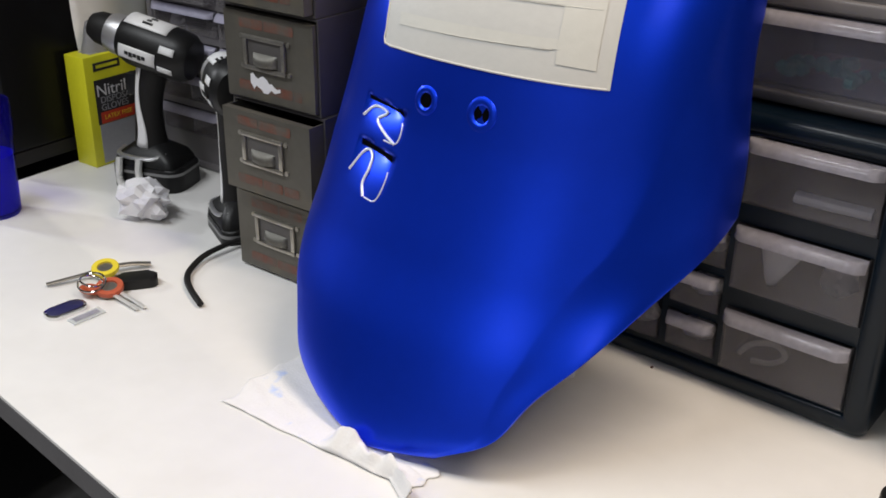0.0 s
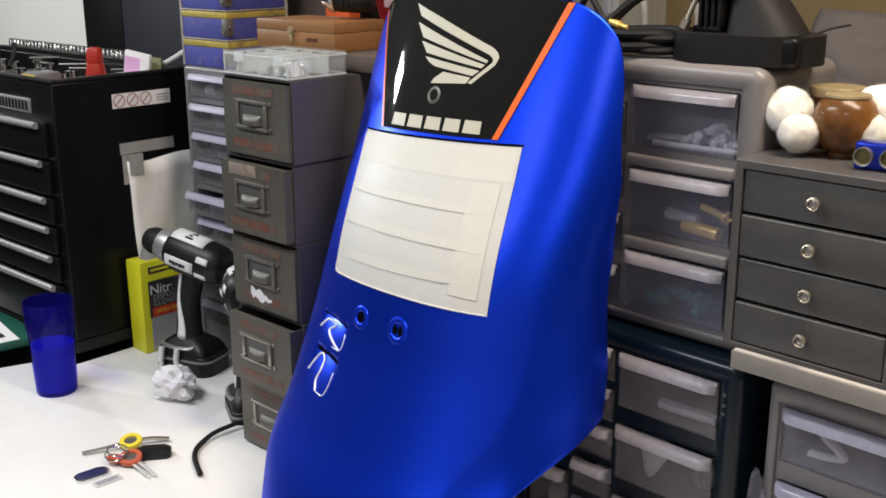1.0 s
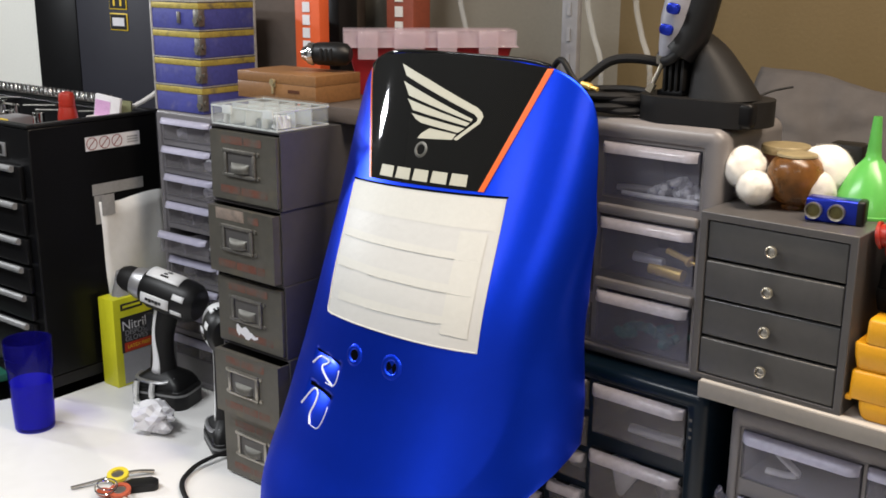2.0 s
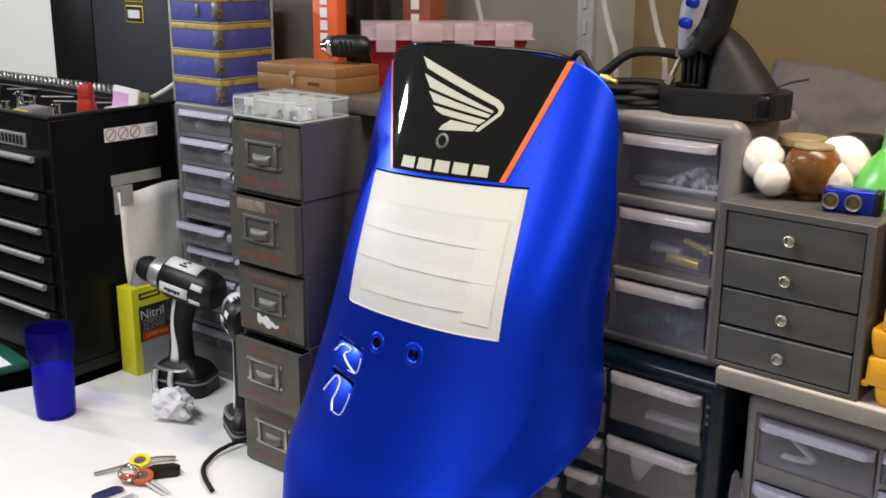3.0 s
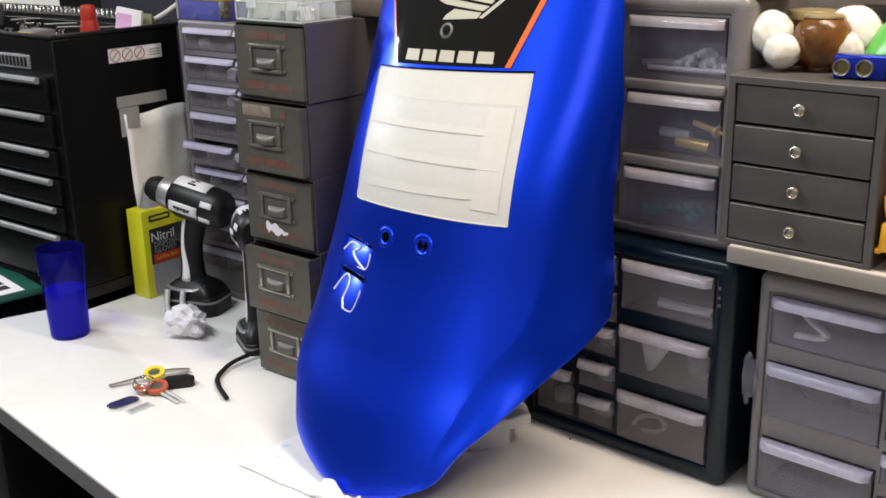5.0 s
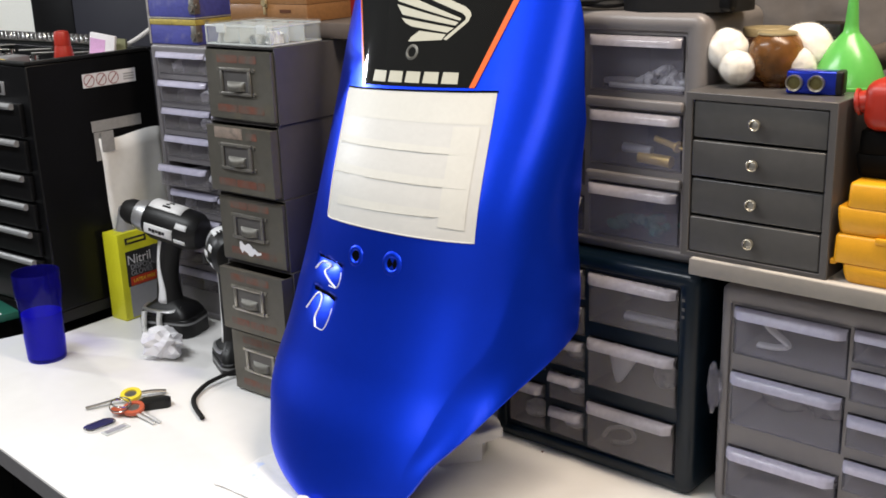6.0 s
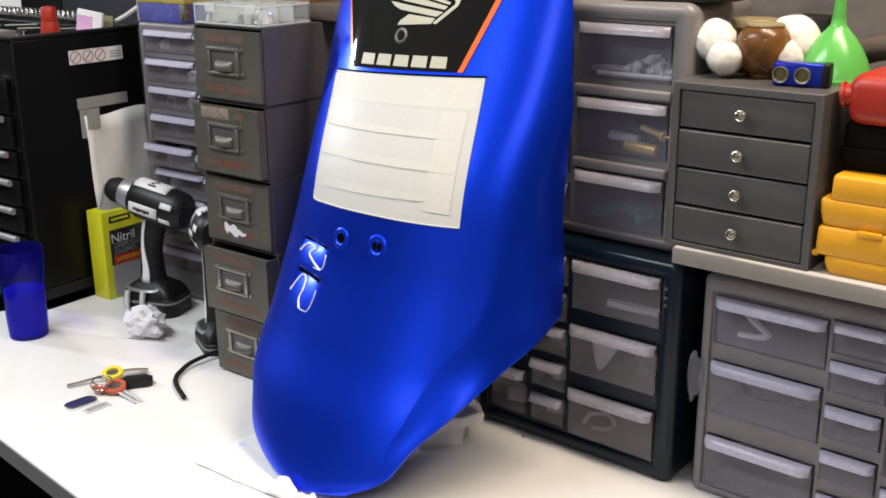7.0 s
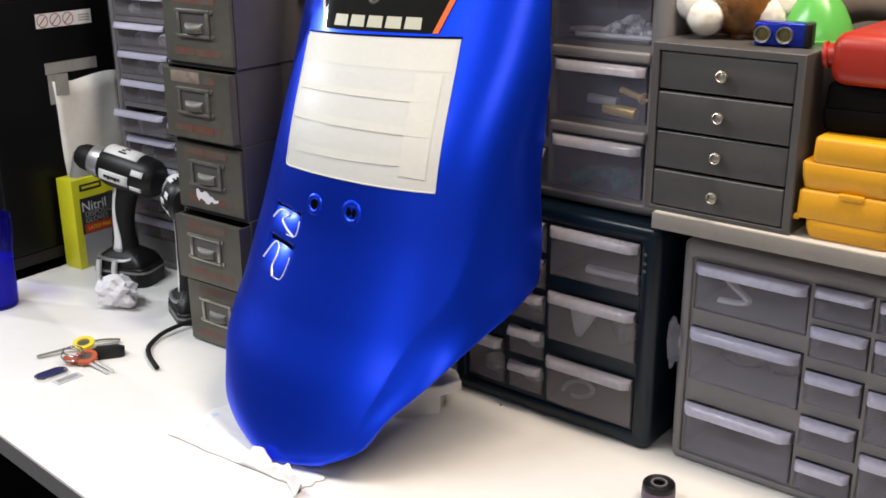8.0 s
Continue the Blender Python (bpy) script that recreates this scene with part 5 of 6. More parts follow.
def back_row():
    bm = bmesh.new()
    box(bm, -0.785, -0.726, 1.32, 1.345, 1.28, 1.52, 0.002)
    c = single("orange_carton", bm, M_ORANGE, "orange-red upright carton with white bars", "carton")
    bm = bmesh.new()
    for k in range(5):
        box(bm, -0.765, -0.748, 1.3185, 1.3195, 1.395 + 0.022 * k, 1.412 + 0.022 * k)
    part("print_bar", bm, M_PAPER, c, "white print bars")
    bm = bmesh.new()
    box(bm, -0.80, -0.55, 1.315, 1.50, TZ, 1.279, 0.004)
    single("storage_bin", bm, M_BLACKP, "dark storage bin behind the card files", "bin")
    bm = bmesh.new()
    box(bm, -0.99, -0.795, 1.375, 1.52, TZ, 1.62, 0.003)
    single("brown_carton", bm, M_KRAFT, "dark brown carton behind the blue chest", "carton")
    # a plain block stands in for black straps and hoses between the cartons
    bm = bmesh.new()
    box(bm, -0.775, -0.735, 1.38, 1.43, 1.2797, 1.56, 0.004)
    single("black_clutter_block", bm, M_BLACKP, "plain black block in place of hanging straps and hoses", "carton")
    bm = bmesh.new()
    box(bm, -0.682, -0.619, 1.445, 1.495, 1.2797, 1.58, 0.004)
    c = single("brick_red_carton", bm, M_BRICK, "dull brick-red upright carton with pale bars", "carton")
    bm = bmesh.new()
    for k in range(5):
        box(bm, -0.660, -0.642, 1.4435, 1.4446, 1.40 + 0.026 * k, 1.418 + 0.026 * k)
    part("print_bar", bm, M_SHEET, c, "pale print bars")
    bm = bmesh.new()
    box(bm, -0.545, -0.05, 1.315, 1.50, TZ, 1.2795, 0.004)
    single("storage_bin", bm, M_BLACKP, "dark storage bin behind the fairing", "bin")
    c = thing("heat_gun", "black power tool with a chrome collar on the wooden case", "power tool", pose(-0.600, 1.170, 1.3888, 0, 0, 22) @ Matrix.Diagonal((0.68, 1, 1, 1)))
    bm = bmesh.new()
    lathe(bm, [(0.0155, 0), (0.0175, 0.006), (0.0185, 0.05), (0.0165, 0.075), (0.010, 0.085)], 24, pose(0.010, 0, 0.0186, 0, 90))
    part("body", bm, M_BLACKP, c, "black plastic body")
    bm = bmesh.new()
    lathe(bm, [(0.0090, 0), (0.0100, 0.002), (0.0120, 0.010), (0.0165, 0.016), (0.0180, 0.024), (0.0165, 0.030)], 24, pose(-0.021, 0, 0.0182, 0, 90))
    part("collar", bm, M_CHROME, c, "chrome collar")
    bm = bmesh.new()
    for k in range(3):
        box(bm, 0.030 + 0.012 * k, 0.036 + 0.012 * k, -0.0195, -0.0165, 0.010, 0.028, 0.001)
    part("vent_ribs", bm, M_RUBBER, c, "dark vent ribs")
    # red tackle box with a hollow clear lid
    c = thing("tackle_box", "dark red tackle box with clear pink-tinted lid", "tackle box", pose(-0.598, 1.245, 1.2815, 0, 0, 43))
    W, D = 0.275, 0.075
    bm = bmesh.new()
    loft(bm, [[(x, y, z) for x, y in rounded(e, W - e, e * 0.5, D - e * 0.5, 0.006, 4)] for z, e in ((0.0, 0.030), (0.006, 0.028), (0.085, 0.016), (0.128, 0.004), (0.130, 0.003))], True, True)
    part("base", bm, M_REDDARK, c, "dark red base")
    bm = bmesh.new()
    tray(bm, -0.003, W + 0.003, -0.003, D + 0.003, 0.1305, 0.1555, 0.0022, bottom=0.0006)
    box(bm, -0.003, W + 0.003, -0.003, D + 0.003, 0.1557, 0.1580, 0.001)
    box(bm, -0.006, W + 0.006, -0.006, -0.0035, 0.1305, 0.1335, 0.0008)
    lid = part("lid", bm, M_PINKLID, c, "clear pink lid")
    for x, w, drop in ((0.020, 0.032, 0.112), (0.078, 0.050, 0.128), (0.148, 0.032, 0.112), (0.215, 0.032, 0.112)):
        bm = bmesh.new()
        box(bm, x, x + w, -0.0105, -0.0065, drop, 0.1570, 0.0018)
        part("latch", bm, M_PINKLID, lid, "clear latch")
    # cables and hoses on the taupe cabinet
    for k, pts in enumerate((
        [(-0.16, 1.18, 1.372), (-0.10, 1.14, 1.40), (-0.06, 1.15, 1.43), (0.0, 1.17, 1.425), (0.012, 1.19, 1.39), (-0.02, 1.20, 1.372)],
        [(-0.17, 1.16, 1.372), (-0.12, 1.145, 1.385), (-0.06, 1.14, 1.374), (-0.02, 1.16, 1.371), (-0.04, 1.21, 1.372), (-0.12, 1.22, 1.375)],
        [(-0.19, 1.19, 1.378), (-0.14, 1.15, 1.425), (-0.11, 1.145, 1.398), (-0.06, 1.15, 1.380), (-0.03, 1.18, 1.376)],
    )):
        bm = bmesh.new()
        tube(bm, pts, 0.006 if k < 2 else 0.004, 10, 1, 10)
        single("power_cable", bm, M_RUBBER, "coiled black power cable on the taupe cabinet", "cable")
    bm = bmesh.new()
    rr = random.Random(8)
    coil = []
    for k in range(5 * 12 + 1):
        a = 2 * math.pi * k / 12
        r = 0.046 + 0.006 * math.sin(k * 0.7) + rr.uniform(-0.002, 0.002)
        coil.append((-0.066 + r * 1.15 * math.cos(a), 1.172 + r * math.sin(a), 1.3695 + 0.0042 * (k // 12) + rr.uniform(0, 0.002)))
    tube(bm, coil, 0.0048, 8, 1, 2)
    single("cable_coil", bm, M_RUBBER, "flat coil of black cable on the taupe cabinet", "cable")
    bm = bmesh.new()
    rod(bm, (-0.098, 1.136, 1.399), (-0.084, 1.134, 1.3955), 0.0042, seg=12)
    rod(bm, (-0.084, 1.134, 1.3955), (-0.074, 1.133, 1.3935), 0.0026, seg=12)
    single("brass_plug", bm, M_BRASS, "small brass plug on a black cable coil", "plug")
    bm = bmesh.new()
    tube(bm, [(0.055, 1.24, 1.366), (0.066, 1.28, 1.378), (0.085, 1.30, 1.389), (0.108, 1.31, 1.395)], 0.0016, 6, 1, 6)
    single("thin_cable", bm, M_RUBBER, "thin black cable lying over the dust sheet", "cable")
    for x in (-0.52, -0.27, -0.185, -0.075):
        bm = bmesh.new()
        tube(bm, [(x + 0.012, 1.47, 1.30), (x + 0.018, 1.46, 1.39), (x - 0.004, 1.47, 1.44), (x - 0.016, 1.47, 1.50), (x + 0.004, 1.47, 1.58), (x - 0.02, 1.48, 1.8)], 0.0045, 10)
        single("clear_hose", bm, M_CLEAR, "clear plastic hose hanging behind the cabinets", "hose")
    bm = bmesh.new()
    box(bm, -0.327, -0.297, 1.46, 1.475, 1.28, 1.75, 0.003)
    for k in range(8):
        box(bm, -0.315, -0.309, 1.4575, 1.4598, 1.385 + 0.04 * k, 1.405 + 0.04 * k)
    single("bracket_rail", bm, M_BOARD, "slotted grey metal bracket rail on the wall", "bracket")


back_row()


def rotary_charger():
    c = thing("charging_stand", "black charging stand holding a grey rotary tool", "charger", pose(-0.014, 1.119, 1.3625))
    bm = bmesh.new()
    slab(bm, rounded(-0.012, 0.150, 0.0, 0.095, 0.046, 12), 0, 0.030, 0.009, 5)
    part("base", bm, M_RUBBER, c, "matt black oval base")
    bm = bmesh.new()
    box(bm, 0.106, 0.1420, 0.0060, 0.050, 0.0005, 0.0300, 0.006, 3)
    part("socket_block", bm, M_BLACK, c, "gloss black socket block")
    bm = bmesh.new()
    # a hump, steep in front and sloping away behind
    rows = []
    for k in range(13):
        f = k / 12
        left = 0.049 + 0.003 * f**1.5
        right = 0.136 - 0.064 * f**1.15
        e = 1.0 if k < 9 else (0.98, 0.90, 0.72, 0.40)[k - 9]
        cx, rx, ry = (left + right) / 2, (right - left) / 2 * e, (0.038 - 0.014 * f) * e
        z = 0.027 + 0.075 * f
        rows.append([(cx + rx * math.copysign(abs(math.cos(a)) ** 0.8, math.cos(a)), 0.046 + 0.008 * f + ry * math.sin(a), z) for a in [2 * math.pi * i / 32 for i in range(32)]])
    loft(bm, rows, True, True)
    part("cradle", bm, M_RUBBER, c, "matt black hump")
    bm = bmesh.new()
    box(bm, 0.016, 0.050, 0.020, 0.060, 0.0285, 0.037, 0.003)
    part("step", bm, M_BLACK, c, "gloss black step")
    for k in range(4):
        bm = bmesh.new()
        box(bm, 0.024 + 0.0075 * k, 0.0280 + 0.0075 * k, 0.018, 0.046, 0.036, 0.073, 0.001)
        part("rib", bm, M_RUBBER, c)
    bm = bmesh.new()
    tube(bm, [(0.018, 0.026, 0.078), (0.030, 0.014, 0.071), (0.044, 0.014, 0.080), (0.062, 0.022, 0.098)], 0.0062, 12, 1, 6)
    part("saddle", bm, M_RUBBER, c, "black saddle that holds the tool")
    bm = bmesh.new()
    rod(bm, (0.010, 0.016, 0.036), (0.021, 0.020, 0.066), 0.0028, seg=12)
    rod(bm, (0.0085, 0.0156, 0.0335), (0.013, 0.017, 0.0435), 0.0050, seg=6)
    rod(bm, (0.021, 0.020, 0.066), (0.023, 0.021, 0.076), 0.0065, 0.009, seg=14)
    part("collet", bm, M_KNOB, c, "bright collet")
    bm = bmesh.new()
    lathe(bm, [(0.009, 0.0), (0.0125, 0.012), (0.019, 0.045), (0.021, 0.10), (0.017, 0.14), (0.010, 0.15)], 24, Matrix.Translation((0.026, 0.021, 0.075)) @ pose(0, 0, 0, -4, 12))
    t = part("tool_body", bm, mat("pale_grey_plastic", (0.30, 0.30, 0.335), 0.38, vary=0.08), c, "pale grey rotary tool body")
    bm = bmesh.new()
    tube(bm, [(0.040, 0.026, 0.080), (0.054, 0.030, 0.104), (0.064, 0.034, 0.150), (0.074, 0.042, 0.220)], 0.0205, 18, 1, 6)
    part("tool_back", bm, M_BLACKP, t, "dark rear shell of the tool")
    for k in range(2):
        bm = bmesh.new()
        slab(bm, rounded(-0.0080, 0.0080, -0.0062, 0.0062, 0.0045, 5), 0, 0.004, 0.0012, 2)
        bmesh.ops.transform(bm, matrix=Matrix.Translation((0.034 + 0.007 * k, 0.0015 + 0.0006 * k, 0.108 + 0.024 * k)) @ pose(0, 0, 0, 86, 12), verts=bm.verts[:])
        part("button", bm, M_BLUEMET, t, "blue button")


rotary_charger()


def sheet_bundle():
    """A draped grey sheet heaped behind the knob cabinet."""
    bm = bmesh.new()
    nx, nz = 110, 46
    g = []
    for j in range(nz + 1):
        row = []
        for i in range(nx + 1):
            x = 0.00 + 1.10 * i / nx
            f = j / nz
            top = 1.402 - 0.13 * (i / nx) + 0.014 * noise.noise((x * 6, 0.3, 0.0))
            z = 1.0835 + (top - 1.0835) * f
            y = 1.30 + 0.16 * f**1.5 + 0.02 + 0.034 * noise.noise((x * 9, z * 7, 1.0)) + 0.018 * abs(noise.noise((x * 22 + z * 9, z * 17, 2.0))) + 0.006 * noise.noise((x * 60, z * 50, 4.0))
            row.append(bm.verts.new((x, y, z)))
        g.append(row)
    for a, b in zip(g, g[1:]):
        for i in range(nx):
            bm.faces.new((a[i], a[i + 1], b[i + 1], b[i]))
    ob = single("dust_sheet", bm, M_BAG, "crumpled grey dust sheet heaped on the shelf", "dust sheet", angle=80)
    md = ob.modifiers.new("thickness", "SOLIDIFY")
    md.thickness = 0.002


sheet_bundle()


def unit_top_things():
    Z = 1.0832 + 0.1957
    c = thing("amber_jar", "round amber glass jar with a small worn metal lid", "jar", pose(0.180, 1.135, Z))
    bm = bmesh.new()
    lathe(bm, [(0.0125, 0), (0.0135, 0.002), (0.0130, 0.005), (0.0185, 0.008), (0.0245, 0.015), (0.0285, 0.025), (0.0308, 0.037), (0.0300, 0.046), (0.0268, 0.0535), (0.0225, 0.0575), (0.0212, 0.0590)], 36)
    part("body", bm, M_AMBER, c, "amber glass body")
    bm = bmesh.new()
    lathe(bm, [(0.0213, 0.0592), (0.0222, 0.0600), (0.0217, 0.0622), (0.0200, 0.0630), (0.005, 0.0630)], 36)
    part("lid", bm, M_LIDTAN, c, "worn brass lid")
    for k, (x, y, z, r) in enumerate(((0.121, 1.134, 0.040, 0.0245), (0.144, 1.110, 0.018, 0.0195), (0.204, 1.166, 0.041, 0.0295), (0.204, 1.140, 0.020, 0.021))):
        bm = bmesh.new()
        bmesh.ops.create_icosphere(bm, subdivisions=5, radius=r)
        for v in bm.verts:
            n = v.co.normalized()
            v.co *= 1 + 0.09 * noise.noise(n * 1.2 + Vector((k * 3 + 7.4, 0.3, 0))) + 0.05 * noise.noise(n * 2.6 + Vector((k * 3, 1, 0)))
        # loose fibres standing off the ball
        rnd = random.Random(70 + k)
        bm.verts.ensure_lookup_table()
        for v in rnd.sample(bm.verts[:], 2500):
            n = v.co.normalized()
            s = n.orthogonal().normalized() * rnd.choice((-1, 1))
            s = (s + n.cross(s) * rnd.uniform(-2, 2)).normalized()
            tip = v.co + n * rnd.uniform(0.0008, 0.0034) + s * rnd.uniform(0.0004, 0.0020)
            bm.faces.new([bm.verts.new(v.co - s * 0.0003 - n * 0.0002), bm.verts.new(v.co + n.cross(s) * 0.0003), bm.verts.new(tip)])
        lo = min(v.co.z for v in bm.verts)
        single("cotton_ball", bm, M_COTTON, "fluffy white cotton ball beside an amber jar", "cotton ball", pose(x, y, Z + max(z, -lo)), group="cotton balls", angle=80)
    t = thing("small_tin", "small brown tin with a pale worn lid behind an amber jar", "tin", pose(0.149, 1.186, Z))
    bm = bmesh.new()
    lathe(bm, [(0.026, 0), (0.027, 0.002), (0.027, 0.053)], 32)
    part("wall", bm, M_WOOD_D, t, "dark brown wall")
    bm = bmesh.new()
    lathe(bm, [(0.0278, 0.0532), (0.0282, 0.056), (0.0282, 0.0610), (0.0272, 0.0625), (0.005, 0.0625)], 32)
    part("lid", bm, M_LIDTAN, t, "pale worn lid")
    bm = bmesh.new()
    box(bm, 0.190, 0.232, 1.200, 1.23, Z, Z + 0.068, 0.006)
    single("black_case", bm, M_BLACKP, "small black case behind cotton balls", "case")
    c = thing("blue_switch_box", "blue anodised block with two round chrome studs", "metal block", pose(0.239, 1.098, Z, 0, 0, 6))
    bm = bmesh.new()
    box(bm, -0.030, 0.030, -0.011, 0.011, 0, 0.026, 0.003, 3)
    part("block", bm, M_BLUEMET, c)
    bm = bmesh.new()
    box(bm, 0.0215, 0.0306, -0.0116, 0.0116, -0.0001 + 0.0004, 0.0266, 0.0028, 3)
    part("end_cap", bm, M_BLACKP, c, "black end cap")
    for x in (-0.0205, 0.0030):
        bm = bmesh.new()
        m = pose(x, -0.011, 0.013, 90)
        lathe(bm, [(0.0088, 0), (0.0092, 0.0052), (0.0086, 0.0066), (0.0074, 0.0062), (0.0064, 0.0034)], 28, m, cap=False)
        st = part("stud", bm, M_NICKEL, c, "round chrome stud")
        bm = bmesh.new()
        lathe(bm, [(0.0066, 0.001), (0.0066, 0.0036), (0.002, 0.0044)], 24, m)
        part("stud_face", bm, M_OLD_BRASS, st, "dark brassy stud face")
    bm = bmesh.new()
    tube(bm, [(0.25, 1.27, 1.298), (0.29, 1.265, 1.308), (0.36, 1.262, 1.302), (0.46, 1.265, 1.290)], 0.016, 12, 1, 6)
    single("brown_hose", bm, M_KRAFT, "thick dark brown hose lying along the dust sheet", "hose")
    bm = bmesh.new()
    slab(bm, [(0.0, 0.0), (0.075, -0.036), (0.115, 0.05), (0.03, 0.10)], 0, 0.0006)
    single("paper_sheet", bm, M_PAPER, "white paper sheet hanging above the shelf", "paper sheet", pose(0.262, 1.250, 1.386, 90, 0, 0))
    c = thing("funnel", "bright green plastic funnel standing upside down", "funnel", pose(0.2535, 1.164, Z) @ Matrix.Diagonal((0.88, 0.88, 1, 1)))
    bm = bmesh.new()
    lathe(bm, [(0.048, 0), (0.048, 0.003), (0.0465, 0.004), (0.0445, 0.012), (0.0395, 0.024), (0.0320, 0.037), (0.0225, 0.049), (0.0135, 0.058), (0.0098, 0.062), (0.0085, 0.070), (0.0052, 0.107), (0.0040, 0.107), (0.0070, 0.070), (0.0115, 0.058), (0.030, 0.037), (0.042, 0.012), (0.044, 0)], 40, cap=False)
    part("cone", bm, M_GREENP, c)


unit_top_things()


def shelf_cases():
    def ring(pts, grow, z):
        """Outline drawn in by grow from each side, at height z."""
        xs, ys = [p[0] for p in pts], [p[1] for p in pts]
        cx, cy = (min(xs) + max(xs)) / 2, (min(ys) + max(ys)) / 2
        fx, fy = 1 - 2 * grow / (max(xs) - min(xs)), 1 - 2 * grow / (max(ys) - min(ys))
        return [(cx + (x - cx) * fx, cy + (y - cy) * fy, z) for x, y in pts]

    def case(label, m, base, lid, H, seam, material):
        c = thing("tool_case", label, "tool case", m, "cases on the shelf")
        for name, pts, steps in (("base", base, ((0, 0.0050), (H * 0.04, 0.0030), (H * seam * 0.5, 0.0008), (H * seam - 0.002, 0.0), (H * seam, 0.0010))), ("lid", lid, ((H * seam + 0.0006, 0.0008), (H * seam + 0.002, 0.0), (H - 0.0032, 0.0008), (H - 0.0010, 0.0018), (H, 0.0036)))):
            bm = bmesh.new()
            loft(bm, [ring(pts, g, z) for z, g in steps], True, True)
            part(name, bm, material, c, "", 40)
        return c

    def cut_corner(x0, x1, y0, y1, cut, r, n=4):
        """A rounded outline with its front corner cut off where cut is not zero."""
        out = [p for p in rounded(x0, x1, y0, y1, r, n)]
        if cut:
            out = out[:-(n + 1)] + [(x1 - cut - 0.004, y0), (x1 - cut, y0 + 0.0008), (x1 - cut + 0.004, y0 + 0.004), (x1, y0 + cut * 0.8)]
        return out

    low = case("amber yellow plastic tool case, lowest of a stack", pose(0.284, 1.050, 1.0832, 0, 0, -3), cut_corner(0.010, 0.140, 0.001, 0.17, 0.044, 0.008), cut_corner(0, 0.140, 0, 0.17, 0.046, 0.006), 0.0540, 0.40, M_AMBERY)
    bm = bmesh.new()
    box(bm, 0.044, 0.070, -0.0016, 0.010, 0.0485, 0.0552, 0.0012)
    part("latch", bm, M_AMBERY, low, "broken latch")
    bm = bmesh.new()
    box(bm, -0.0030, 0.004, 0.002, 0.012, 0.019, 0.0245, 0.001)
    part("hinge_lug", bm, M_AMBERY, low, "small moulded lug")
    case("amber yellow plastic tool case, on another", pose(0.285, 1.050, 1.1376, 0, 0, -3), cut_corner(0, 0.113, 0, 0.16, 0, 0.006), cut_corner(0.0100, 0.112, 0.0005, 0.155, 0, 0.006), 0.0570, 0.52, M_AMBERY)
    case("black plastic tool case between yellow and red cases", pose(0.292, 1.076, 1.1950, 0, 0, 0), cut_corner(0, 0.21, 0, 0.15, 0, 0.008), cut_corner(0.002, 0.208, 0.001, 0.148, 0, 0.008), 0.0515, 0.5, M_MATT)
    c = thing("fuel_can", "red plastic can lying on black case", "can", pose(0.297, 1.064, 1.2468, 0, 0, -4))
    bm = bmesh.new()
    box(bm, 0, 0.112, 0, 0.15, 0, 0.055, 0.016, 5)
    part("body", bm, M_REDP, c, "red plastic body")
    bm = bmesh.new()
    rod(bm, (0.004, 0.02, 0.030), (-0.011, 0.018, 0.028), 0.013, 0.011, seg=18)
    rod(bm, (-0.006, 0.019, 0.029), (-0.009, 0.0186, 0.0285), 0.0145, seg=18)
    part("cap", bm, M_REDP, c)
    bm = bmesh.new()
    box(bm, 0.060, 0.094, 0.030, 0.052, 0.0552, 0.0557)
    part("label", bm, M_PAPER, c, "white label")


shelf_cases()


# ---- loose things on the bench ----
def tumbler():
    c = thing("tumbler", "translucent cobalt blue plastic tumbler", "cup", pose(-1.040, 0.905, TZ))
    bm = bmesh.new()
    lathe(bm, [(0.005, 0.004), (0.031, 0.004), (0.0315, 0.006), (0.0355, 0.09), (0.0385, 0.120), (0.0385, 0.163), (0.0400, 0.164), (0.0410, 0.162), (0.0402, 0.120), (0.0375, 0.108), (0.0372, 0.09), (0.0335, 0.003), (0.032, 0.0), (0.005, 0.0)], 40)
    part("wall", bm, M_BLUEPLAS, c)
    bm = bmesh.new()
    lathe(bm, [(0.0305, 0.0065), (0.0348, 0.088), (0.005, 0.088)], 36)
    part("drink", bm, M_DRINK, c, "blue-tinted drink")


tumbler()


def text_mesh(name, words, size, m, material, parent, label):
    cu = bpy.data.curves.new(name, "FONT")
    cu.body, cu.size, cu.extrude = words, size, 0.0002
    tmp = bpy.data.objects.new(name, cu)
    scene.collection.objects.link(tmp)
    dg = bpy.context.evaluated_depsgraph_get()
    me = bpy.data.meshes.new_from_object(tmp.evaluated_get(dg))
    bpy.data.objects.remove(tmp)
    me.materials.clear()
    me.materials.append(material)
    ob = new(name, me)
    ob.parent = parent
    ob.matrix_basis = m
    return tagged(ob, label)


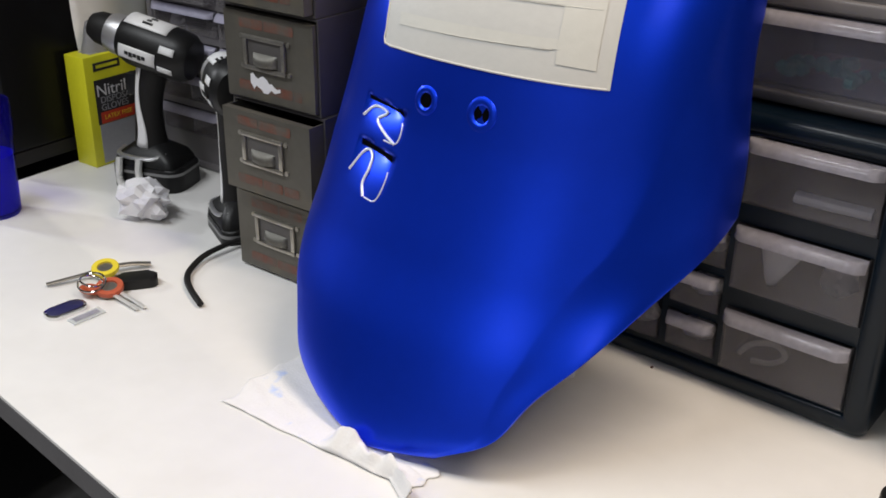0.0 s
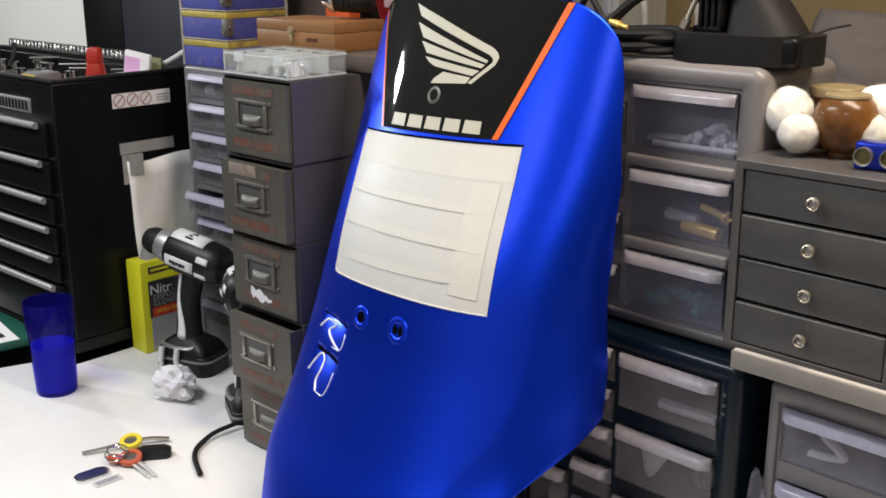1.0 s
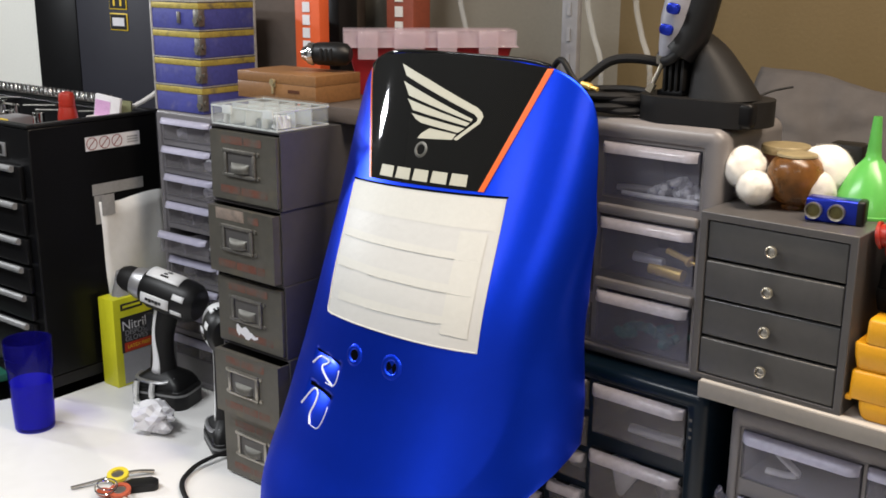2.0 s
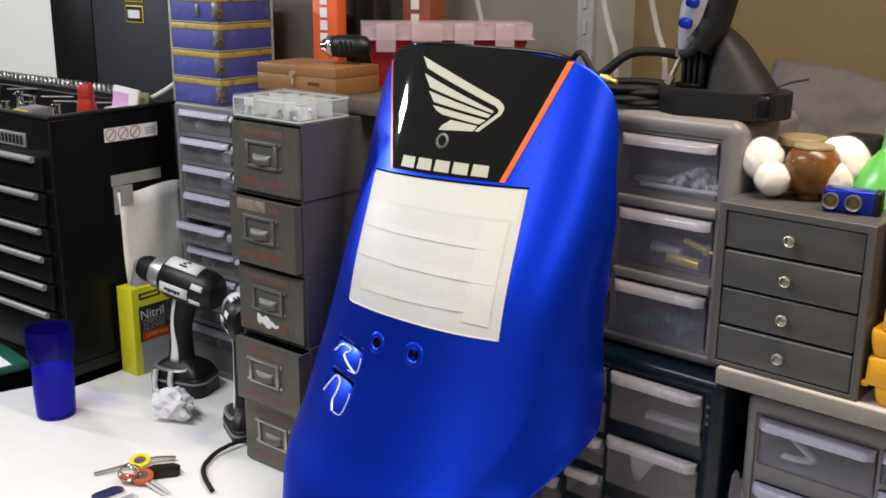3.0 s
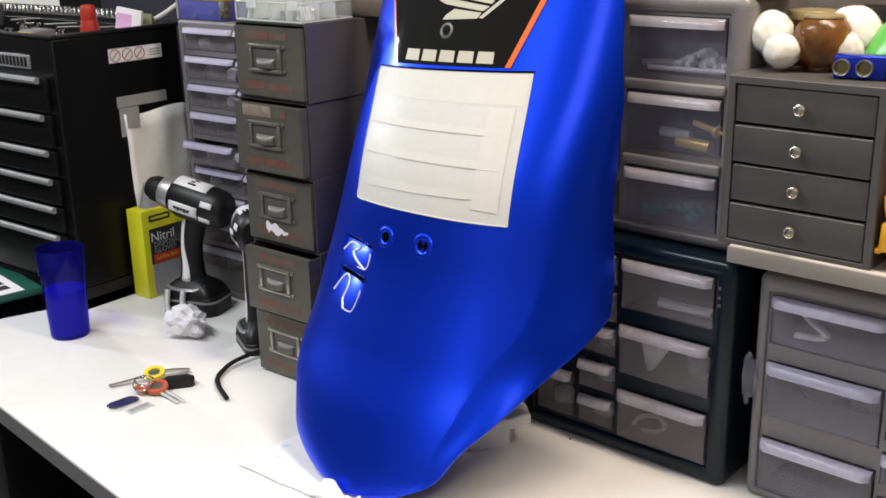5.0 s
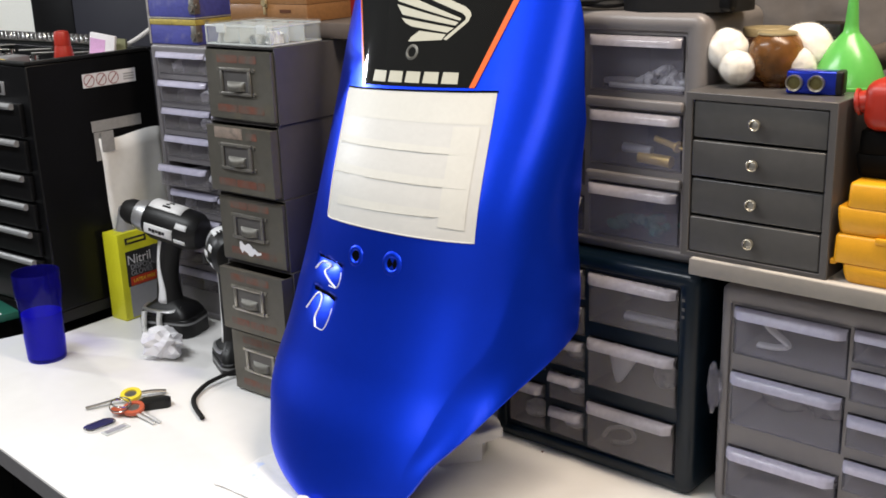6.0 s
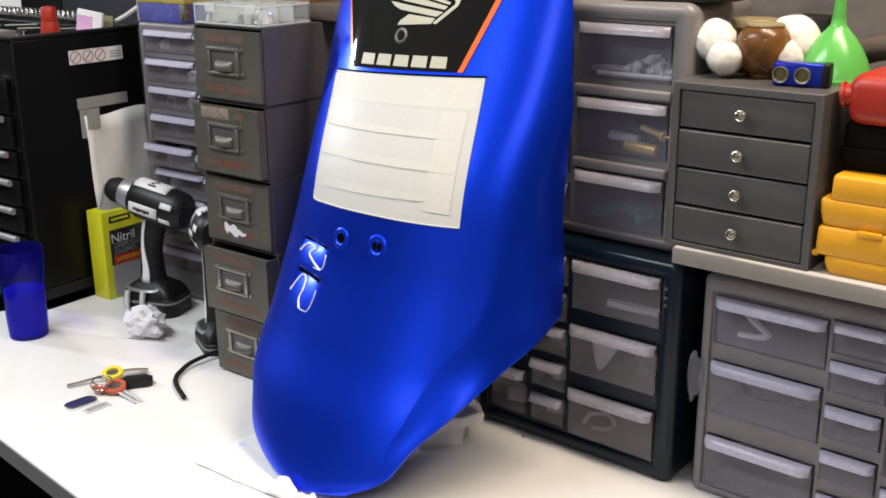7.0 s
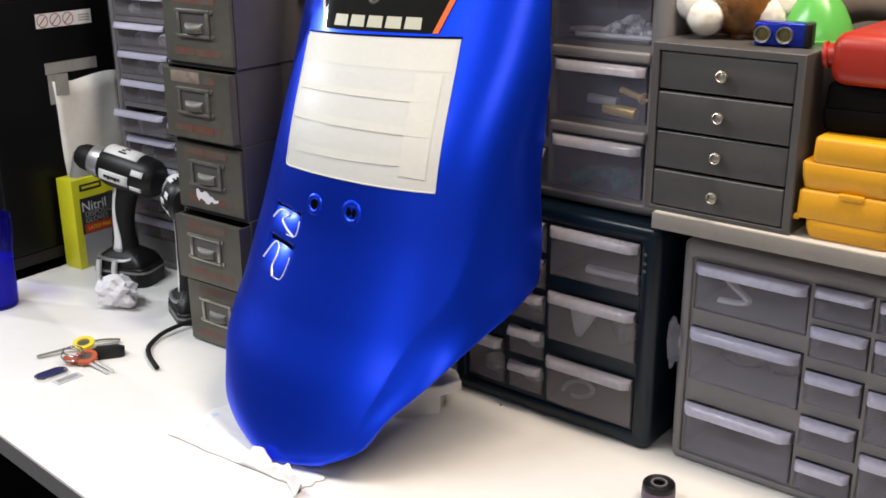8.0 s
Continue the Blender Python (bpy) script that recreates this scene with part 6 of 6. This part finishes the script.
def glove_carton():
    c = thing("glove_carton", "lime yellow carton of nitrile gloves standing against the tool chest", "carton", pose(-1.1165, 1.102, TZ))
    W, D, H = 0.046, 0.122, 0.176
    bm = bmesh.new()
    box(bm, 0, W, 0, D, 0, H, 0.0015)
    part("box", bm, M_YELLOWBOX, c, "lime yellow carton")
    bm = bmesh.new()
    box(bm, W + 0.0002, W + 0.0006, 0.016, D - 0.004, 0.004, 0.0665)
    part("panel", bm, M_CARTON_G, c, "grey printed panel")
    bm = bmesh.new()
    box(bm, W + 0.0002, W + 0.0006, 0.014, D - 0.004, 0.0670, 0.138)
    part("panel", bm, M_CARTON_B, c, "black printed panel")
    bm = bmesh.new()
    box(bm, W + 0.0008, W + 0.0011, 0.020, 0.092, 0.068, 0.086)
    part("panel", bm, M_REDBAR, c, "red printed bar")
    bm = bmesh.new()
    box(bm, W + 0.0002, W + 0.0007, 0.016, 0.066, 0.152, 0.165, 0.0002)
    lg = part("maker_mark", bm, M_CARTON_B, c, "black maker's mark")
    bm = bmesh.new()
    box(bm, W + 0.0008, W + 0.0011, 0.021, 0.061, 0.156, 0.161)
    part("maker_bar", bm, M_YELLOWBOX, lg, "yellow bar")
    face = lambda y, z: pose(W + 0.0011, y, z, 90, 0, 90)
    text_mesh("lettering", "Nitrile", 0.0265, face(0.016, 0.112), M_WHITE, c, "white lettering")
    text_mesh("lettering", "DISPOSABLE", 0.0145, face(0.022, 0.1005), M_CARTON_G, c, "grey lettering")
    text_mesh("lettering", "GLOVES", 0.0145, face(0.022, 0.0885), M_CARTON_G, c, "grey lettering")
    text_mesh("lettering", "LATEX FREE", 0.0100, pose(W + 0.0014, 0.026, 0.0740, 90, 0, 90), M_YELTXT, c, "yellow lettering")
    # torn opening with a glove tip standing out
    bm = bmesh.new()
    slab(bm, [(0.008, 0.02), (0.037, 0.02), (0.037, 0.085), (0.008, 0.085)], H + 0.0003, H + 0.0008)
    part("opening", bm, M_CARTON_G, c, "torn grey opening")
    bm = bmesh.new()
    n = 12
    rows = []
    for j in range(9):
        f = j / 8
        rows.append([bm.verts.new((0.022 + 0.018 * (1 - 0.5 * f) * math.cos(2 * math.pi * i / n), 0.052 + 0.034 * (1 - 0.7 * f) * math.sin(2 * math.pi * i / n) - 0.01 * f, H + 0.046 * f + 0.004 * noise.noise((i * 0.9, f * 3, 0)))) for i in range(n)])
    for a, b in zip(rows, rows[1:]):
        for i in range(n):
            bm.faces.new((a[i], a[(i + 1) % n], b[(i + 1) % n], b[i]))
    bm.faces.new(rows[-1])
    part("glove_tip", bm, M_BOARD, c, "grey glove pulled half out", 80)


glove_carton()


def cordless_drill(m, chuck):
    """Chuck towards -y, z up, its battery flat on the bench."""
    c = thing("cordless_drill", "white and black cordless drill standing on its battery" if chuck else "white and black impact driver standing on its battery", "cordless drill", m)
    hz = 0.214 if chuck else 0.208
    tilt = 77 if chuck else 88
    low = 0.0 if chuck else -0.016
    bm = bmesh.new()
    slab(bm, rounded(-0.040, 0.040, -0.062, 0.058, 0.022, 6), 0, 0.036 + low, 0.005, 3)
    bat = part("battery", bm, M_BLACKP, c, "black battery pack")
    bm = bmesh.new()
    slab(bm, rounded(-0.0412, 0.0412, -0.056, 0.0592, 0.022, 6), 0.026 + low, 0.030 + low)
    part("stripe", bm, M_PULL, bat, "dull silver stripe round the battery")
    bm = bmesh.new()
    rows = []
    for k, (z, e) in enumerate(((0.0365, 0.0), (0.042, 0.001), (0.052, 0.006), (0.060, 0.015), (0.068, 0.024))):
        rows.append([(x, y, z + low) for x, y in rounded(-0.038 + e, 0.038 - e, -0.058 + e * 1.25, 0.050 - e * 1.4, 0.014, 6)])
    loft(bm, rows, True, True)
    foot = part("foot", bm, M_BLACKP, c, "black flared foot of the handle", 50)
    bm = bmesh.new()
    tube(bm, [(x, y, z + low) for x, y, z in ((0.020, 0.030, 0.054), (0.034, 0.012, 0.0495), (0.036, -0.022, 0.0495), (0.026, -0.048, 0.0505), (0.0, -0.056, 0.0505))], 0.0046, 8, 0.75, 6)
    part("foot_trim", bm, M_ALU, foot, "silver crescent trim")
    if chuck:
        bm = bmesh.new()
        tube(bm, [(0.0420, -0.038, 0.050), (0.0465, -0.038, 0.034), (0.0475, -0.037, 0.012), (0.0475, -0.021, 0.005), (0.0475, -0.005, 0.012), (0.0465, -0.004, 0.034), (0.0420, -0.004, 0.050)], 0.0056, 8, 1, 5)
        part("belt_clip", bm, M_CLIP, foot, "silver belt clip")
    # grip
    N = 24
    def grip_ring(f, grow=0.0):
        z = 0.058 + low + (hz - 0.085 - low) * f
        y = -0.006 + 0.020 * f - 0.008 * math.sin(f * math.pi)
        rx = 0.0180 + 0.004 * (2 * f - 1) ** 2 + grow
        ry = 0.0215 + 0.006 * (2 * f - 1) ** 2 + grow
        return y, rx, ry, z
    bm = bmesh.new()
    rows = []
    for k in range(15):
        y, rx, ry, z = grip_ring(k / 14)
        rows.append([(rx * math.cos(a), y + ry * math.sin(a), z) for a in [2 * math.pi * i / N for i in range(N)]])
    loft(bm, rows, True, True)
    part("grip", bm, M_RUBBER, c, "black rubber grip", 50)
    for side in (1, -1):
        bm = bmesh.new()
        rows = []
        for k in range(13):
            f = 0.02 + 0.96 * k / 12
            y, rx, ry, z = grip_ring(f, 0.0008)
            mid = -12 - 42 * f ** 2.2 + 9 * math.sin(f * 7)
            half = 15 + 9 * (2 * f - 1) ** 2
            rows.append([bm.verts.new((side * rx * math.cos(radians(a)), y + ry * math.sin(radians(a)), z)) for a in (mid - half, mid - half / 2, mid, mid + half / 2, mid + half)])
        for a, b in zip(rows, rows[1:]):
            for i in range(4):
                bm.faces.new((a[i], a[i + 1], b[i + 1], b[i]))
        p = part("grip_panel", bm, M_WHITE, c, "white grip panel")
        md = p.modifiers.new("thickness", "SOLIDIFY")
        md.thickness, md.offset = 0.0012, 0
    bm = bmesh.new()
    box(bm, -0.008, 0.008, -0.036, -0.016, hz - 0.078, hz - 0.044, 0.004)
    part("trigger", bm, M_BLACKP, c, "black trigger")
    # motor head, chuck along its axis
    ax = pose(0, 0.004, hz, tilt)
    L = 0.0 if chuck else 0.035
    bm = bmesh.new()
    lathe(bm, [(0.016, -0.082 + L), (0.029, -0.079 + L), (0.0350, -0.070 + L), (0.0375, -0.055 + L), (0.0375, -0.040 + L)], 32, ax)
    cap = part("motor_cap", bm, M_BLACKP, c, "black motor cap")
    bm = bmesh.new()
    lathe(bm, [(0.0370, -0.0398 + L), (0.0375, -0.02 + L), (0.0365, 0.018), (0.031, 0.036)], 32, ax)
    part("housing", bm, M_BLACKP, c, "black housing")

    def patch(name, a0, a1, h0, h1, r, material, parent, label, n=9):
        bm = bmesh.new()
        rows = []
        for k in range(n):
            a = radians(a0 + (a1 - a0) * k / (n - 1))
            rows.append([bm.verts.new(ax @ Vector((r * math.cos(a), r * math.sin(a), h0 + (h1 - h0) * j / 4))) for j in range(5)])
        for p0, p1 in zip(rows, rows[1:]):
            for i in range(4):
                bm.faces.new((p0[i], p0[i + 1], p1[i + 1], p1[i]))
        p = part(name, bm, material, parent, label)
        md = p.modifiers.new("thickness", "SOLIDIFY")
        md.thickness, md.offset = 0.001, 0
        return p

    for base, s in ((0, 1), (180, -1)):
        p = patch("side_panel", base - s * 25, base + s * 6, -0.036 + L, 0.024, 0.0382, M_WHITE, c, "white side panel")
        for k in range(5):
            patch("name_bar", base - s * (14 + k % 2 * 3), base - s * 6, 0.013 - 0.0070 * k - 0.0058, 0.013 - 0.0070 * k, 0.0390, M_BLACKP, p, "dark name bar", 4)
        patch("cap_stripe", base + s * 14, base + s * 30, -0.064 + L, -0.040 + L, 0.0382, M_WHITE, cap, "white stripe on the cap", 4)
        patch("cap_stripe", base - s * 30, base - s * 17, -0.064 + L, -0.040 + L, 0.0382, M_WHITE, cap, "white stripe on the cap", 4)
    p = patch("top_panel", 54, 126, -0.042 + L, 0.028, 0.0384, M_WHITE, c, "white top panel")
    for k in range(4):
        patch("top_mark", 66 + 11 * k, 72 + 11 * k, -0.014 + 0.006 * (k % 2), 0.002 - 0.003 * k, 0.0392, M_BLACKP, p, "dark mark", 3)
    bm = bmesh.new()
    lathe(bm, [(0.0305, 0.0362), (0.0295, 0.050), (0.027, 0.060)], 32, ax)
    part("torque_collar", bm, M_ALU, c, "silver torque collar")
    bm = bmesh.new()
    if chuck:
        lathe(bm, [(0.0240, 0.0602), (0.0245, 0.064), (0.0235, 0.080), (0.018, 0.092), (0.010, 0.096)], 32, ax)
    else:
        lathe(bm, [(0.018, 0.0602), (0.014, 0.075), (0.011, 0.09)], 28, ax)
    part("chuck", bm, M_RUBBER, c, "black keyless chuck")


cordless_drill(pose(-0.949, 1.124, TZ, 0, 0, -72) @ Matrix.Diagonal((1.0, 0.97, 1, 1)), True)
cordless_drill(pose(-0.722, 1.066, TZ, 0, 0, -118) @ Matrix.Diagonal((0.80, 0.80, 1, 1)), False)


def crumpled(name, label, category, m, r, sx, sy, sz, seed, material, rough=0.45, sub=2):
    """A paper ball of sharp facets."""
    rr = random.Random(int(seed * 10))
    bm = bmesh.new()
    bmesh.ops.create_icosphere(bm, subdivisions=sub + 1, radius=r)
    for v in bm.verts:
        n = v.co.normalized()
        k = 1 + rough * (abs(noise.noise(n * 1.6 + Vector((seed, 0, 0)))) * 1.6 - 0.45) + rough * rr.uniform(-0.22, 0.22)
        v.co = Vector((n.x * sx, n.y * sy, n.z * sz)) * r * k
    lo = min(v.co.z for v in bm.verts)
    cut = lo + 0.22 * r
    for v in bm.verts:
        v.co.z = max(v.co.z, cut) - cut
    bmesh.ops.triangulate(bm, faces=bm.faces[:])
    single(name, bm, material, label, category, m, angle=12)


crumpled("crumpled_paper", "crumpled white printed paper ball beside the drill", "paper", pose(-0.862, 1.026, TZ + 0.0005), 0.036, 1.22, 0.95, 0.74, 2.3, M_PAPER, 0.50)

def folded_rag():
    """Two folds of a stiff rag, pushed under the fairing from behind."""
    c = thing("folded_rag", "folded cream rag propping the fairing from behind", "rag", pose(0, 0, 0))
    for pts, z0, z1 in (
        ([(-0.163, 1.013), (-0.178, 1.050), (-0.262, 1.070), (-0.275, 0.985), (-0.205, 0.968)], TZ + 0.0005, TZ + 0.0325),
        ([(-0.155, 1.006), (-0.143, 1.038), (-0.168, 1.062), (-0.250, 1.075), (-0.268, 0.990), (-0.200, 0.962)], TZ + 0.0330, TZ + 0.0480),
    ):
        bm = bmesh.new()
        slab(bm, pts, z0, z1, 0.004, 3)
        bmesh.ops.triangulate(bm, faces=bm.faces[:])
        bmesh.ops.subdivide_edges(bm, edges=bm.edges[:], cuts=5, use_grid_fill=True)
        for v in bm.verts:
            k = noise.noise(v.co * 38) + 0.6 * noise.noise(v.co * 90)
            lift = min(1.0, max(0.0, (v.co.z - z0) / 0.006))
            v.co += Vector((0.0022 * k, 0.0022 * noise.noise(v.co * 41 + Vector((5, 0, 0))), 0.0018 * k * lift))
        part("fold", bm, M_TISSUE, c, "creased cream fold", 60)


folded_rag()


def paper_towel():
    bm = bmesh.new()
    nx, ny = 90, 40
    g = []
    for j in range(ny + 1):
        row = []
        for i in range(nx + 1):
            u, v = i / nx, j / ny
            x = -0.430 + 0.246 * u + 0.010 * noise.noise((v * 4, 0, 0))
            y = 0.757 + 0.125 * v * (1 - 0.68 * max(0.0, min(1.0, (u - 0.55) / 0.3))) + 0.004 * noise.noise((u * 5, 3, 0)) - 0.018 * max(0.0, u - 0.88) / 0.12 * (1 - v)
            on = max(0.0, min(1.0, (u - 0.50) * 9))
            fold = 0.016 + 0.012 * noise.noise((u * 9, 1, 5)) + 0.006 * noise.noise((u * 21, 4, 5))
            edge = max(0.0, 1 - abs(v - 0.10 - 0.05 * u) / 0.12) ** 0.8 * on
            z = TZ + 0.0012 + 0.002 * abs(noise.noise((u * 6, v * 5, 0))) + edge * max(0.004, fold) * (1 + 0.8 * math.exp(-(((u - 0.56) / 0.03) ** 2)))
            y += edge * 0.010 * noise.noise((u * 12, v * 3, 8))
            row.append(bm.verts.new((x, y, max(z, TZ + 0.0008))))
        g.append(row)
    for a, b in zip(g, g[1:]):
        for i in range(nx):
            bm.faces.new((a[i], a[i + 1], b[i + 1], b[i]))
    ob = single("paper_towel", bm, M_TISSUE, "white paper towel with pale blue print under the fairing tip", "paper towel", angle=80)
    md = ob.modifiers.new("thickness", "SOLIDIFY")
    md.thickness, md.offset = 0.0006, 1


paper_towel()


def bunch_of_keys():
    c = thing("key_bunch", "bunch of keys with yellow and orange caps and leather fob", "keys", pose(-0.72, 0.84, TZ))
    rel = lambda x, y, z=0.004: (x + 0.72, y - 0.84, z)
    bm = bmesh.new()
    tube(bm, [rel(-0.787, 0.806), rel(-0.774, 0.832, 0.006), rel(-0.758, 0.862, 0.010)], 0.0036, 8, 0.45, 3)
    part("key_blade", bm, M_DULL, c, "long grey key blade")
    bm = bmesh.new()
    tube(bm, [rel(-0.752, 0.884, 0.009), rel(-0.742, 0.902, 0.008), rel(-0.729, 0.920, 0.005)], 0.0050, 8, 0.45, 3)
    part("key_blade", bm, M_DULL, c, "grey key blade")
    for x, y, r, z, material, lab in ((-0.752, 0.868, 0.0165, 0.012, M_KEYY, "yellow key cap"), (-0.709, 0.840, 0.0165, 0.010, M_KEYO, "orange key cap")):
        bm = bmesh.new()
        m = Matrix.Translation(rel(x, y, z)) @ pose(0, 0, 0, 10, 8)
        lathe(bm, [(r, -0.003), (r * 1.04, 0), (r, 0.003), (r * 0.60, 0.0032), (r * 0.56, 0), (r * 0.60, -0.003)], 28, m, cap=False)
        k = part("key_cap", bm, material, c, lab)
        bm = bmesh.new()
        lathe(bm, [(r * 0.59, -0.0012), (r * 0.59, 0.0012), (r * 0.1, 0.0014)], 24, m)
        part("key_bow", bm, M_NICKEL, k, "metal key bow")
    for rad, dz, tip in ((0.0165, 0.0, 14), (0.0135, 0.002, -10)):
        bm = bmesh.new()
        mm = Matrix.Translation(rel(-0.726, 0.828, 0.0165 + dz)) @ pose(0, 0, 0, tip, 12)
        tube(bm, [mm @ Vector((rad * math.cos(a), rad * math.sin(a), 0.0)) for a in [2 * math.pi * k / 24 for k in range(25)]], 0.0012, 6, 1, 1)
        part("split_ring", bm, M_CHROME, c, "chrome split ring")
    bm = bmesh.new()
    lathe(bm, [(0.0125, -0.0015), (0.0130, 0), (0.0125, 0.0015), (0.004, 0.002)], 24, Matrix.Translation(rel(-0.728, 0.826, 0.0075)) @ pose(0, 0, 0, -8, 6))
    part("medallion", bm, M_KEYO, c, "worn reddish medallion")
    bm = bmesh.new()
    slab(bm, rounded(-0.0135, 0.0135, -0.026, 0.026, 0.010, 5), 0.0005, 0.013, 0.004, 3)
    bmesh.ops.transform(bm, matrix=Matrix.Translation(rel(-0.704, 0.876, 0)) @ pose(0, 0, 0, 0, 0, -38), verts=bm.verts[:])
    part("remote", bm, M_BLACKP, c, "black remote fob")
    for grow, z1, material, lab in ((0.0, 0.0062, M_NAVY, "navy oval fob"), (0.0026, 0.0052, M_CHROME, "metal rim")):
        bm = bmesh.new()
        slab(bm, rounded(-0.0110 - grow, 0.0110 + grow, -0.0225 - grow, 0.0225 + grow, 0.0108, 7), 0.0003, z1, 0.001, 2)
        bmesh.ops.transform(bm, matrix=Matrix.Translation(rel(-0.716, 0.781, 0)) @ pose(0, 0, 0, 0, 0, -6), verts=bm.verts[:])
        part("fob" if grow == 0 else "fob_rim", bm, material, c, lab)
    bm = bmesh.new()
    box(bm, -0.0085, 0.0085, -0.021, 0.021, 0.0005, 0.0022, 0.0005, m=Matrix.Translation(rel(-0.686, 0.788, 0)) @ pose(0, 0, 0, 0, 0, -4))
    t = part("tag", bm, M_RIM, c, "milky plate tag")
    bm = bmesh.new()
    box(bm, -0.0055, 0.0045, -0.017, 0.016, 0.0023, 0.0026, m=Matrix.Translation(rel(-0.686, 0.788, 0)) @ pose(0, 0, 0, 0, 0, -4))
    part("tag_bar", bm, M_LIP, t, "pale bar")
    for dx in (0, 0.008):
        bm = bmesh.new()
        tube(bm, [rel(-0.700 + dx, 0.836 + dx, 0.006), rel(-0.674 + dx, 0.834 + dx, 0.005), rel(-0.650 + dx * 0.5, 0.832 + dx, 0.003)], 0.0030, 8, 0.45, 3)
        part("key_blade", bm, M_CLIP, c, "bright key blade")


bunch_of_keys()


def wrist_strap():
    bm = bmesh.new()
    tube(bm, [(-0.668, 1.052, TZ + 0.010), (-0.682, 1.026, TZ + 0.011), (-0.687, 0.978, TZ + 0.009), (-0.678, 0.944, TZ + 0.006), (-0.662, 0.921, TZ + 0.006), (-0.636, 0.902, TZ + 0.006), (-0.596, 0.882, TZ + 0.006)], 0.0041, 10, 0.85, 6)
    single("wrist_strap", bm, M_RUBBER, "black cord wrist strap lying on the bench", "strap")


wrist_strap()


def spool():
    c = thing("spool", "black thread spool with dished top standing on the bench", "spool", pose(0.179, 0.981, TZ))
    bm = bmesh.new()
    lathe(bm, [(0.0185, 0), (0.0195, 0.002), (0.0195, 0.022), (0.0190, 0.0245), (0.0175, 0.0260), (0.0115, 0.0235), (0.0100, 0.0240), (0.0095, 0.0255), (0.0075, 0.0255), (0.0070, 0.012), (0.001, 0.012)], 36)
    part("body", bm, M_BLACKP, c, "black moulded body")
    bm = bmesh.new()
    lathe(bm, [(0.0196, 0.003), (0.0199, 0.004), (0.0199, 0.017), (0.0196, 0.018)], 36, cap=False)
    part("label_band", bm, mat("dull_purple_label", (0.10, 0.07, 0.11), 0.5, vary=0.15, scale=60), c, "dull purple label band")
    bm = bmesh.new()
    lathe(bm, [(0.0100, 0.0242), (0.0098, 0.0259), (0.0076, 0.0259), (0.0074, 0.0242)], 28, cap=False)
    part("hub", bm, M_GREYPL, c, "grey hub ring")


spool()


def bag_scrap():
    crumpled("plastic_bag", "crumpled clear plastic bag between two cabinets", "plastic bag", pose(0.1430, 1.083, TZ + 0.124), 0.012, 0.75, 0.45, 2.5, 4.4, M_HAZE, 0.6)


bag_scrap()
bm = bmesh.new()
box(bm, -0.107, -0.1045, 1.081, 1.084, TZ, TZ + 0.0012)
single("crumb", bm, M_WOOD_D, "tiny dark crumb on the bench", "crumb")
